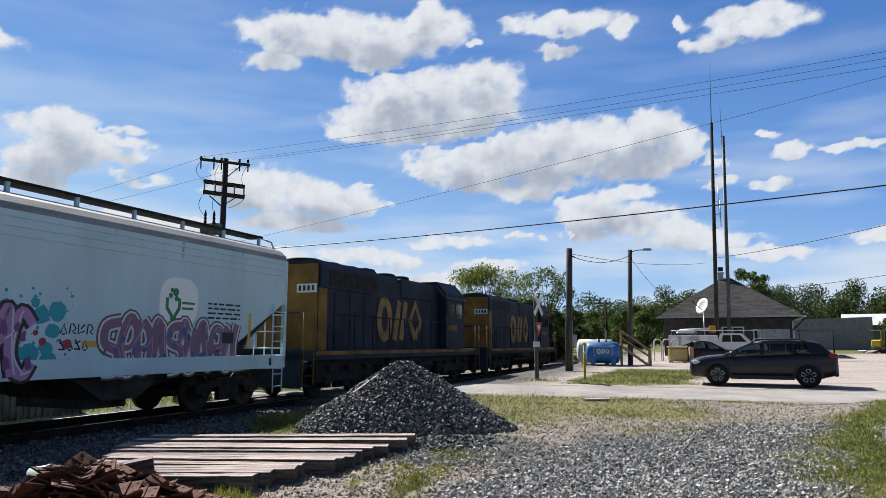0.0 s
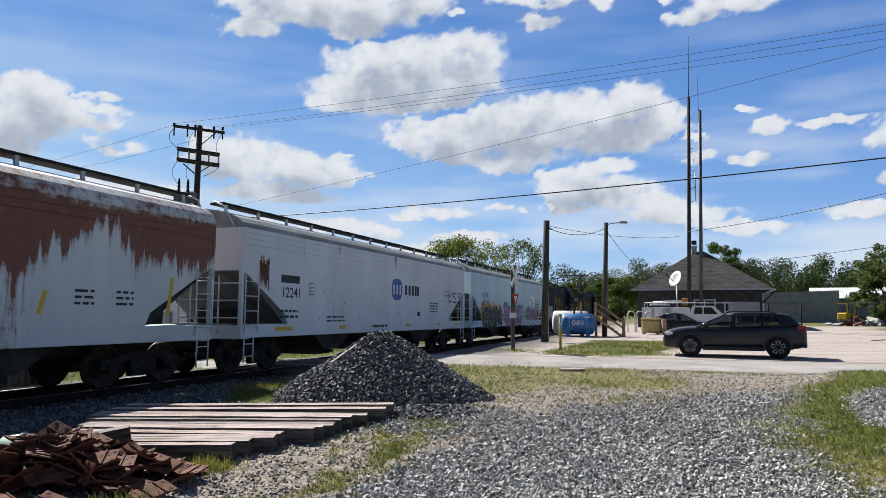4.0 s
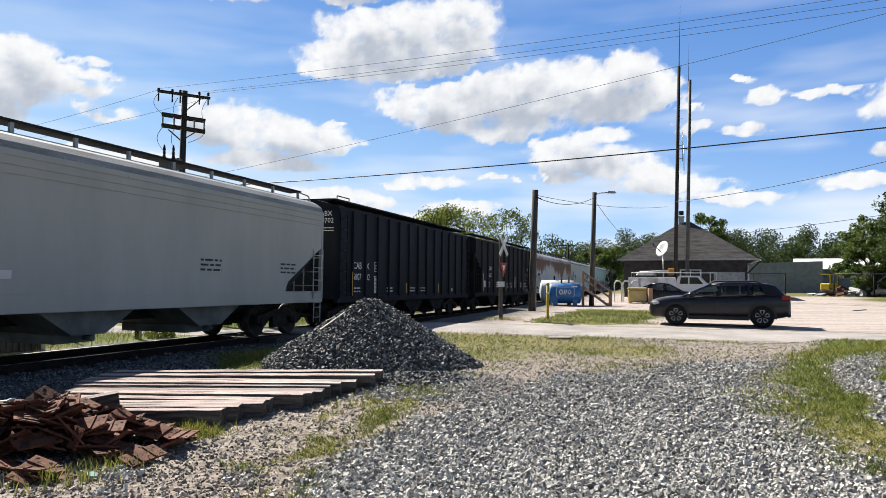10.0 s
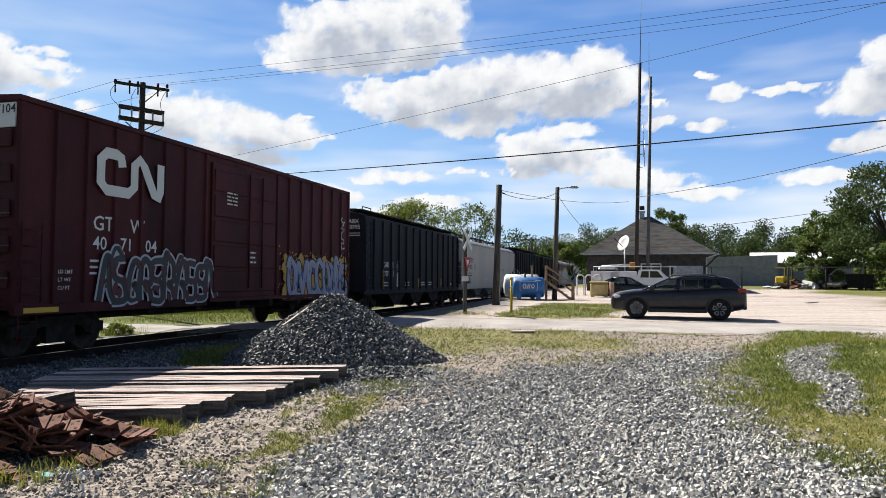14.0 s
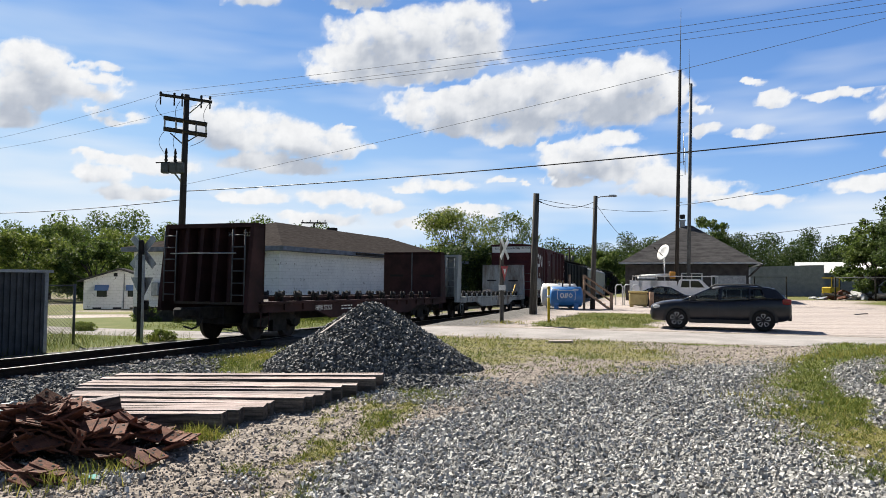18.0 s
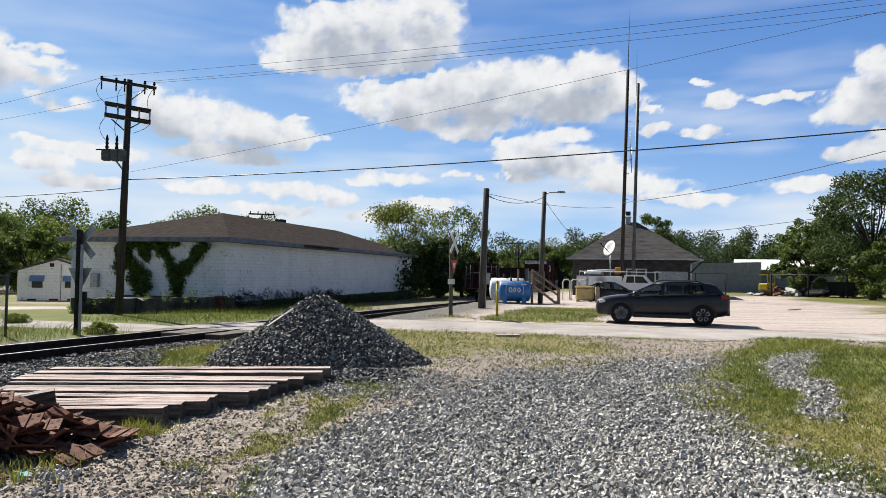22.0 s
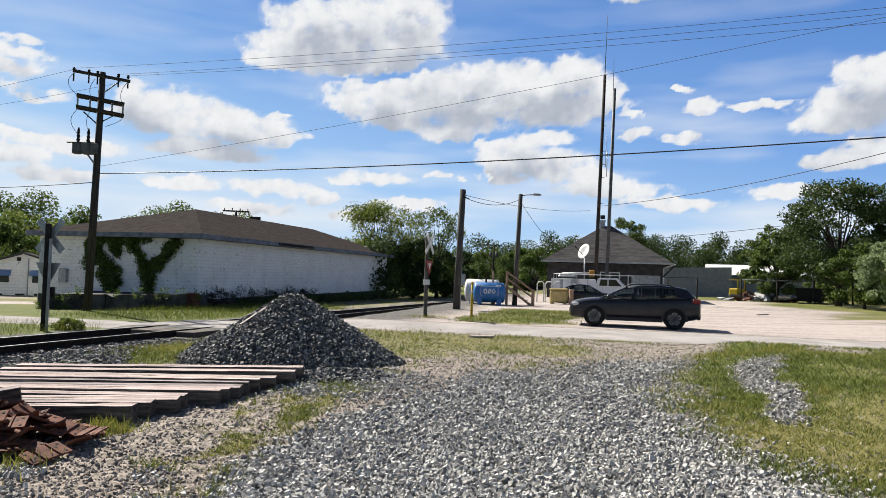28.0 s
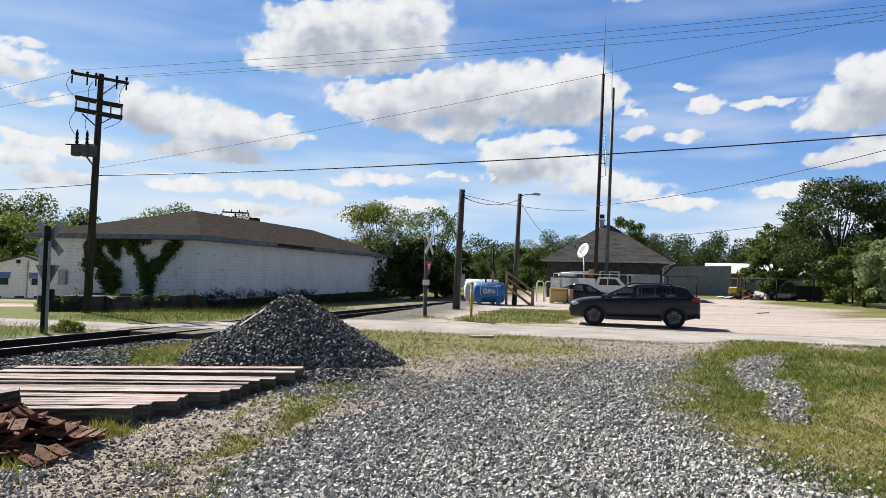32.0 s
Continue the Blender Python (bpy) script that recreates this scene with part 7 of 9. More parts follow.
CAR_TURN = math.degrees(math.atan2(0.408, -0.913))
SUV_BODY = ((2.23, 0.60, 0.27, 0.72), (2.16, 0.79, 0.22, 0.80), (1.80, 0.88, 0.21, 0.91), (1.05, 0.90, 0.21, 0.985), (0.3, 0.90, 0.22, 0.955), (-0.6, 0.90, 0.22, 0.99), (-1.4, 0.90, 0.22, 1.06), (-1.9, 0.87, 0.25, 1.08), (-2.12, 0.82, 0.32, 1.02), (-2.22, 0.74, 0.40, 0.86))
SUV_GLASS = ((1.18, 0.78, 0.92, 0.74, 0.96), (0.26, 0.82, 0.93, 0.62, 1.375), (-0.25, 0.83, 0.95, 0.64, 1.435), (-0.9, 0.83, 0.99, 0.63, 1.44), (-1.5, 0.82, 1.03, 0.60, 1.395), (-1.72, 0.81, 1.04, 0.58, 1.35), (-2.08, 0.78, 1.0, 0.66, 1.03))
SUV_PILLARS = (((1.10, 0.80, 0.95), (0.22, 0.66, 1.36), 0.045), ((-0.02, 0.845, 0.95), (-0.10, 0.675, 1.42), 0.045), ((-0.93, 0.845, 1.0), (-0.95, 0.665, 1.42), 0.03), ((-1.62, 0.835, 1.05), (-1.42, 0.645, 1.38), 0.2), ((-1.9, 0.81, 1.04), (-1.66, 0.62, 1.34), 0.1))
build_car("car", pose(10.18, 22.74, 0.035, 0, 0, CAR_TURN), V["charcoal"], "charcoal crossover car with roof rails, parked on the gravel", SUV_BODY, SUV_GLASS, 0.28, -1.75, 0.335, 2.665, 0.9, SUV_PILLARS, True)
SEDAN_BODY = ((2.35, 0.50, 0.30, 0.55), (2.22, 0.76, 0.22, 0.68), (1.8, 0.87, 0.20, 0.80), (1.0, 0.90, 0.20, 0.90), (0.2, 0.90, 0.20, 0.92), (-0.8, 0.90, 0.20, 0.95), (-1.6, 0.88, 0.20, 0.98), (-2.1, 0.85, 0.24, 0.97), (-2.35, 0.74, 0.36, 0.82))
SEDAN_GLASS = ((1.15, 0.76, 0.85, 0.72, 0.91), (0.3, 0.80, 0.88, 0.60, 1.36), (-0.3, 0.80, 0.9, 0.60, 1.43), (-0.9, 0.80, 0.92, 0.58, 1.39), (-1.9, 0.76, 0.93, 0.68, 0.98))
SEDAN_PILLARS = (((1.1, 0.78, 0.9), (0.3, 0.64, 1.33), 0.05), ((0.0, 0.81, 0.9), (-0.1, 0.635, 1.40), 0.04), ((-1.1, 0.80, 0.93), (-0.9, 0.62, 1.36), 0.1))
build_car("car", pose(15.85, 43.0, -0.03, 0, 0, CAR_TURN + 180) @ Matrix.Scale(0.9, 4), V["black_car"], "black saloon car parked before a white work truck", SEDAN_BODY, SEDAN_GLASS, 0.35, -0.95, 0.33, 2.75, 0.9, SEDAN_PILLARS, False, False)


def build_truck():
    t = thing("work_truck", pose(18.95, 49.75, 0.0, 0, 0, CAR_TURN + 180), "white utility work truck with tool bins and a ladder rack", "truck")
    W = V["truck_white"]
    part("chassis", boxes((-3.0, 3.2, -0.45, 0.45, 0.45, 0.7)), M["steel_dark"], t)
    bm = bmesh.new()
    prism(bm, ((0.2, 0.55), (0.2, 1.1), (0.42, 1.74), (1.85, 1.74), (2.4, 1.15), (3.35, 1.02), (3.45, 0.55)), "y", -0.98, 0.98)
    bmesh.ops.bevel(bm, geom=bm.edges[:], offset=0.05, segments=2, affect="EDGES")
    cab = part("cab", bm, W, t)
    for y in (-1.0, 0.98):
        for pts in (((0.5, 1.15), (0.6, 1.62), (1.1, 1.62), (1.1, 1.15)), ((1.18, 1.15), (1.18, 1.62), (1.72, 1.62), (2.12, 1.15))):
            bm = bmesh.new()
            prism(bm, pts, "y", y, y + 0.02)
            part("side_window", bm, V["window"], cab)
        part("service_body", boxes((-3.1, 0.15, -1.0, 1.0, 0.6, 1.62, 0.03)), W, t, "white service body with tool bins")
    for x in (-3.0, -2.2, -1.0, -0.35):
        part("bin_door", boxes((x, x + 0.6, -1.03, -1.0, 0.8, 1.6, 0.01)), W, t)
    bm = bmesh.new()
    for y in (-0.95, 0.95):
        chain(bm, [(-2.9, y, 1.62), (-2.9, y, 1.95), (3.0, y, 1.95), (3.0, y, 1.05)], 0.03)
    for x in (-2.9, -1.0, 1.0, 3.0):
        rod(bm, (x, -0.95, 1.95), (x, 0.95, 1.95), 0.03)
    part("ladder_rack", bm, M["trim_white"], t)
    part("crane_boom", rods(((-2.4, 0.2, 1.98), (-0.3, 0.0, 2.08), 0.08)), W, t)
    part("crane_head", boxes((-0.32, 0.10, -0.2, 0.2, 1.75, 2.3, 0.05)), plain("orange crane paint", (0.45, 0.2, 0.02), 0.5), t, "orange crane head")
    part("stored_gear", boxes((-2.6, -1.2, -0.7, 0.5, 1.62, 1.9, 0.1)), M["galv"], t)
    for x in (-2.0, 2.5):
        for side in (-1, 1):
            car_wheel(t, x, side * 0.85, 0.4, 0.25, side)


build_truck()


# ---- yard things beyond the road ----
def build_tanks():
    blue = surface("blue tank paint", (0.025, 0.14, 0.38), (0.04, 0.18, 0.45), 2, 0.4)
    turn = -12
    for nm, p, mat, r, ln, lab in (("fuel_tank", (8.15, 37.5, -0.02), blue, 0.56, 1.65, "blue steel fuel tank on saddles with white lettering panel"), ("fuel_tank", (8.0, 38.7, -0.02), M["trim_white"], 0.64, 1.9, "white steel fuel tank behind the blue one")):
        t = thing(nm, pose(*p, 0, 0, turn), lab, "tank", "fuel tanks")
        bm = bmesh.new()
        h = ln / 2
        lathe(bm, ((0.05, -h - 0.10), (r * 0.6, -h - 0.07), (r * 0.92, -h), (r, -h + 0.06), (r, h - 0.06), (r * 0.92, h), (r * 0.6, h + 0.07), (0.05, h + 0.10)), 28, "x", 0, (0, 0, r + 0.16))
        part("shell", bm, mat, t, smooth=True)
        for x in (-h * 0.65, h * 0.65):
            part("saddle", boxes((x - 0.12, x + 0.12, -r * 0.8, r * 0.8, 0, 0.4)), mat, t)
        part("filler_pipe", rods(((-0.2, 0, 2 * r + 0.1), (-0.2, 0, 2 * r + 0.4), 0.05)), M["steel_dark"], t)
        if mat is blue:
            yy = -r - 0.015
            for x0 in (-0.33, -0.1, 0.13):
                bm = bmesh.new()
                if x0 < -0.3:
                    ribbon(bm, [(x0 + 0.1 + 0.08 * math.sin(a), 0.8 + 0.12 * math.cos(a)) for a in [k * math.tau / 12 for k in range(13)]], 0.06, yy)
                elif x0 < 0:
                    [ribbon(bm, [(x0 + dx, 0.67), (x0 + dx + 0.07, 0.93)], 0.06, yy) for dx in (0.02, 0.11)]
                else:
                    ribbon(bm, [(x0 + 0.1, 0.68), (x0 + 0.2, 0.8), (x0 + 0.1, 0.92), (x0 + 0.01, 0.8), (x0 + 0.1, 0.68)], 0.055, yy)
                part("emblem_shape", bm, T["mark_white"], t)
            bm = bmesh.new()
            ribbon(bm, [(-0.42, 0.55), (-0.48, 0.6), (-0.48, 1.02), (-0.42, 1.07), (0.42, 1.07), (0.48, 1.02), (0.48, 0.6), (0.42, 0.55)], 0.025, yy + 0.0)
            part("emblem_border", bm, T["mark_white"], t)
            for x in (-0.7, 0.35):
                bm = bmesh.new()
                box(bm, x, x + 0.3, -r * 0.86, -r * 0.80, 1.08, 1.14)
                part("label_plate", bm, T["mark_white"], t)
    s = thing("wooden_steps", pose(10.0, 37.8, 0.0, 0, 0, 168) @ Matrix.Diagonal((1, 1, 0.84, 1)), "tan wooden steps with handrails beside the fuel tanks", "steps")
    tan = surface("tan painted timber", (0.26, 0.17, 0.115), (0.42, 0.30, 0.215), 4, 0.8, 0, 0.2)
    for y in (-0.6, 0.6):
        bm = bmesh.new()
        prism(bm, ((-0.75, 0.0), (-0.55, 0.0), (0.75, 1.15), (0.75, 1.35)), "y", y - 0.03, y + 0.03)
        part("stringer", bm, tan, s)
        for dz in (0.55, 1.0):
            part("handrail", rods(((-0.75, y, dz), (0.75, y, 1.25 + dz), 0.05, 4)), tan, s)
        part("newel_post", boxes((-0.8, -0.7, y - 0.05, y + 0.05, 0, 1.1)), tan, s)
        part("newel_post", boxes((0.7, 0.8, y - 0.05, y + 0.05, 0, 2.3)), tan, s)
    for k in range(6):
        part("tread", boxes((-0.65 + k * 0.23, -0.38 + k * 0.23, -0.6, 0.6, 0.16 + k * 0.19, 0.2 + k * 0.19)), tan, s)
    part("platform", boxes((0.75, 1.6, -0.65, 0.65, 1.28, 1.34)), tan, s)
    part("platform_post", boxes((1.5, 1.6, -0.6, -0.5, 0, 2.3), (1.5, 1.6, 0.5, 0.6, 0, 2.3)), tan, s)
    yel = surface("yellow painted steel", (0.42, 0.29, 0.02), (0.55, 0.39, 0.04), 4, 0.6)
    b = thing("bollard", pose(4.89, 25.9, -0.05), "slim yellow steel marker post at the road edge", "bollard")
    part("post", rods(((0, 0, -0.2), (0, 0, 1.36), 0.05, 12)), yel, b)
    part("cap", rods(((0, 0, 1.36), (0, 0, 1.44), 0.065, 12, 0.04)), yel, b)
    part("band", rods(((0, 0, 1.0), (0, 0, 1.1), 0.053, 12)), M["trim_white"], b)
    pb = surface("faded yellow plastic", (0.42, 0.33, 0.14), (0.52, 0.42, 0.19), 3, 0.6)
    d = thing("storage_bin", pose(13.5, 41.4, 0.0, 0, 0, -20), "faded yellow plastic storage bin", "bin")
    part("box", boxes((-0.55, 0.55, -0.4, 0.4, 0.1, 0.85, 0.08)), pb, d)
    part("lid", boxes((-0.58, 0.58, -0.43, 0.43, 0.86, 0.98, 0.04)), pb, d)
    for x in (-0.4, 0.4):
        part("foot", boxes((x - 0.1, x + 0.1, -0.35, 0.35, 0, 0.11)), pb, d)
    g = thing("bollard", pose(14.0, 40.5, 0.0), "short tan wooden guard post", "bollard")
    part("post", boxes((-0.12, 0.12, -0.12, 0.12, -0.2, 0.95, 0.02)), tan, g)
    r = thing("pipe_rack", pose(13.0, 44.5, 0.0, 0, 0, -20), "white bent-pipe guard rail by the depot", "guard rail")
    for k in range(3):
        bm = bmesh.new()
        x = k * 0.55
        chain(bm, [(x, 0, 0), (x, 0, 1.2), (x + 0.1, 0, 1.35), (x + 0.35, 0, 1.35), (x + 0.45, 0, 1.2), (x + 0.45, 0, 0)], 0.04)
        part("hoop", bm, M["trim_white"], r)
    w = thing("dumpster", pose(43.2, 58.0, 0.0, 0, 0, -35), "black steel dumpster by the yard fence", "dumpster")
    bm = bmesh.new()
    prism(bm, ((-0.95, 0.15), (-1.1, 1.3), (1.1, 1.3), (0.95, 0.15)), "y", -0.8, 0.8)
    part("body", bm, M["black"], w)
    part("lid", boxes((-1.12, 1.12, -0.85, 0.85, 1.3, 1.4, 0.03)), M["black"], w)
    for x in (-1.15, 1.05):
        part("fork_pocket", boxes((x, x + 0.1, -0.7, 0.7, 0.65, 0.85)), M["steel_dark"], w)
    rnd = random.Random(8)
    h = thing("rubble_heap", pose(39.5, 60.2, 0.0), "heap of broken boards and concrete rubble by the fence", "rubble")
    for k in range(46):
        bm = bmesh.new()
        a, b_, c = rnd.uniform(0.15, 0.9), rnd.uniform(0.1, 0.45), rnd.uniform(0.04, 0.2)
        box(bm, -a, a, -b_, b_, -c, c, 0.02)
        o = part("rubble_piece", bm, rnd.choice((M["galv"], M["old_tie"], M["dock"], M["plate"], M["trim_white"])), h)
        o.matrix_basis = pose(rnd.gauss(0, 1.9), rnd.gauss(0, 0.7), abs(rnd.gauss(0.15, 0.2)), rnd.uniform(-30, 30), rnd.uniform(-25, 25), rnd.uniform(0, 180))
    f = thing("forklift", pose(41.5, 67.0, 0.0, 0, 0, 30), "small yellow forklift in the far yard", "forklift")
    part("body", boxes((-0.8, 0.9, -0.5, 0.5, 0.35, 1.1, 0.1)), yel, f)
    part("mast", boxes((0.9, 1.05, -0.45, -0.35, 0.1, 2.2), (0.9, 1.05, 0.35, 0.45, 0.1, 2.2)), M["steel_dark"], f)
    part("canopy", boxes((-0.7, 0.8, -0.5, 0.5, 1.95, 2.05), (-0.7, -0.62, -0.5, -0.42, 1.1, 1.95), (0.7, 0.78, -0.5, -0.42, 1.1, 1.95)), yel, f)
    for x in (-0.5, 0.6):
        part("tyre", rods(((x, -0.55, 0.3), (x, 0.55, 0.3), 0.3, 16)), M["black"], f)


build_tanks()


# ---- ballast heap, old ties, tie plates ----
STONE_DARK = island_stones("dark grey ballast", ((0.0, (0.035, 0.036, 0.036)), (0.4, (0.075, 0.077, 0.076)), (0.8, (0.15, 0.152, 0.148)), (1.0, (0.30, 0.30, 0.29))), 0.7)
STONE_PATH = island_stones("grey path ballast", ((0.0, (0.13, 0.127, 0.119)), (0.35, (0.30, 0.293, 0.275)), (0.75, (0.48, 0.469, 0.441)), (1.0, (0.59, 0.578, 0.543))), 0.85)
STONE_DIRT = island_stones("pale dusty stones", ((0.0, (0.09, 0.077, 0.066)), (0.5, (0.27, 0.237, 0.204)), (1.0, (0.52, 0.46, 0.40))))
CUBE = np.array([(x, y, z) for z in (-1, 1) for y in (-1, 1) for x in (-1, 1)], float)
CUBE_F = np.array([(0, 2, 3, 1), (4, 5, 7, 6), (0, 1, 5, 4), (2, 6, 7, 3), (0, 4, 6, 2), (1, 3, 7, 5)])


def stones(name, places, sizes, material, label, category, seed, parent=None):
    """Many small broken stones in one mesh: bent boxes, each turned its own way."""
    rg = np.random.RandomState(seed)
    n = len(places)
    v = CUBE[None] * (1 - 0.60 * rg.rand(n, 8, 3) ** 1.4)
    v = v * (np.asarray(sizes)[:, None, None] * (0.50 + 0.85 * rg.rand(n, 1, 3)) * np.array((1.15, 1.0, 0.7)))
    q = rg.randn(n, 4)
    q /= np.linalg.norm(q, axis=1)[:, None]
    w, x, y, z = q.T
    rot = np.stack([1 - 2 * (y * y + z * z), 2 * (x * y - z * w), 2 * (x * z + y * w), 2 * (x * y + z * w), 1 - 2 * (x * x + z * z), 2 * (y * z - x * w), 2 * (x * z - y * w), 2 * (y * z + x * w), 1 - 2 * (x * x + y * y)], -1).reshape(n, 3, 3)
    v = np.einsum("nij,nkj->nki", rot, v) + np.asarray(places)[:, None, :]
    f = (CUBE_F[None] + 8 * np.arange(n)[:, None, None]).reshape(-1, 4)
    me = bpy.data.meshes.new(name)
    nv, nf = n * 8, len(f)
    me.vertices.add(nv)
    me.vertices.foreach_set("co", v.reshape(-1).astype(np.float32))
    me.loops.add(nf * 4)
    me.loops.foreach_set("vertex_index", f.reshape(-1).astype(np.int32))
    me.polygons.add(nf)
    me.polygons.foreach_set("loop_start", np.arange(0, nf * 4, 4, dtype=np.int32))
    me.update(calc_edges=True)
    me.shade_flat()
    me.materials.append(material)
    ob = new(name, me)
    ob.parent = parent
    return tagged(ob, label, category, kind="stuff")


HEAP = Vector((-1.12, 12.45, 0.0))


def heap_z(x, y):
    dx, dy = x - HEAP.x, y - HEAP.y
    a = math.atan2(dy, dx)
    r = math.hypot(dx, dy * 1.05)
    edge = 1.9 + 0.14 * math.sin(2 * a + 0.6) + 0.10 * math.sin(5 * a + 1.0)
    top = 1.25 - 0.62 * r + 0.05 * noise.noise(Vector((x * 2.2, y * 2.2, 0)))
    shoulder = 0.50 - 0.50 * math.hypot(x - HEAP.x - 1.05, y - HEAP.y + 0.25)
    top = min(top, 1.17 - 0.12 * r)
    return max(top, shoulder, 0.10 - 0.16 * math.hypot((x - HEAP.x - 0.9) * 0.8, y - HEAP.y + 2.1)) if r < edge * 1.6 else -1


def build_heap():
    heap = thing("ballast_heap", Matrix.Identity(4), "cone-shaped heap of dark crushed ballast stone", "gravel heap")
    bm = bmesh.new()
    n, rows = 48, []
    for i in range(17):
        r = 3.0 * i / 16
        row = []
        for k in range(n):
            a = k * math.tau / n
            x, y = HEAP.x + r * math.cos(a), HEAP.y + r * math.sin(a)
            row.append(bm.verts.new((x, y, max(heap_z(x, y) - 0.03, ground_z(x, y) - 0.05))))
        rows.append(row)
    for p, q in zip(rows[1:], rows[2:]):
        for k in range(n):
            bm.faces.new((p[k], p[(k + 1) % n], q[(k + 1) % n], q[k]))
    c = bm.verts.new((HEAP.x, HEAP.y, heap_z(HEAP.x, HEAP.y) - 0.03))
    for k in range(n):
        bm.faces.new((c, rows[1][k], rows[1][(k + 1) % n]))
    bmesh.ops.recalc_face_normals(bm, faces=bm.faces[:])
    part("core", bm, STONE_DARK, heap)
    rg = np.random.RandomState(3)
    places, sizes = [], []
    while len(places) < 27000:
        x, y = HEAP.x + rg.uniform(-3.0, 3.0), HEAP.y + rg.uniform(-3.2, 2.6)
        z = heap_z(x, y)
        if z > ground_z(x, y) - 0.02:
            places.append((x, y, z + rg.uniform(-0.03, 0.03)))
            sizes.append(rg.uniform(0.013, 0.034))
    stones("loose_ballast", places, sizes, STONE_DARK, "loose dark ballast stones", "", 4, heap)
    st = thing("wood_stake", pose(-1.78, 12.05, heap_z(-1.78, 12.05) + 0.05, 0, -30, 38), "pale split board lying on the ballast heap", "board")
    part("board", boxes((-0.30, 0.30, -0.026, 0.026, -0.008, 0.008, 0.002)), M["old_tie"], st)


build_heap()

def tie_top_material():
    """Weathered timber for tie tops: pale pinkish grey, split along the grain, each tie a shade of its own."""
    m, nt, links, bsdf = nodes_of("pale split tie wood")
    broad = noise_tex(nt, links, 1.0, 5.0, 0.6, stretch=(0.9, 7.0, 3.0))
    grain = noise_tex(nt, links, 1.0, 6.0, 0.7, stretch=(2.2, 42.0, 12.0))
    split = noise_tex(nt, links, 1.0, 4.0, 0.55, stretch=(0.8, 26.0, 8.0))
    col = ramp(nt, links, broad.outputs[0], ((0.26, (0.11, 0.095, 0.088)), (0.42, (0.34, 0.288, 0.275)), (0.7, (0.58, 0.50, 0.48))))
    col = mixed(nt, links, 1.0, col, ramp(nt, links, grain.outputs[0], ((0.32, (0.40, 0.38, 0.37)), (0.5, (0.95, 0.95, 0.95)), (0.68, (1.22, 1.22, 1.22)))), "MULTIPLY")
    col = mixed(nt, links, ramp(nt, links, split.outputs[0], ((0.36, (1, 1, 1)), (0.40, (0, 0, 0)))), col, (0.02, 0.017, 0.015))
    oi = nt.new("ShaderNodeObjectInfo")
    col = mixed(nt, links, 1.0, col, ramp(nt, links, oi.outputs["Random"], ((0.0, (0.55, 0.55, 0.57)), (0.5, (0.95, 0.92, 0.90)), (1.0, (1.18, 1.1, 1.06)))), "MULTIPLY")
    links.new(col, bsdf.inputs["Base Color"])
    bsdf.inputs["Roughness"].default_value, bsdf.inputs["Specular IOR Level"].default_value = 0.9, 0.15
    bumped(nt, links, bsdf, grain.outputs[0], 0.7, 0.015)
    return m


TIE_TOP = tie_top_material()
TIE_SIDE = surface("dark tie side", (0.04, 0.034, 0.03), (0.19, 0.16, 0.138), 2.5, 0.9, 0, 0.7, 40, (0.7, 6, 9), (0.02, 0.017, 0.015), 0.3)


def tie_timber(ln, half, top, seed):
    """One old tie: edges worn and chipped unevenly along its length."""
    bm = bmesh.new()
    n = max(6, int(ln / 0.07))
    rings = []
    for i in range(n + 1):
        x = -ln / 2 + ln * i / n
        def w(q, f=3.0):
            return noise.noise(Vector((x * f, seed * 3.7, q)))
        chip = max(0.0, noise.noise(Vector((x * 2.3, seed * 1.9, 7.0))) - 0.15) * 0.06
        dent = max(0.0, noise.noise(Vector((x * 3.1, seed * 2.3, 11.0))) - 0.2) * 0.05
        ring = [(-half + 0.004 * w(1), -0.05), (half + 0.004 * w(2), -0.05), (half + 0.005 * w(3), top - 0.016 - dent), (half - 0.012 - dent + 0.006 * w(4, 11), top + 0.004 * w(5)),
                (0.02 * w(8), top + 0.003 + 0.004 * w(9)), (-half + 0.012 + chip + 0.006 * w(6, 11), top + 0.004 * w(7)), (-half + 0.005 * w(10), top - 0.016 - chip)]
        rings.append([bm.verts.new((x + 0.006 * noise.noise(Vector((y * 30, z * 30, seed))), y, z)) for y, z in ring])
    k = len(rings[0])
    for a, b in zip(rings, rings[1:]):
        for i in range(k):
            bm.faces.new((a[i], a[(i + 1) % k], b[(i + 1) % k], b[i]))
    bm.faces.new(rings[0][::-1])
    bm.faces.new(rings[-1])
    bmesh.ops.recalc_face_normals(bm, faces=bm.faces[:])
    bm.normal_update()
    # colour by face normal: pale on top, darker on the sides and ends
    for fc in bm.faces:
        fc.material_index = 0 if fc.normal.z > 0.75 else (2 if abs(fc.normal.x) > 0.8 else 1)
    return bm


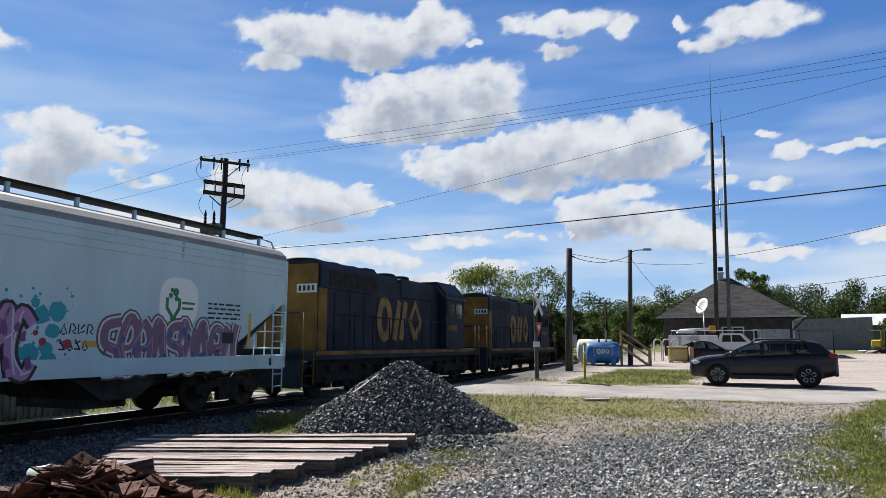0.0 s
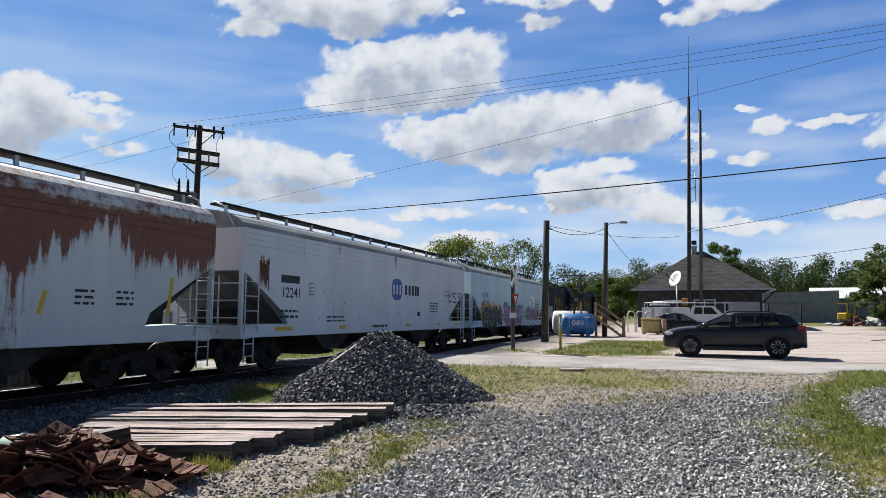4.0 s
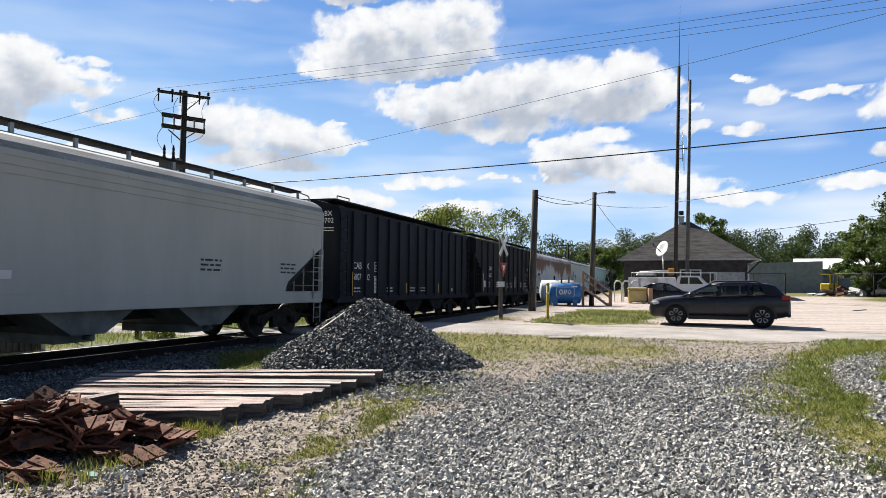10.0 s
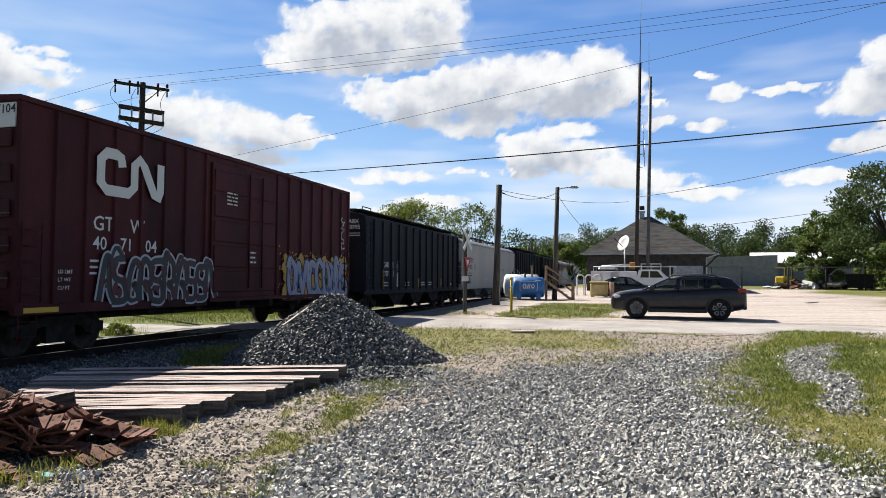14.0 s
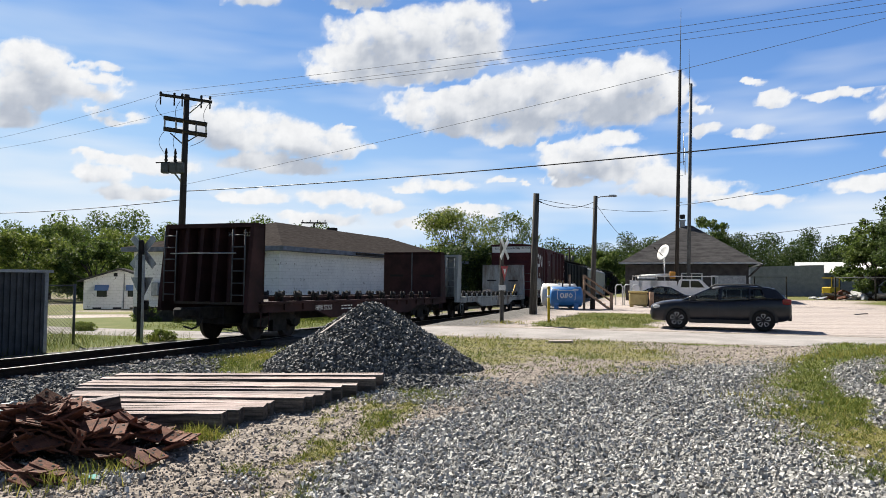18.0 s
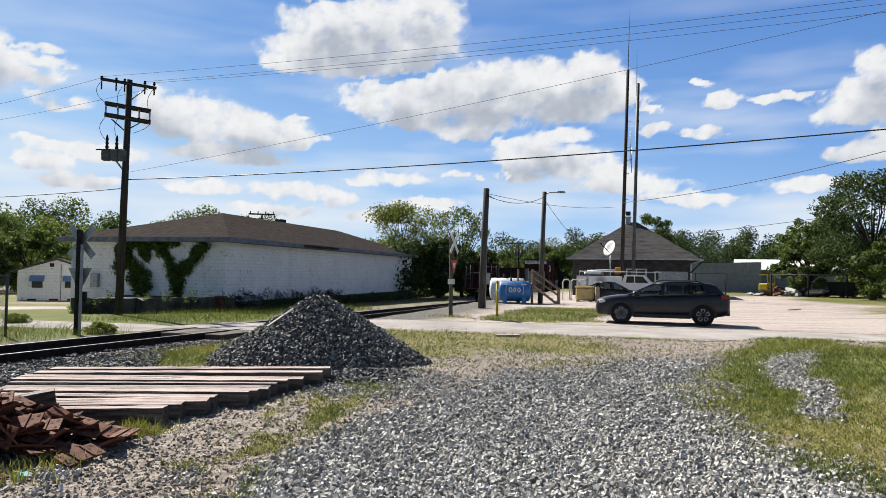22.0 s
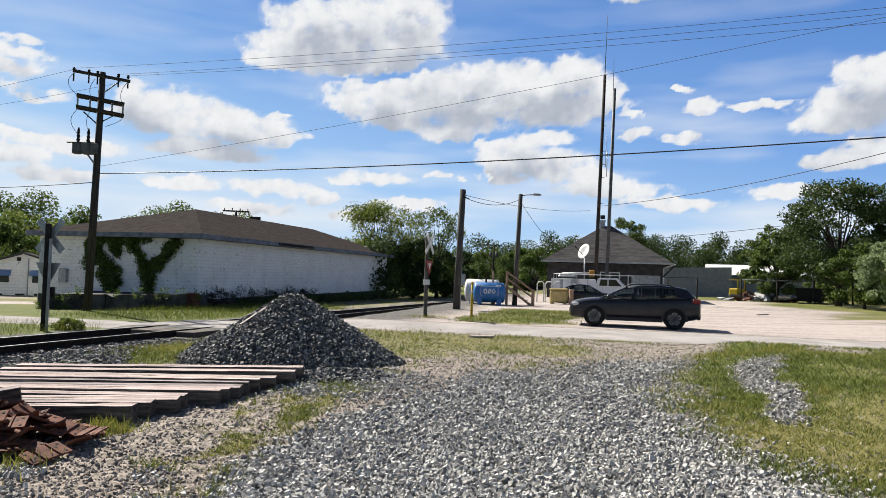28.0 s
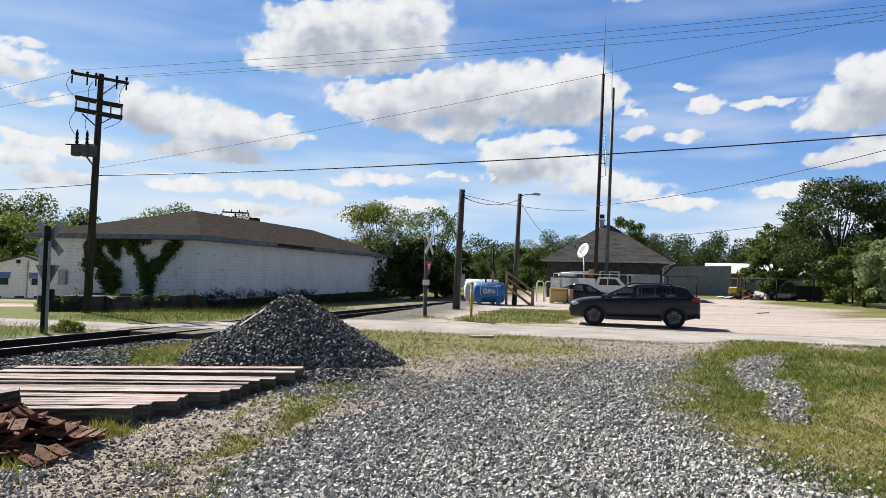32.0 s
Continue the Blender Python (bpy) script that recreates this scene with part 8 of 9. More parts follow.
def build_ties():
    """Used crossties of several lengths laid side by side, their ends stepping back."""
    rows = ((-4.3, -2.37, 7.02), (-4.45, -2.25, 7.27), (-4.62, -2.03, 7.52), (-4.62, -2.0, 7.77), (-4.5, -1.66, 8.01), (-4.47, -1.58, 8.25), (-4.76, -1.48, 8.49), (-4.77, -1.42, 8.74), (-4.85, -1.30, 8.99), (-4.9, -1.12, 9.30), (-4.86, -0.87, 9.62), (-4.82, -0.78, 10.05))
    turn = -1.6
    rnd = random.Random(12)
    for k, (left, right, y) in enumerate(rows):
        ln = right - left
        half, top = 0.118 + rnd.uniform(-0.008, 0.006), 0.172 + rnd.uniform(-0.022, 0.02)
        ob = thing("crosstie", pose((left + right) / 2, y + 0.03 + rnd.uniform(-0.012, 0.012), 0.0, rnd.uniform(-5, 5), rnd.uniform(-0.5, 0.5), turn + rnd.uniform(-0.8, 0.8)), "weathered grey wooden railway tie lying in a row", "railway tie", "row of old ties")
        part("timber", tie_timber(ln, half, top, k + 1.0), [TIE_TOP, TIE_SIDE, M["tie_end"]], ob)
    # a short piece on top of the row's near corner
    ob = thing("crosstie", pose(-3.95, 6.93, 0.12, 0, -9, turn + 24), "short cut tie end leaning on the row", "railway tie")
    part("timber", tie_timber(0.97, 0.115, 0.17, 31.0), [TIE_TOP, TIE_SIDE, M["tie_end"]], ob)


build_ties()


def plate_mesh():
    bm = bmesh.new()
    prism(bm, ((-0.18, 0.0), (-0.18, 0.014), (-0.08, 0.018), (-0.075, 0.03), (-0.06, 0.03), (-0.055, 0.02), (0.055, 0.02), (0.06, 0.03), (0.075, 0.03), (0.08, 0.018), (0.18, 0.014), (0.18, 0.0)), "y", -0.095, 0.095)
    for x, y in ((-0.145, -0.06), (-0.145, 0.06), (-0.105, -0.02), (0.145, -0.06), (0.145, 0.06), (0.105, 0.02)):
        z = 0.0165
        box(bm, x - 0.011, x + 0.011, y - 0.011, y + 0.011, z - 0.004, z + 0.002, mat=1)
    me = bpy.data.meshes.new("tie_plate")
    bm.to_mesh(me)
    bm.free()
    me.materials.append(M["plate"])
    me.materials.append(M["hole"])
    return me


def build_plates():
    me = plate_mesh()
    rnd = random.Random(21)
    heap = thing("tie_plate_heap", Matrix.Identity(4), "jumbled heap of rust-brown steel tie plates", "scrap heap")
    for k in range(240):
        a, r = rnd.uniform(0, math.tau), min(0.98, abs(rnd.gauss(0, 0.5)))
        x, y = -3.75 + 1.25 * r * math.cos(a), 5.95 + 0.95 * r * math.sin(a)
        d = math.hypot((x + 3.75) / 1.35, (y - 5.95) / 1.05)
        top = max(0.02, 0.47 * (1 - d))
        z = rnd.uniform(0.3, 1.0) * top + 0.02
        tilt = 17 if d < 0.8 else 8
        piece("tie_plate", me, heap, pose(x, y, z + ground_z(x, y), rnd.gauss(8, tilt), rnd.gauss(-4, tilt), rnd.uniform(0, 360)))
    tk = thing("plastic_tub", pose(-4.62, 6.7, 0.27, 84, 0, 62), "pale green plastic tub lying on the scrap heap", "tub")
    bm = bmesh.new()
    lathe(bm, ((0.06, 0.0), (0.075, 0.30), (0.085, 0.30), (0.085, 0.32), (0.07, 0.32), (0.05, 0.02)), 20, "z")
    part("shell", bm, plain("pale green plastic", (0.50, 0.62, 0.57), 0.5), tk, smooth=True)
    sc = thing("plastic_scrap", pose(-2.87, 5.06, 0.03 + ground_z(-2.87, 5.06), 20, 10, 30), "torn scrap of turquoise plastic on the gravel", "litter")
    bm = bmesh.new()
    prism(bm, ((-0.04, -0.02), (0.015, -0.035), (0.05, 0.01), (0.01, 0.035), (-0.035, 0.02)), "z", 0, 0.012)
    part("scrap", bm, plain("turquoise plastic", (0.10, 0.42, 0.36), 0.5), sc)


build_plates()


# ---- loose ground cover ----
def scatter_ground():
    rg = np.random.RandomState(7)
    path_p, path_s, dirt_p, dirt_s, bed_p, bed_s, green, straw = [], [], [], [], [], [], [], []
    for k in range(300000):
        # more trials close to the camera
        d = 3.2 + 17.0 * rg.rand() ** 1.9
        a = radians(rg.uniform(-43, 47))
        x, y = -0.3 + d * math.sin(a), -0.64 + d * math.cos(a)
        if heap_z(x, y) > 0.02:
            continue
        u, v = road_uv(x, y)
        s, lat = track_sl(x, y)
        if v < along_edge(NEAR_EDGE, u) + 0.3 or lat < 0.1:
            continue
        if lat < 0.56 and (s + 14 + 0.115) % 0.56 < 0.23:
            continue
        g, b, l, dry = cover(x, y)
        z = ground_z(x, y)
        pick = rg.rand()
        if lat < 1.35:
            b = 1.0
        if pick < 0.92 * b:
            if lat < 4.2:
                bed_p.append((x, y, z + rg.uniform(0.0, 0.025))); bed_s.append(rg.uniform(0.014, 0.034))
            else:
                big = rg.rand() ** 2.4
                path_p.append((x, y, z + rg.uniform(0.0, 0.016) + 0.012 * big)); path_s.append(0.009 + 0.016 * big)
        elif pick < 0.92 * b + 0.42 * (1 - 0.8 * g):
            dirt_p.append((x, y, z + 0.003)); dirt_s.append(0.004 + 0.016 * rg.rand() ** 2.5)
        if rg.rand() < g * 0.85:
            (straw if rg.rand() < 0.12 + 0.8 * dry else green).append((x, y, z))
    stones("path_gravel", path_p, path_s, STONE_PATH, "loose grey crushed stone of the path", "gravel", 8)
    stones("dirt_gravel", dirt_p, dirt_s, STONE_DIRT, "pale dusty pebbles in the dirt", "gravel", 9)
    stones("track_ballast", bed_p, bed_s, STONE_DARK, "grey ballast shoulder of the track", "gravel", 10)
    return green, straw


GREEN, STRAW = scatter_ground()


def grass_mesh(name, roots, low, high, material, label, seed, lean=0.5, per=3):
    rg = np.random.RandomState(seed)
    roots = np.repeat(np.asarray(roots), per, axis=0)
    n = len(roots)
    roots = roots + np.concatenate([rg.uniform(-0.03, 0.03, (n, 2)), np.zeros((n, 1))], 1)
    h = rg.uniform(low, high, n)
    a = rg.uniform(0, math.tau, n)
    w = 0.0025 + 0.003 * rg.rand(n)
    side = np.stack([np.cos(a), np.sin(a), np.zeros(n)], -1) * w[:, None]
    tip = roots + np.stack([rg.randn(n) * lean * h, rg.randn(n) * lean * h, h], -1)
    mid = roots + (tip - roots) * 0.5 + np.stack([np.zeros(n), np.zeros(n), 0.1 * h], -1)
    v = np.stack([roots - side, roots + side, mid + side * 0.7, tip, mid - side * 0.7], 1).reshape(-1, 3)
    me = bpy.data.meshes.new(name)
    me.vertices.add(5 * n)
    me.vertices.foreach_set("co", v.reshape(-1).astype(np.float32))
    me.loops.add(5 * n)
    me.loops.foreach_set("vertex_index", np.arange(5 * n, dtype=np.int32))
    me.polygons.add(n)
    me.polygons.foreach_set("loop_start", np.arange(0, 5 * n, 5, dtype=np.int32))
    me.update(calc_edges=True)
    me.materials.append(material)
    return tagged(new(name, me), label, "grass", kind="stuff")


GRASS = leafy("short spring grass", ((0.0, (0.045, 0.078, 0.012)), (0.45, (0.105, 0.142, 0.022)), (0.8, (0.19, 0.215, 0.042)), (1.0, (0.33, 0.30, 0.11))), 0.3)
DRY = leafy("dry yellow-green grass", ((0.0, (0.12, 0.145, 0.028)), (0.5, (0.24, 0.245, 0.06)), (1.0, (0.40, 0.35, 0.15))), 0.25)
grass_mesh("grass", GREEN, 0.02, 0.085, GRASS, "short green spring grass on the bank", 11, 0.6, 3)
grass_mesh("dry_grass", STRAW, 0.006, 0.035, DRY, "short patchy straw-yellow grass", 12, 0.8, 3)
rg = np.random.RandomState(15)
tufts = []
for cx, cy, r, n in ((-2.5, 6.6, 0.17, 150), (-2.8, 5.45, 0.12, 60), (-3.1, 5.0, 0.2, 110), (4.3, 9.0, 0.2, 40), (7.4, 12.6, 0.4, 160), (8.6, 12.3, 0.5, 200), (6.6, 8.3, 0.16, 40), (-3.3, 13.6, 0.7, 500), (-2.6, 15.6, 0.9, 300), (4.3, 17.4, 0.35, 90), (5.0, 14.8, 0.3, 60), (1.6, 18.0, 0.8, 160), (3.2, 25.5, 0.5, 240)):
    for k in range(n):
        x, y = cx + rg.randn() * r, cy + rg.randn() * r * 0.8
        tufts.append((x, y, ground_z(x, y)))
TUFT = leafy("yellow-green tufts", ((0.0, (0.13, 0.17, 0.03)), (0.5, (0.27, 0.27, 0.06)), (1.0, (0.40, 0.34, 0.12))), 0.3)
grass_mesh("grass_tufts", tufts, 0.05, 0.14, TUFT, "taller yellow-green grass tufts", 16, 0.35, 2)
verge = []
for k in range(9000):
    s, lat = rg.uniform(-2, 30), -rg.uniform(3.2, 9.2)
    p = track_xy(s, lat)
    u, v = road_uv(p.x, p.y)
    if along_edge(FAR_EDGE, u) - 0.3 < v < along_edge(NEAR_EDGE, u) + 0.3:
        continue
    verge.append((p.x, p.y, ground_z(p.x, p.y)))
grass_mesh("verge_grass", verge, 0.10, 0.34, GRASS, "uncut green grass and weeds across the track", 17, 0.4, 2)
verge = []
for k in range(6000):
    u, dv = rg.uniform(5.4, 11.5), rg.uniform(0.3, 11)
    p = ROAD_C + ROAD_U * u + ROAD_V * (along_edge(FAR_EDGE, u) - dv)
    if cover(p.x, p.y)[0] > 0.4:
        verge.append((p.x, p.y, ground_z(p.x, p.y)))
grass_mesh("verge_grass", verge, 0.04, 0.14, GRASS, "short grass round the fuel tanks", 18, 0.5, 2)


# ---- trees and bushes ----
def leaf_cloud(name, centres, radii, count, size, material, parent, seed, flat=0.75):
    """Leaf clumps over the outer part of many small blobs."""
    rg = np.random.RandomState(seed)
    c, r = np.asarray(centres, float), np.asarray(radii, float)
    k = rg.choice(len(c), count, p=r ** 2 / (r ** 2).sum())
    d = rg.randn(count, 3)
    d /= np.linalg.norm(d, axis=1)[:, None]
    p = c[k] + d * (r[k] * (0.12 + 0.95 * rg.rand(count) ** 0.6))[:, None] * np.array((1, 1, flat))
    a = rg.randn(count, 3); a /= np.linalg.norm(a, axis=1)[:, None]
    b = np.cross(a, rg.randn(count, 3)); b /= np.linalg.norm(b, axis=1)[:, None]
    s = (size * (0.55 + 0.9 * rg.rand(count)))[:, None]
    v = np.stack([p - a * s, p + b * s * 0.45, p + a * s, p - b * s * 0.45], 1).reshape(-1, 3)
    me = bpy.data.meshes.new(name)
    me.from_pydata(v.tolist(), [], [(4 * i, 4 * i + 1, 4 * i + 2, 4 * i + 3) for i in range(count)])
    me.materials.append(material)
    ob = new(name, me)
    ob.parent = parent
    return ob


def tree(base, height, spread, seed, leaves, label, leaf=0.22, count=5000, bare=0.25, name="tree", trunk=0.28, blobs=26, airy=1.0):
    rnd = random.Random(seed)
    ob = thing(name, Matrix.Translation(base), label, "tree" if name == "tree" else "bush")
    tips, bm = [], bmesh.new()
    top = height * 0.62
    rod(bm, (0, 0, -0.4), (rnd.uniform(-0.3, 0.3), rnd.uniform(-0.3, 0.3), top * 0.55), trunk, 9, trunk * 0.65)
    blobs = int(blobs * 2.3)
    for k in range(blobs):
        h = height * (bare + (1 - bare) * (0.12 + 0.88 * rnd.random()))
        reach = spread * math.sqrt(max(0.05, 1 - ((h / height - 0.55) / 0.52) ** 2)) * rnd.uniform(0.35, 0.98)
        a = rnd.uniform(0, math.tau)
        tip = Vector((reach * math.cos(a), reach * math.sin(a), h - height * 0.06))
        root = Vector((0, 0, min(top * 0.55, max(height * 0.12, tip.z - reach * 0.9 - 0.6))))
        mid = root.lerp(tip, 0.5) + Vector((rnd.uniform(-0.3, 0.3), rnd.uniform(-0.3, 0.3), 0.12 * reach))
        if k % 3 == 0:
            rod(bm, root, mid, trunk * 0.28, 6, trunk * 0.15, caps=False)
            rod(bm, mid, tip, trunk * 0.15, 5, trunk * 0.04, caps=False)
        tips.append(tip)
    part("trunk", bm, M["pole"], ob, "branching brown trunk and limbs")
    radii = [rnd.uniform(0.10, 0.24) * spread * airy for _ in tips]
    leaf_cloud("crown", tips, radii, count, leaf, leaves, ob, seed)
    return ob


LEAF_A = leafy("fresh green leaves", ((0.0, (0.035, 0.06, 0.013)), (0.5, (0.075, 0.115, 0.026)), (1.0, (0.15, 0.195, 0.055))), 0.4)
LEAF_B = leafy("yellow-green spring leaves", ((0.0, (0.06, 0.09, 0.015)), (0.5, (0.12, 0.16, 0.03)), (1.0, (0.22, 0.25, 0.07))), 0.42)
LEAF_C = leafy("dark green leaves", ((0.0, (0.022, 0.04, 0.012)), (0.5, (0.042, 0.07, 0.02)), (1.0, (0.085, 0.12, 0.038))), 0.35)
LEAF_D = leafy("silvery green leaves", ((0.0, (0.10, 0.14, 0.065)), (0.5, (0.19, 0.245, 0.125)), (1.0, (0.32, 0.38, 0.23))), 0.45)
# between the warehouse and the poles
tree((4.2, 77.5, -1.3), 11.2, 5.2, 31, LEAF_B, "bright green tree in spring leaf behind the warehouse", 0.14, 12000, 0.14, blobs=44, airy=1.1)
tree((11.6, 82.5, -1.3), 11.3, 4.2, 32, LEAF_A, "airy green tree beside the track", 0.13, 8500, 0.2, blobs=44, airy=1.2)
tree((8.0, 76.0, -1.3), 7.0, 3.2, 33, LEAF_C, "dark bushy tree beside the track", 0.14, 12000, 0.03, blobs=30)
tree((14.0, 84.0, -1.3), 6.0, 3.0, 34, LEAF_C, "dark low tree beside the track", 0.14, 9000, 0.02, blobs=24)
tree((24.0, 112.0, -1.0), 7.5, 5.0, 35, LEAF_A, "dark green round tree beyond the depot", 0.17, 11000, 0.05, blobs=20)
tree((29.5, 104.0, -1.0), 7.6, 5.0, 36, LEAF_A, "green round tree beyond the depot", 0.17, 11000, 0.05, blobs=20)
tree((34.5, 80.0, 0.0), 9.6, 3.0, 37, LEAF_A, "green tree top showing behind the depot roof", 0.15, 6000, 0.1, blobs=26)
# beside the yard
tree((40.9, 51.2, 0.3), 10.4, 4.9, 41, LEAF_C, "large spreading green tree at the yard's edge", 0.13, 19000, 0.20, trunk=0.30, blobs=60, airy=1.0)
tree((41.2, 60.0, 0.2), 7.4, 3.2, 42, LEAF_A, "fresh green tree at the yard's edge", 0.13, 18000, 0.04, blobs=46)
tree((45.0, 48.5, 0.3), 9.5, 4.2, 43, LEAF_C, "dark green tree behind the big one", 0.14, 12000, 0.1, blobs=28)
tree((35.2, 38.0, 0.5), 4.3, 2.9, 44, LEAF_D, "silvery green bush leaning over the lot", 0.13, 9000, 0.0, "bush", 0.12, 30)
tree((38.6, 45.6, 0.4), 4.6, 3.0, 45, LEAF_A, "dense green bush beside the lot", 0.17, 6000, 0.0, "bush", 0.12, 26)
# left of the warehouse
for k, (x, y, h, sp, lf) in enumerate(((-41, 78, 8.6, 5.5, LEAF_A), (-35, 82, 8.2, 5.2, LEAF_B), (-49, 74, 8.8, 6.0, LEAF_A), (-31.5, 68, 6.2, 3.6, LEAF_A), (-37, 66, 6.8, 4.6, LEAF_B), (-46, 62, 6.8, 4.8, LEAF_A), (-31, 96, 7.5, 5.0, LEAF_A))):
    tree((x, y, -1.0), h, sp, 50 + k, lf, ("dark green tree across the road", "yellow-green tree across the road", "green leafy tree across the road")[k % 3], 0.15, 13000, 0.05, blobs=30)
for k, (x, y, r) in enumerate(((-8.3, 21.6, 0.32), (-12.6, 25.6, 0.35), (-13.6, 34.2, 0.5))):
    tree((x, y, ground_z(x, y)), 0.34, r * 1.5, 70 + k, LEAF_B, "small green weed bush in the verge", 0.03, 3000, 0.0, "bush", 0.008, 34)


def far_woods(name, a, b, depth, height, count, leaf, material, label, seed, lift=0.0):
    """A distant belt of trees: uneven clumps from the ground to a ragged top."""
    rg = np.random.RandomState(seed)
    n = int(math.hypot(b[0] - a[0], b[1] - a[1]) / (height * 0.28))
    c, r = [], []
    for i in range(n):
        f = (i + rg.rand()) / n
        h = height * (0.72 + 0.4 * rg.rand())
        for z in (0.2, 0.5, 0.78):
            c.append((a[0] + (b[0] - a[0]) * f + rg.randn() * depth * 0.3, a[1] + (b[1] - a[1]) * f + rg.randn() * depth * 0.5, (lift * math.sin(f * math.pi) if lift > 0 else lift) + h * z))
            r.append(height * (0.30 - 0.10 * z) * rg.uniform(0.8, 1.2))
    ob = leaf_cloud(name, c, r, count, leaf, material, None, seed, 0.95)
    return tagged(ob, label, "woods", kind="stuff")


far_woods("far_woods", (38, 150), (110, 110), 8, 11.5, 110000, 0.19, LEAF_C, "belt of green trees behind the yard", 81)
far_woods("far_woods", (30, 165), (130, 140), 8, 12.5, 60000, 0.28, LEAF_C, "dark woods behind the nearer trees", 82)
far_woods("far_woods", (56, 80), (95, 70), 5, 8.0, 36000, 0.17, LEAF_C, "shaded trees behind the fence", 83)
far_woods("far_woods", (-110, 120), (-20, 190), 10, 9.0, 50000, 0.25, LEAF_A, "wooded rise beyond the white house", 84, 3.0)
far_woods("far_woods", (-170, 200), (-40, 300), 14, 25.0, 70000, 0.5, LEAF_A, "hazy wooded hill on the horizon", 85)
far_woods("far_woods", (-10, 230), (60, 220), 12, 9.0, 12000, 0.6, LEAF_A, "low woods at the end of the track", 86)
far_woods("yard_scrub", (45.0, 60.0), (55.0, 54.0), 1.2, 2.0, 8000, 0.14, LEAF_B, "green scrub along the yard fence", 87)
far_woods("trackside_scrub", (5.5, 72.0), (14.5, 92.0), 1.2, 2.4, 7000, 0.15, LEAF_A, "low scrub along the track", 88)
a, b = track_xy(25.0, -8.6), track_xy(62.0, -8.0)
far_woods("trackside_brush", (a.x, a.y), (b.x, b.y), 0.9, 0.75, 16000, 0.06, LEAF_C, "low dark weeds below the warehouse wall", 95, -0.75)
far_woods("trackside_thicket", (2.0, 66.5), (15.5, 98.0), 1.6, 5.4, 30000, 0.17, LEAF_C, "dense dark thicket beyond the warehouse", 89)
far_woods("trackside_thicket", (-2.0, 78.0), (8.0, 92.0), 2.0, 6.0, 14000, 0.18, LEAF_A, "green thicket behind the warehouse", 90)


# ---- ivy and weeds on the warehouse ----
def build_ivy():
    rg = np.random.RandomState(91)
    ivy = thing("ivy", warehouse.matrix_basis.copy(), "green ivy climbing the end wall in a forked shape", "climbing plant")
    IVY = leafy("ivy leaves", ((0.0, (0.03, 0.06, 0.012)), (0.5, (0.07, 0.115, 0.02)), (1.0, (0.13, 0.17, 0.04))))
    stems = (((3.55, 0.0), (3.5, 0.9), (3.2, 1.6), (2.3, 2.3), (1.75, 3.1), (1.6, 3.3)), ((3.5, 0.9), (4.0, 1.7), (4.5, 2.3), (5.2, 2.9), (5.8, 3.1)), ((5.8, 3.2), (6.8, 3.15), (8.0, 3.2), (8.8, 3.0)), ((3.6, 3.25), (5.0, 3.25)), ((7.0, 0.1), (6.6, 0.8), (7.2, 1.5), (8.2, 2.0), (8.6, 2.9)), ((8.8, 3.0), (9.0, 2.2), (8.9, 1.4)), ((6.5, 3.1), (6.9, 2.4), (6.4, 1.9)), ((7.0, 0.2), (7.6, 1.0), (7.9, 1.7)))
    pts, rad = [], []
    bm = bmesh.new()
    for st in stems:
        st = [(float(np.interp(y, (0, 1.6, 3.55, 5, 7, 9), (0, 1.15, 3.05, 4.0, 5.35, 6.95))), z) for y, z in st]
        chain(bm, [(-0.05, y, z) for y, z in st], 0.025, 5)
        for (y0, z0), (y1, z1) in zip(st, st[1:]):
            n = max(2, int(math.hypot(y1 - y0, z1 - z0) / 0.16))
            for k in range(n):
                f = k / n
                pts.append((-0.12, y0 + (y1 - y0) * f + rg.randn() * 0.09, z0 + (z1 - z0) * f + rg.randn() * 0.07))
                rad.append(rg.uniform(0.22, 0.5))
    part("stems", bm, M["pole"], ivy)
    c = leaf_cloud("leaves", pts, rad, 15000, 0.08, IVY, ivy, 92, 1.0)
    for v in c.data.vertices:
        v.co.x = -0.03 - abs(v.co.x + 0.03) * 0.7
        v.co.z = min(v.co.z, 3.2)
    weeds, wr = [], []
    for k in range(120):
        f = rg.rand()
        wx, wy = (-1.7 - 4.5 * f * 1.6, -1.3 + 1.85 * f * 1.6) if f < 0.62 else (-6.3 - 1.6 * (f - 0.62) / 0.38, 0.6 + 2.4 * (f - 0.62) / 0.38)
        weeds.append((wx - rg.rand() * 0.4, wy - rg.rand() * 0.3, (-0.75 if k % 4 else 0.05) + rg.rand() * 0.4))
        wr.append(rg.uniform(0.08, 0.24))
    w = leaf_cloud("weeds", weeds, wr, 2600, 0.05, LEAF_A, None, 93, 1.0)
    w.matrix_basis = warehouse.matrix_basis.copy()
    tagged(w, "green weeds along the foot of the dock", "weeds", kind="stuff")
    dark = []
    dr = []
    for k in range(170):
        dark.append((rg.uniform(0, 15) ** 1.0, -0.25 - rg.rand() * 0.35, -0.55 + rg.rand() * (0.7 if k % 5 else 1.0)))
        dr.append(rg.uniform(0.12, 0.34))
    w = leaf_cloud("dry_brush", dark, dr, 4200, 0.06, leafy("dead brown brush", ((0.0, (0.012, 0.010, 0.008)), (0.6, (0.03, 0.024, 0.02)), (1.0, (0.06, 0.05, 0.035))), 0.1), None, 94, 1.0)
    w.matrix_basis = warehouse.matrix_basis.copy()
    tagged(w, "dark dead brush along the warehouse wall", "brush", kind="stuff")


build_ivy()


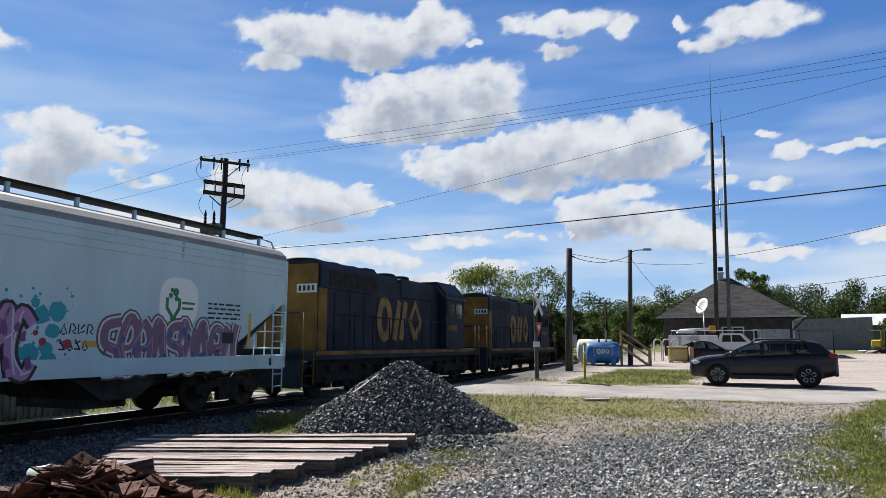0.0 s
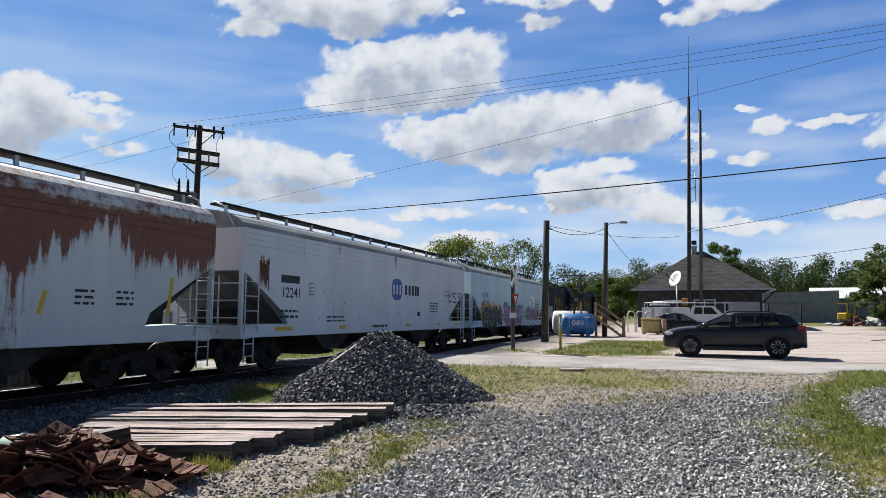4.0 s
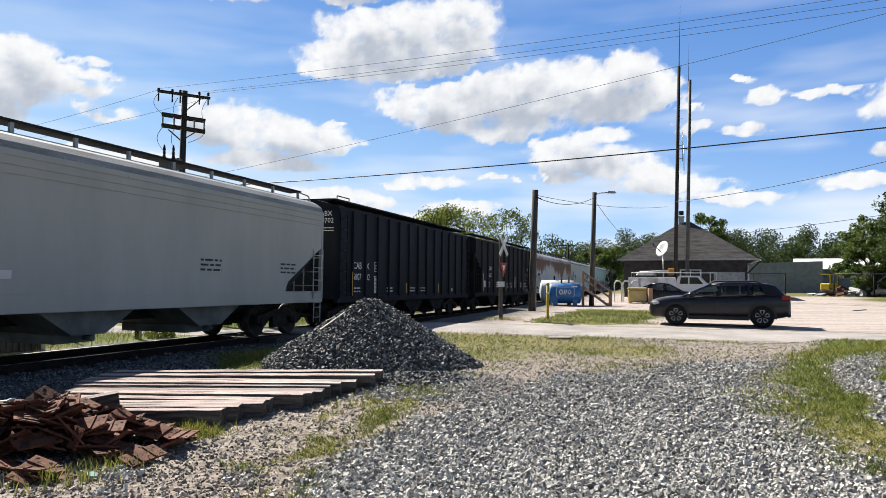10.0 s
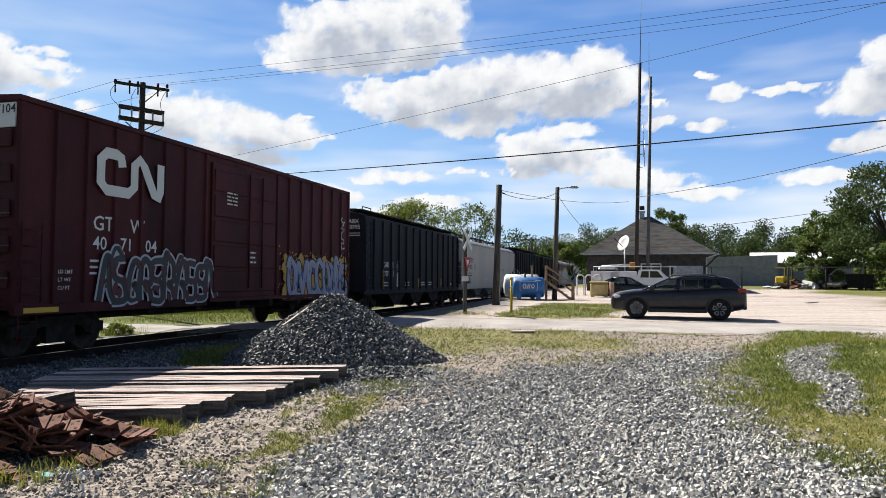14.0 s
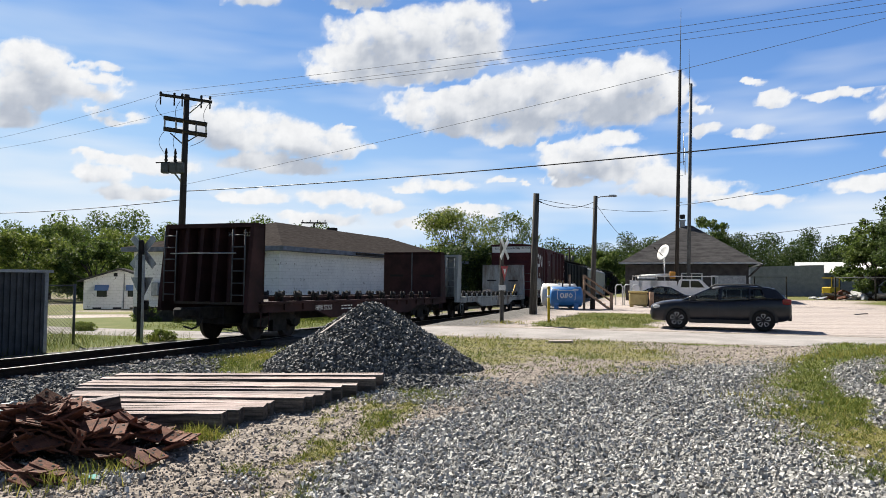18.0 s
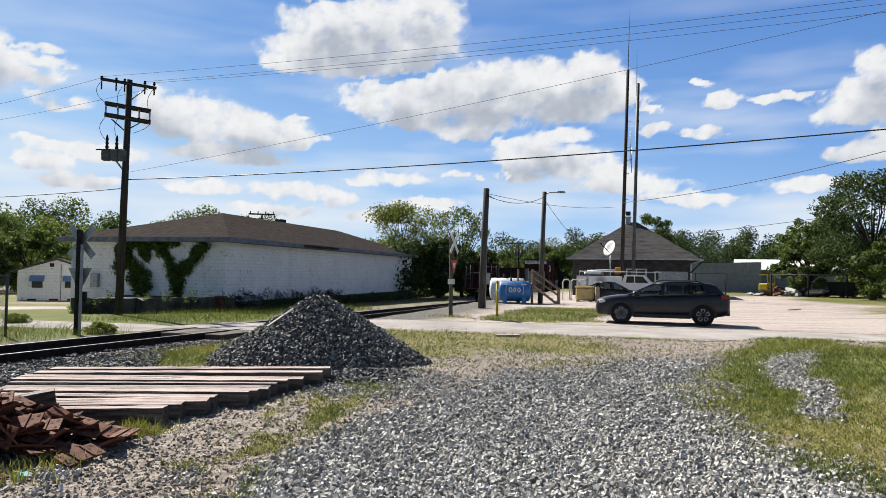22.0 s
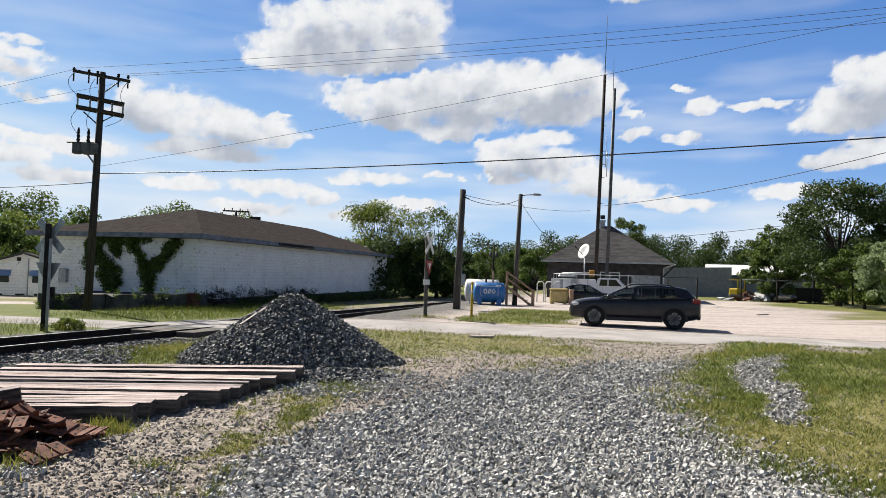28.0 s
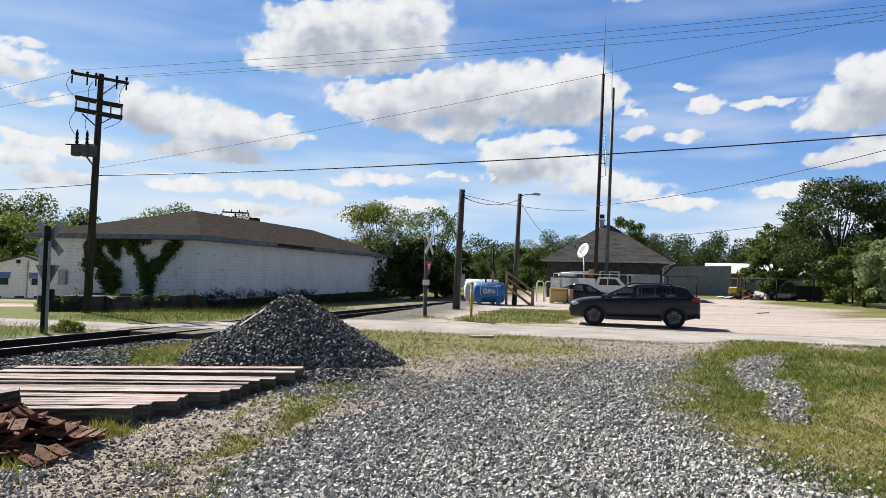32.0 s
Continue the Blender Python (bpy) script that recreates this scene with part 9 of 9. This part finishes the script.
# ---- scraps of wood on the ground ----
for x, y, turn, ln, w, lab in ((3.5, 17.2, -24, 0.62, 0.2, "flat grey slab of old wood in the grass"), (22.0, 33.0, 20, 0.9, 0.12, "weathered board lying at the lot's edge")):
    ob = thing("wood_scrap", pose(x, y, ground_z(x, y) + 0.02, 2, -2, turn), lab, "board")
    bm = boxes((-ln / 2, ln / 2, -w / 2, w / 2, 0.0, 0.05, 0.008))
    part("board", bm, M["old_tie"], ob)


# ---- lettering, stripes and graffiti on the cars ----
BK, WH, YE = T["mark_black"], T["mark_white"], T["mark_yellow"]
Y1 = -1.604


def placard(car, x0, x1, z0, z1, y=Y1):
    stripe(car, WH, x0, x1, y, z0, z1, name="placard")
    bm = bmesh.new()
    for k in range(4):
        box(bm, x0 + 0.04, x1 - 0.04 - 0.05 * (k % 2), y - 0.003, y, z1 - 0.08 - k * (z1 - z0) * 0.22, z1 - 0.05 - k * (z1 - z0) * 0.22)
    part("placard_print", bm, BK, car)


def boxed_letter(car, x, z, mat, y=Y1):
    bm = bmesh.new()
    ribbon(bm, [(x, z), (x + 0.28, z), (x + 0.28, z + 0.34), (x, z + 0.34), (x, z)], 0.03, y)
    ribbon(bm, [(x + 0.2, z + 0.22), (x + 0.08, z + 0.22), (x + 0.08, z + 0.1), (x + 0.2, z + 0.1)], 0.03, y)
    part("inspection_mark", bm, mat, car)


def spray_cloud(car, seed, x0, x1, z0, z1, colour, dots, dot=0.12, y=Y1):
    """A cloud of sprayed paint, solid within and breaking into specks outwards, with round dabs of another colour."""
    rnd = random.Random(seed)
    bm, bm2 = bmesh.new(), bmesh.new()
    for k in range(420):
        r = rnd.uniform(0.05, 0.2) if k < 170 else rnd.uniform(0.008, 0.035)
        m = 0.0 if k < 170 else 0.26
        cx = rnd.uniform(x0 - m, x1 + m)
        crest = z1 - 0.12 + 0.16 * noise.noise(Vector((cx * 1.3, seed, 0.0)))
        cz = rnd.uniform(z0, crest + m)
        bm.faces.new([bm.verts.new((cx + r * rnd.uniform(0.8, 1.15) * math.cos(i * math.tau / 9), y - 0.0004 - 0.000006 * k, max(z0 - 0.08, cz + r * rnd.uniform(0.8, 1.15) * math.sin(i * math.tau / 9)))) for i in range(9)])
    for k in range(20):
        cx, cz, r = rnd.uniform(x0 - 0.2, x1 + 0.2), rnd.uniform(z0, z1 + 0.1), dot * rnd.uniform(0.4, 1.6)
        bm2.faces.new([bm2.verts.new((cx + r * math.cos(i * math.tau / 14), y - 0.0034 - 0.00002 * k, cz + r * math.sin(i * math.tau / 14))) for i in range(14)])
    part("graffiti_cloud", bm, colour, car)
    part("graffiti_dotting", bm2, dots, car)


def disc(car, mat, cx, cz, rx, rz, y=Y1, name="disc"):
    bm = bmesh.new()
    top = [bm.verts.new((cx + rx * math.copysign(abs(math.cos(a)) ** 0.7, math.cos(a)), y, cz + rz * math.copysign(abs(math.sin(a)) ** 0.7, math.sin(a)))) for a in [k * math.tau / 32 for k in range(32)]]
    bm.faces.new(top)
    return part(name, bm, mat, car)


# pale hopper with graffiti
sign(c1, "ACFX", 0.44, -6.95, 2.48, BK)
sign(c1, "462013", 0.44, -6.93, 2.10, BK)
boxed_letter(c1, -5.2, 2.15, BK)
spray_cloud(c1, 61, -7.2, -3.0, 1.1, 2.3, G["gold"], G["red"])
spray_cloud(c1, 62, -2.7, 2.1, 1.1, 2.45, G["teal"], G["red"], 0.06)
def flowing(pts, n=6):
    """A smooth line through the points."""
    out = []
    for i in range(len(pts) - 1):
        p = [Vector(pts[max(0, min(len(pts) - 1, i + k))]) for k in (-1, 0, 1, 2)]
        for k in range(n):
            t = k / n
            out.append(0.5 * (2 * p[1] + (p[2] - p[0]) * t + (2 * p[0] - 5 * p[1] + 4 * p[2] - p[3]) * t * t + (3 * p[1] - p[0] - 3 * p[2] + p[3]) * t ** 3))
    return [(q.x, q.y) for q in out] + [tuple(pts[-1])]


LOOPS = (((-0.4, 0.05), (-0.45, 0.55), (-0.2, 0.95), (0.3, 0.85), (0.35, 0.5), (-0.1, 0.45), (0.25, 0.3), (0.45, 0.02)), ((0.45, 0.8), (0.0, 1.0), (-0.42, 0.7), (-0.4, 0.3), (0.0, 0.02), (0.45, 0.2)), ((-0.45, 0.9), (-0.1, 0.75), (-0.25, 0.3), (-0.05, 0.02), (0.3, 0.15), (0.3, 0.6), (0.5, 1.0)),
         ((-0.5, 0.1), (-0.2, 0.9), (0.05, 0.95), (0.2, 0.4), (0.5, 0.0)), ((0.4, 0.95), (-0.3, 0.9), (-0.35, 0.6), (0.3, 0.45), (0.35, 0.12), (-0.45, 0.05)), ((-0.35, 1.0), (-0.4, 0.4), (-0.1, 0.05), (0.3, 0.25), (0.3, 0.75), (-0.05, 0.98)))
FLICKS = (((-0.3, 0.5), (0.2, 0.55), (0.6, 0.85)), ((0.1, 0.2), (0.5, -0.05), (0.75, 0.1)), ((-0.6, 0.75), (-0.3, 1.08), (0.1, 0.9)), ((-0.5, 0.2), (-0.2, -0.06), (0.2, 0.1)))


def wild(car, seed, x0, x1, z0, z1, n, y, layers, shine, gap, fat=0.25):
    """A spray-painted piece of fat tangled loops and arrows in a row, in several outlines; no real letters."""
    rnd, w, h = random.Random(seed), (x1 - x0) / n, z1 - z0
    arcs = []
    for k in range(n):
        cx, lean, tall = x0 + (k + 0.5) * w, rnd.uniform(-0.15, 0.25), rnd.uniform(0.88, 1.06)
        for shape, amp in ((LOOPS[rnd.randrange(len(LOOPS))], 0.06), (FLICKS[rnd.randrange(len(FLICKS))], 0.1)):
            arcs.append(flowing([(cx + w * (1.12 * u + lean * v + rnd.uniform(-amp, amp)), max(1.06, z0 + h * tall * (v + rnd.uniform(-amp, amp) * 0.6))) for u, v in shape]))
    for k, (nm, grow, mat) in enumerate(layers):
        bm = bmesh.new()
        for i, st in enumerate(arcs):
            ribbon(bm, st, (fat if i % 2 == 0 else fat * 0.6) + grow, y - 0.004 - 0.003 * k - 0.0001 * i)
        part(nm, bm, mat, car)
    bm = bmesh.new()
    for i, st in enumerate(arcs):
        a = len(st) // 4
        ribbon(bm, [(p[0] + 0.05, p[1] + 0.03) for p in (st[a:-a] if i % 3 else st[2 * a:])], 0.03, y - 0.0145)
    part("graffiti_highlight", bm, shine, car)
    bm = bmesh.new()
    for k in range(3 * n):
        x, z, r = x0 + (k + 0.4) * w / 3, z0 + h * rnd.uniform(0.08, 0.85), rnd.uniform(0.03, 0.09)
        bm.faces.new([bm.verts.new((x + r * rnd.uniform(0.5, 1.3) * math.cos(q * math.tau / 9), y - 0.0155, z + 1.6 * r * rnd.uniform(0.5, 1.3) * math.sin(q * math.tau / 9))) for q in range(9)])
    part("graffiti_shadow", bm, gap, car)


MAUVE, OLIVE = plain("mauve spray paint", (0.22, 0.125, 0.19), 0.6), plain("olive spray paint", (0.10, 0.09, 0.06), 0.6)
GRAPHITE = plain("graphite spray paint", (0.028, 0.03, 0.036), 0.6)
wild(c1, 163, 3.05, 6.85, 1.02, 2.1, 9, Y1, (("graffiti_outline", 0.17, OLIVE), ("graffiti_edge", 0.09, G["white"]), ("graffiti_letter", 0.0, MAUVE)), G["pink"], G["blue"], 0.19)
wild(c1, 164, -7.0, -3.1, 1.02, 1.95, 10, Y1 - 0.014, (("graffiti_outline", 0.10, G["black"]), ("graffiti_letter", 0.0, GRAPHITE)), G["silver"], G["black"], 0.20)
wild(c1, 165, -2.5, 1.6, 1.04, 2.2, 11, Y1 - 0.014, (("graffiti_outline", 0.12, G["black"]), ("graffiti_letter", 0.0, G["pink"])), G["white"], G["purple"], 0.17)
disc(c1, plain("bright white decal", (0.85, 0.85, 0.85), 0.5), 5.02, 2.52, 0.58, 0.54, name="white_oval")
bm = bmesh.new()
for dx, dz, r in ((-0.05, 0.18, 0.09), (-0.2, 0.10, 0.06), (-0.02, 0.04, 0.06), (-0.16, 0.22, 0.05)):
    bm.faces.new([bm.verts.new((4.95 + dx + r * math.cos(a), Y1 - 0.003, 2.55 + dz + r * math.sin(a))) for a in [k * math.tau / 12 for k in range(12)]])
ribbon(bm, [(4.66, 2.6), (4.66, 2.38), (4.8, 2.22), (4.82, 2.1)], 0.09, Y1 - 0.003)
ribbon(bm, [(5.02, 2.6), (5.02, 2.38), (4.9, 2.22), (4.88, 2.1)], 0.09, Y1 - 0.004)
part("green_emblem", bm, T["mark_green"], c1)
stripe(c1, T["mark_green"], 5.1, 5.5, Y1 - 0.003, 2.48, 2.53, name="emblem_bar")
stripe(c1, T["mark_green"], 5.1, 5.45, Y1 - 0.003, 2.36, 2.41, name="emblem_bar")
small_print(c1, BK, 5.93, Y1, 2.52, 1.15, 4, 0.04, 0.11)
stripe(c1, YE, 7.40, 7.50, Y1, 1.53, 2.38, 0.03)
stripe(c1, YE, 2.6, 3.0, Y1, 1.55, 1.66)
stripe(c1, BK, 6.45, 6.85, Y1 - 0.016, 1.62, 1.88, name="dark_panel")
bm = bmesh.new()
for st in tag_strokes(random.Random(65), 2.1, 2.85, 1.78, 1.98, 4) + tag_strokes(random.Random(66), 2.1, 2.75, 1.5, 1.68, 4):
    ribbon(bm, st, 0.03, Y1)
part("graffiti_tag", bm, BK, c1)
disc(c1, BK, 8.35, 1.15, 0.06, 0.1, Y1 - 0.02, "sill_hole")
# white hopper with the blue emblem
stripe(c2, BK, -7.2, -6.24, Y1, 2.50, 2.72, name="reporting_mark")
sign(c2, "12241", 0.42, -7.18, 2.0, BK)
boxed_letter(c2, -5.7, 2.2, BK)
small_print(c2, BK, -7.25, Y1, 1.66, 0.95, 2, 0.07, 0.16)
for x0, x1 in ((-7.49, -6.6), (-3.84, -3.4), (-1.2, -0.79), (1.7, 2.1), (5.2, 5.6), (7.6, 8.2)):
    stripe(c2, YE, x0, x1, Y1 - 0.022, 1.14, 1.25)
disc(c2, T["mark_blue"], 0.8, 2.6, 0.5, 0.42, name="blue_emblem")
bm = bmesh.new()
for x in (0.5, 0.8, 1.1):
    ribbon(bm, [(x, 2.4), (x, 2.78)], 0.14, Y1 - 0.003)
part("emblem_strokes", bm, WH, c2)
for x in (1.6, 1.95, 2.3, 2.6, 2.85):
    stripe(c2, BK, x, x + 0.2, Y1, 2.4, 2.8, name="name_bar")
small_print(c2, BK, 4.4, Y1, 2.1, 0.9, 4, 0.05, 0.12)
small_print(c2, BK, -4.6, Y1, 1.5, 1.2, 2, 0.05, 0.12)
small_print(c2, BK, -1.4, Y1 - 0.022, 1.16, 1.3, 1, 0.08, 0.12)
stripe(c2, BK, 2.9, 3.2, Y1, 1.55, 1.75, name="stencil_square")
RUNS = surface("rust runs", (0.07, 0.025, 0.013), (0.19, 0.075, 0.04), 4, 0.85, 0, 0.3, 30, (6, 6, 0.6))
rr = random.Random(33)
bm = bmesh.new()
for k in range(9):
    x = -8.25 + k * 0.05
    z0, z1 = 2.0 + rr.uniform(0, 0.5), 3.25 - rr.uniform(0, 0.3)
    bm.faces.new([bm.verts.new(p) for p in ((x, Y1, z1), (x + 0.01, Y1, z0), (x + 0.045, Y1, z0 + 0.1), (x + 0.05, Y1, z1))])
for k in range(26):
    x, z = rr.uniform(-5, 8), rr.uniform(1.9, 3.4)
    r = rr.uniform(0.010, 0.026)
    bm.faces.new([bm.verts.new((x + r * math.cos(a), Y1, z + 1.7 * r * math.sin(a))) for a in [q * math.tau / 7 for q in range(7)]])
part("rust_runs", bm, RUNS, c2)
bm = bmesh.new()
for st in tag_strokes(random.Random(34), 6.6, 8.6, 2.2, 2.7, 3):
    ribbon(bm, st, 0.06, Y1)
part("graffiti_tag", bm, BK, c2)
sign(c2, "SILICA", 0.145, 6.33, 2.62, BK)
sign(c2, "PRODUCTS", 0.145, 6.18, 2.42, BK)
bm = bmesh.new()
for k in range(60):                                      # short dark drips where the coating has failed
    x, z, n = rr.uniform(-6, 7.6), rr.choice((rr.uniform(1.5, 2.0), rr.uniform(1.5, 3.2))), rr.uniform(0.04, 0.16)
    bm.faces.new([bm.verts.new(p) for p in ((x, Y1 - 0.001, z), (x + 0.008, Y1 - 0.001, z - n), (x + 0.03, Y1 - 0.001, z - 0.02), (x + 0.02, Y1 - 0.001, z + 0.02))])
part("rust_runs", bm, BK, c2)
# rusty hopper
stripe(c3, BK, -7.43, -6.59, Y1, 2.36, 2.58, name="reporting_mark")
sign(c3, "62039", 0.40, -7.48, 1.96, BK)
boxed_letter(c3, -5.15, 2.15, BK)
small_print(c3, BK, -7.58, Y1, 1.78, 0.8, 2, 0.07, 0.15)
for x0, x1, z0, z1 in ((-8.10, -7.98, 1.55, 2.47), (-5.8, -5.7, 1.55, 2.0), (-3.68, -3.58, 1.55, 2.0), (-1.52, -1.42, 1.57, 2.0), (0.22, 0.32, 1.57, 2.0), (2.22, 2.32, 1.57, 2.0), (4.4, 4.5, 1.57, 2.0), (7.6, 7.7, 1.55, 2.4)):
    stripe(c3, YE, x0, x1, Y1, z0, z1, 0.12)
stripe(c3, BK, 3.2, 3.5, Y1, 1.85, 2.05, name="stencil_square")
stripe(c3, BK, -7.75, -7.45, Y1 - 0.022, 1.10, 1.24, name="sticker")
stripe(c3, YE, -7.45, -7.25, Y1 - 0.022, 1.10, 1.24, name="sticker")
small_print(c3, BK, -8.4, Y1 - 0.022, 1.2, 0.5, 2, 0.03, 0.07)
for x in (5.2, 6.2):
    small_print(c3, BK, x, Y1, 2.0, 0.45, 3, 0.05, 0.12)
# black-brown hopper
Y4 = -1.556
sign(c4, "TCMX", 0.34, -4.46, 2.41, WH, Y4)
sign(c4, "96261", 0.34, -4.42, 2.0, WH, Y4)
stripe(c4, YE, -5.7, -5.6, Y4 - 0.06, 1.25, 2.29)
for x in (-3.25, -1.7, -0.1, 3.5, 5.0):
    stripe(c4, YE, x, x + 0.09, Y4 - 0.004, 1.25, 1.75)
stripe(c4, WH, -5.35, -5.0, Y4 - 0.004, 1.46, 1.84, name="placard")
for x in (-4.6, -2.6, -1.5, 2.2, 4.0, 5.4):
    small_print(c4, WH, x, Y4, 1.72, 0.55, 3, 0.05, 0.13)
bm = bmesh.new()
for st in tag_strokes(random.Random(35), 0.1, 1.5, 1.42, 1.78, 5) + tag_strokes(random.Random(36), 1.9, 2.9, 1.75, 2.15, 3):
    ribbon(bm, st, 0.035, Y4 - 0.003)
part("graffiti_tag", bm, WH, c4)
lettering("TCMX", 0.26, pose(-7.25 - 0.004, -0.4, 3.85, 90, 0, -90), c4, WH)
lettering("96261", 0.26, pose(-7.25 - 0.004, -0.4, 3.58, 90, 0, -90), c4, WH)
# dark blue-green hoppers
for car, number, x in ((c5, "580702", -6.2), (c7, "570795", -5.1)):
    yy = Y4 - 0.003
    rear = -14.9 / 2 if car is c5 else -14.75 / 2
    sign(car, "CAB", 0.35, x - 0.05, 2.04, WH, yy)
    sign(car, "X", 0.35, x + 1.02, 2.04, WH, yy)
    sign(car, number[:4], 0.33, x - 0.05, 1.65, WH, yy)
    sign(car, number[4:], 0.33, x + 1.0, 1.65, WH, yy)
    lettering("CABX", 0.24, pose(rear - 0.004, -0.7, 3.84, 90, 0, -90), car, WH)
    lettering(number, 0.24, pose(rear - 0.004, -0.68, 3.60, 90, 0, -90), car, WH)
    for k in range(2):
        part("stencil_lines", boxes((rear - 0.004, rear, -1.4, -0.7, 3.46 - k * 0.09, 3.49 - k * 0.09)), WH, car)
    stripe(car, YE, x - 0.22, x - 0.12, yy - 0.06, 1.15, 2.0)
    stripe(car, YE, x + 4.9, x + 5.0, yy, 1.2, 1.63)
    stripe(car, YE, x + 8.9, x + 9.0, yy, 1.2, 1.63)
    placard(car, x + 1.72, x + 2.16, 1.23, 1.88, yy)
    boxed_letter(car, x + 1.72, 2.05, WH, yy)
    for dx in (0.0, 2.9, 5.3, 6.6):
        small_print(car, WH, x + dx, yy, 1.40, 0.6, 2, 0.045, 0.12)
    stripe(car, WH, x + 10.9, x + 11.05, yy, 1.25, 1.4, name="label_plate")
# pale grey hopper
sign(c6, "MGRX", 0.42, -7.33, 2.63, BK)
sign(c6, "10891", 0.42, -7.37, 2.19, BK)
boxed_letter(c6, -5.8, 2.3, BK)
small_print(c6, BK, -7.4, Y1, 1.98, 0.9, 2, 0.06, 0.16)
stripe(c6, YE, -7.74, -7.62, Y1, 1.6, 2.47, 0.16)
stripe(c6, YE, -5.2, -5.1, Y1, 1.6, 1.9, 0.04)
stripe(c6, WH, -2.2, -1.95, Y1, 1.6, 1.75, name="label_plate")
for x in (3.0, 6.5):
    small_print(c6, BK, x, Y1, 2.1, 0.8, 3, 0.05, 0.12)
# oxide red boxcar
Y8 = -1.566
bm = bmesh.new()
ribbon(bm, [(-4.80, 4.0), (-4.84, 4.2), (-4.98, 4.25), (-5.25, 4.25), (-5.42, 4.1), (-5.42, 3.6), (-5.25, 3.45), (-4.6, 3.45), (-4.42, 3.6), (-4.42, 4.1), (-4.25, 4.25), (-4.1, 4.1), (-3.75, 3.5), (-3.6, 3.45), (-3.55, 3.6), (-3.55, 4.25)], 0.24, Y8 - 0.062)
part("white_emblem", bm, WH, c8, "looped white line emblem")
sign(c8, "GT", 0.44, -5.54, 2.49, WH, Y8 - 0.003)
sign(c8, "W", 0.44, -4.45, 2.49, WH, Y8 - 0.003)
sign(c8, "40", 0.40, -5.53, 2.09, WH, Y8 - 0.003)
sign(c8, "71", 0.40, -4.75, 2.09, WH, Y8 - 0.003)
sign(c8, "04", 0.40, -3.95, 2.09, WH, Y8 - 0.003)
for k, (word, value) in enumerate((("LD LMT", ""), ("LT WT", ""), ("CU FT", ""))):
    sign(c8, word, 0.11, -6.4, 1.63 - k * 0.16, WH, Y8 - 0.003)
for x in (-5.59,):
    small_print(c8, WH, x, Y8, 1.9, 0.4, 3, 0.05, 0.13)
DEEP = plain("dark red spray paint", (0.09, 0.012, 0.02), 0.6)
wild(c8, 171, -5.4, -1.3, 0.95, 2.05, 10, Y8 - 0.062, (("graffiti_outline", 0.10, G["silver"]), ("graffiti_letter", 0.0, GRAPHITE)), DEEP, DEEP, 0.15)
spray_cloud(c8, 172, 2.2, 7.1, 1.0, 2.42, G["gold"], G["gold"], 0.05, Y8 - 0.062)
wild(c8, 173, 2.6, 7.1, 0.95, 2.2, 9, Y8 - 0.072, (("graffiti_outline", 0.12, G["black"]), ("graffiti_letter", 0.0, G["lilac"])), G["silver"], G["blue"], 0.2)
bm = bmesh.new()
ribbon(bm, [(6.7, 3.9), (6.55, 3.8), (6.75, 3.7), (6.95, 3.8), (6.75, 3.6), (6.55, 3.5), (6.9, 3.45), (6.6, 3.3), (6.6, 3.1), (6.85, 3.05), (6.8, 2.9), (6.6, 2.95), (6.65, 2.7), (6.9, 2.75)], 0.035, Y8 - 0.064)
part("graffiti_tag", bm, WH, c8)
stripe(c8, YE, -7.2, -6.4, Y8 - 0.055, 0.90, 1.0)
small_print(c8, WH, -0.9, Y8 - 0.11, 3.9, 0.5, 4, 0.04, 0.1)
small_print(c8, WH, 0.3, Y8 - 0.11, 2.3, 0.3, 3, 0.05, 0.14)
lettering("EXCESS HEIGHT CAR", 0.21, pose(-7.375 - 0.034, 1.3, 4.56, 90, 0, -90), c8, BK)
lettering("GTW 407104", 0.24, pose(-7.375 - 0.034, -0.15, 4.58, 90, 0, -90), c8, BK)
# last flatcar
lettering("HPJX 52222", 0.17, pose(-7.6 + 0.10, -0.35, 2.95, 90, 0, -90), c10, WH)
sign(c10, "HPJX 52222", 0.22, -4.5, 0.79, WH, -1.504)
small_print(c10, WH, -2.75, -1.504, 0.92, 0.8, 2, 0.04, 0.1)
for ob in list(bpy.data.objects):                        # spray paint lies on its car as one layer
    if ob.name.startswith(("graffiti", "stencil", "rust_runs")):
        tagged(ob, kind="stuff")


# ---- movement ----
def train_s(t):
    return 4.78 + 8.875 * t + 0.0488 * t * t


def motions():
    walk(sky_dome, [(t, pose(0, 0, 0, 0, 0, -SKY_DRIFT * (t - 16.0))) for t in range(0, 33, 4)])
    for car, back in CARS:
        walk(car, [(t, track_pose(train_s(t) + back)) for t in range(0, 33)])
    # wheels roll without slipping while their car is near; one row a frame keeps each turn small
    offset = {car.name: back for car, back in CARS}
    for wheelset, x in WHEELSETS:
        back = offset[wheelset.parent.name] + x
        near = [t for t in [k / FPS for k in range(0, 32 * FPS + 1)] if -16 < train_s(t) + back < 85] or [0.0]
        rows = [(t, pose(x, 0, WHEEL_R, 0, math.degrees(train_s(t) / WHEEL_R), 0)) for t in near]
        if near[0] > 0:
            rows.insert(0, (0.0, rows[0][1]))
        if near[-1] < 32:
            rows.append((32.0, rows[-1][1]))
        walk(wheelset, rows)


motions()
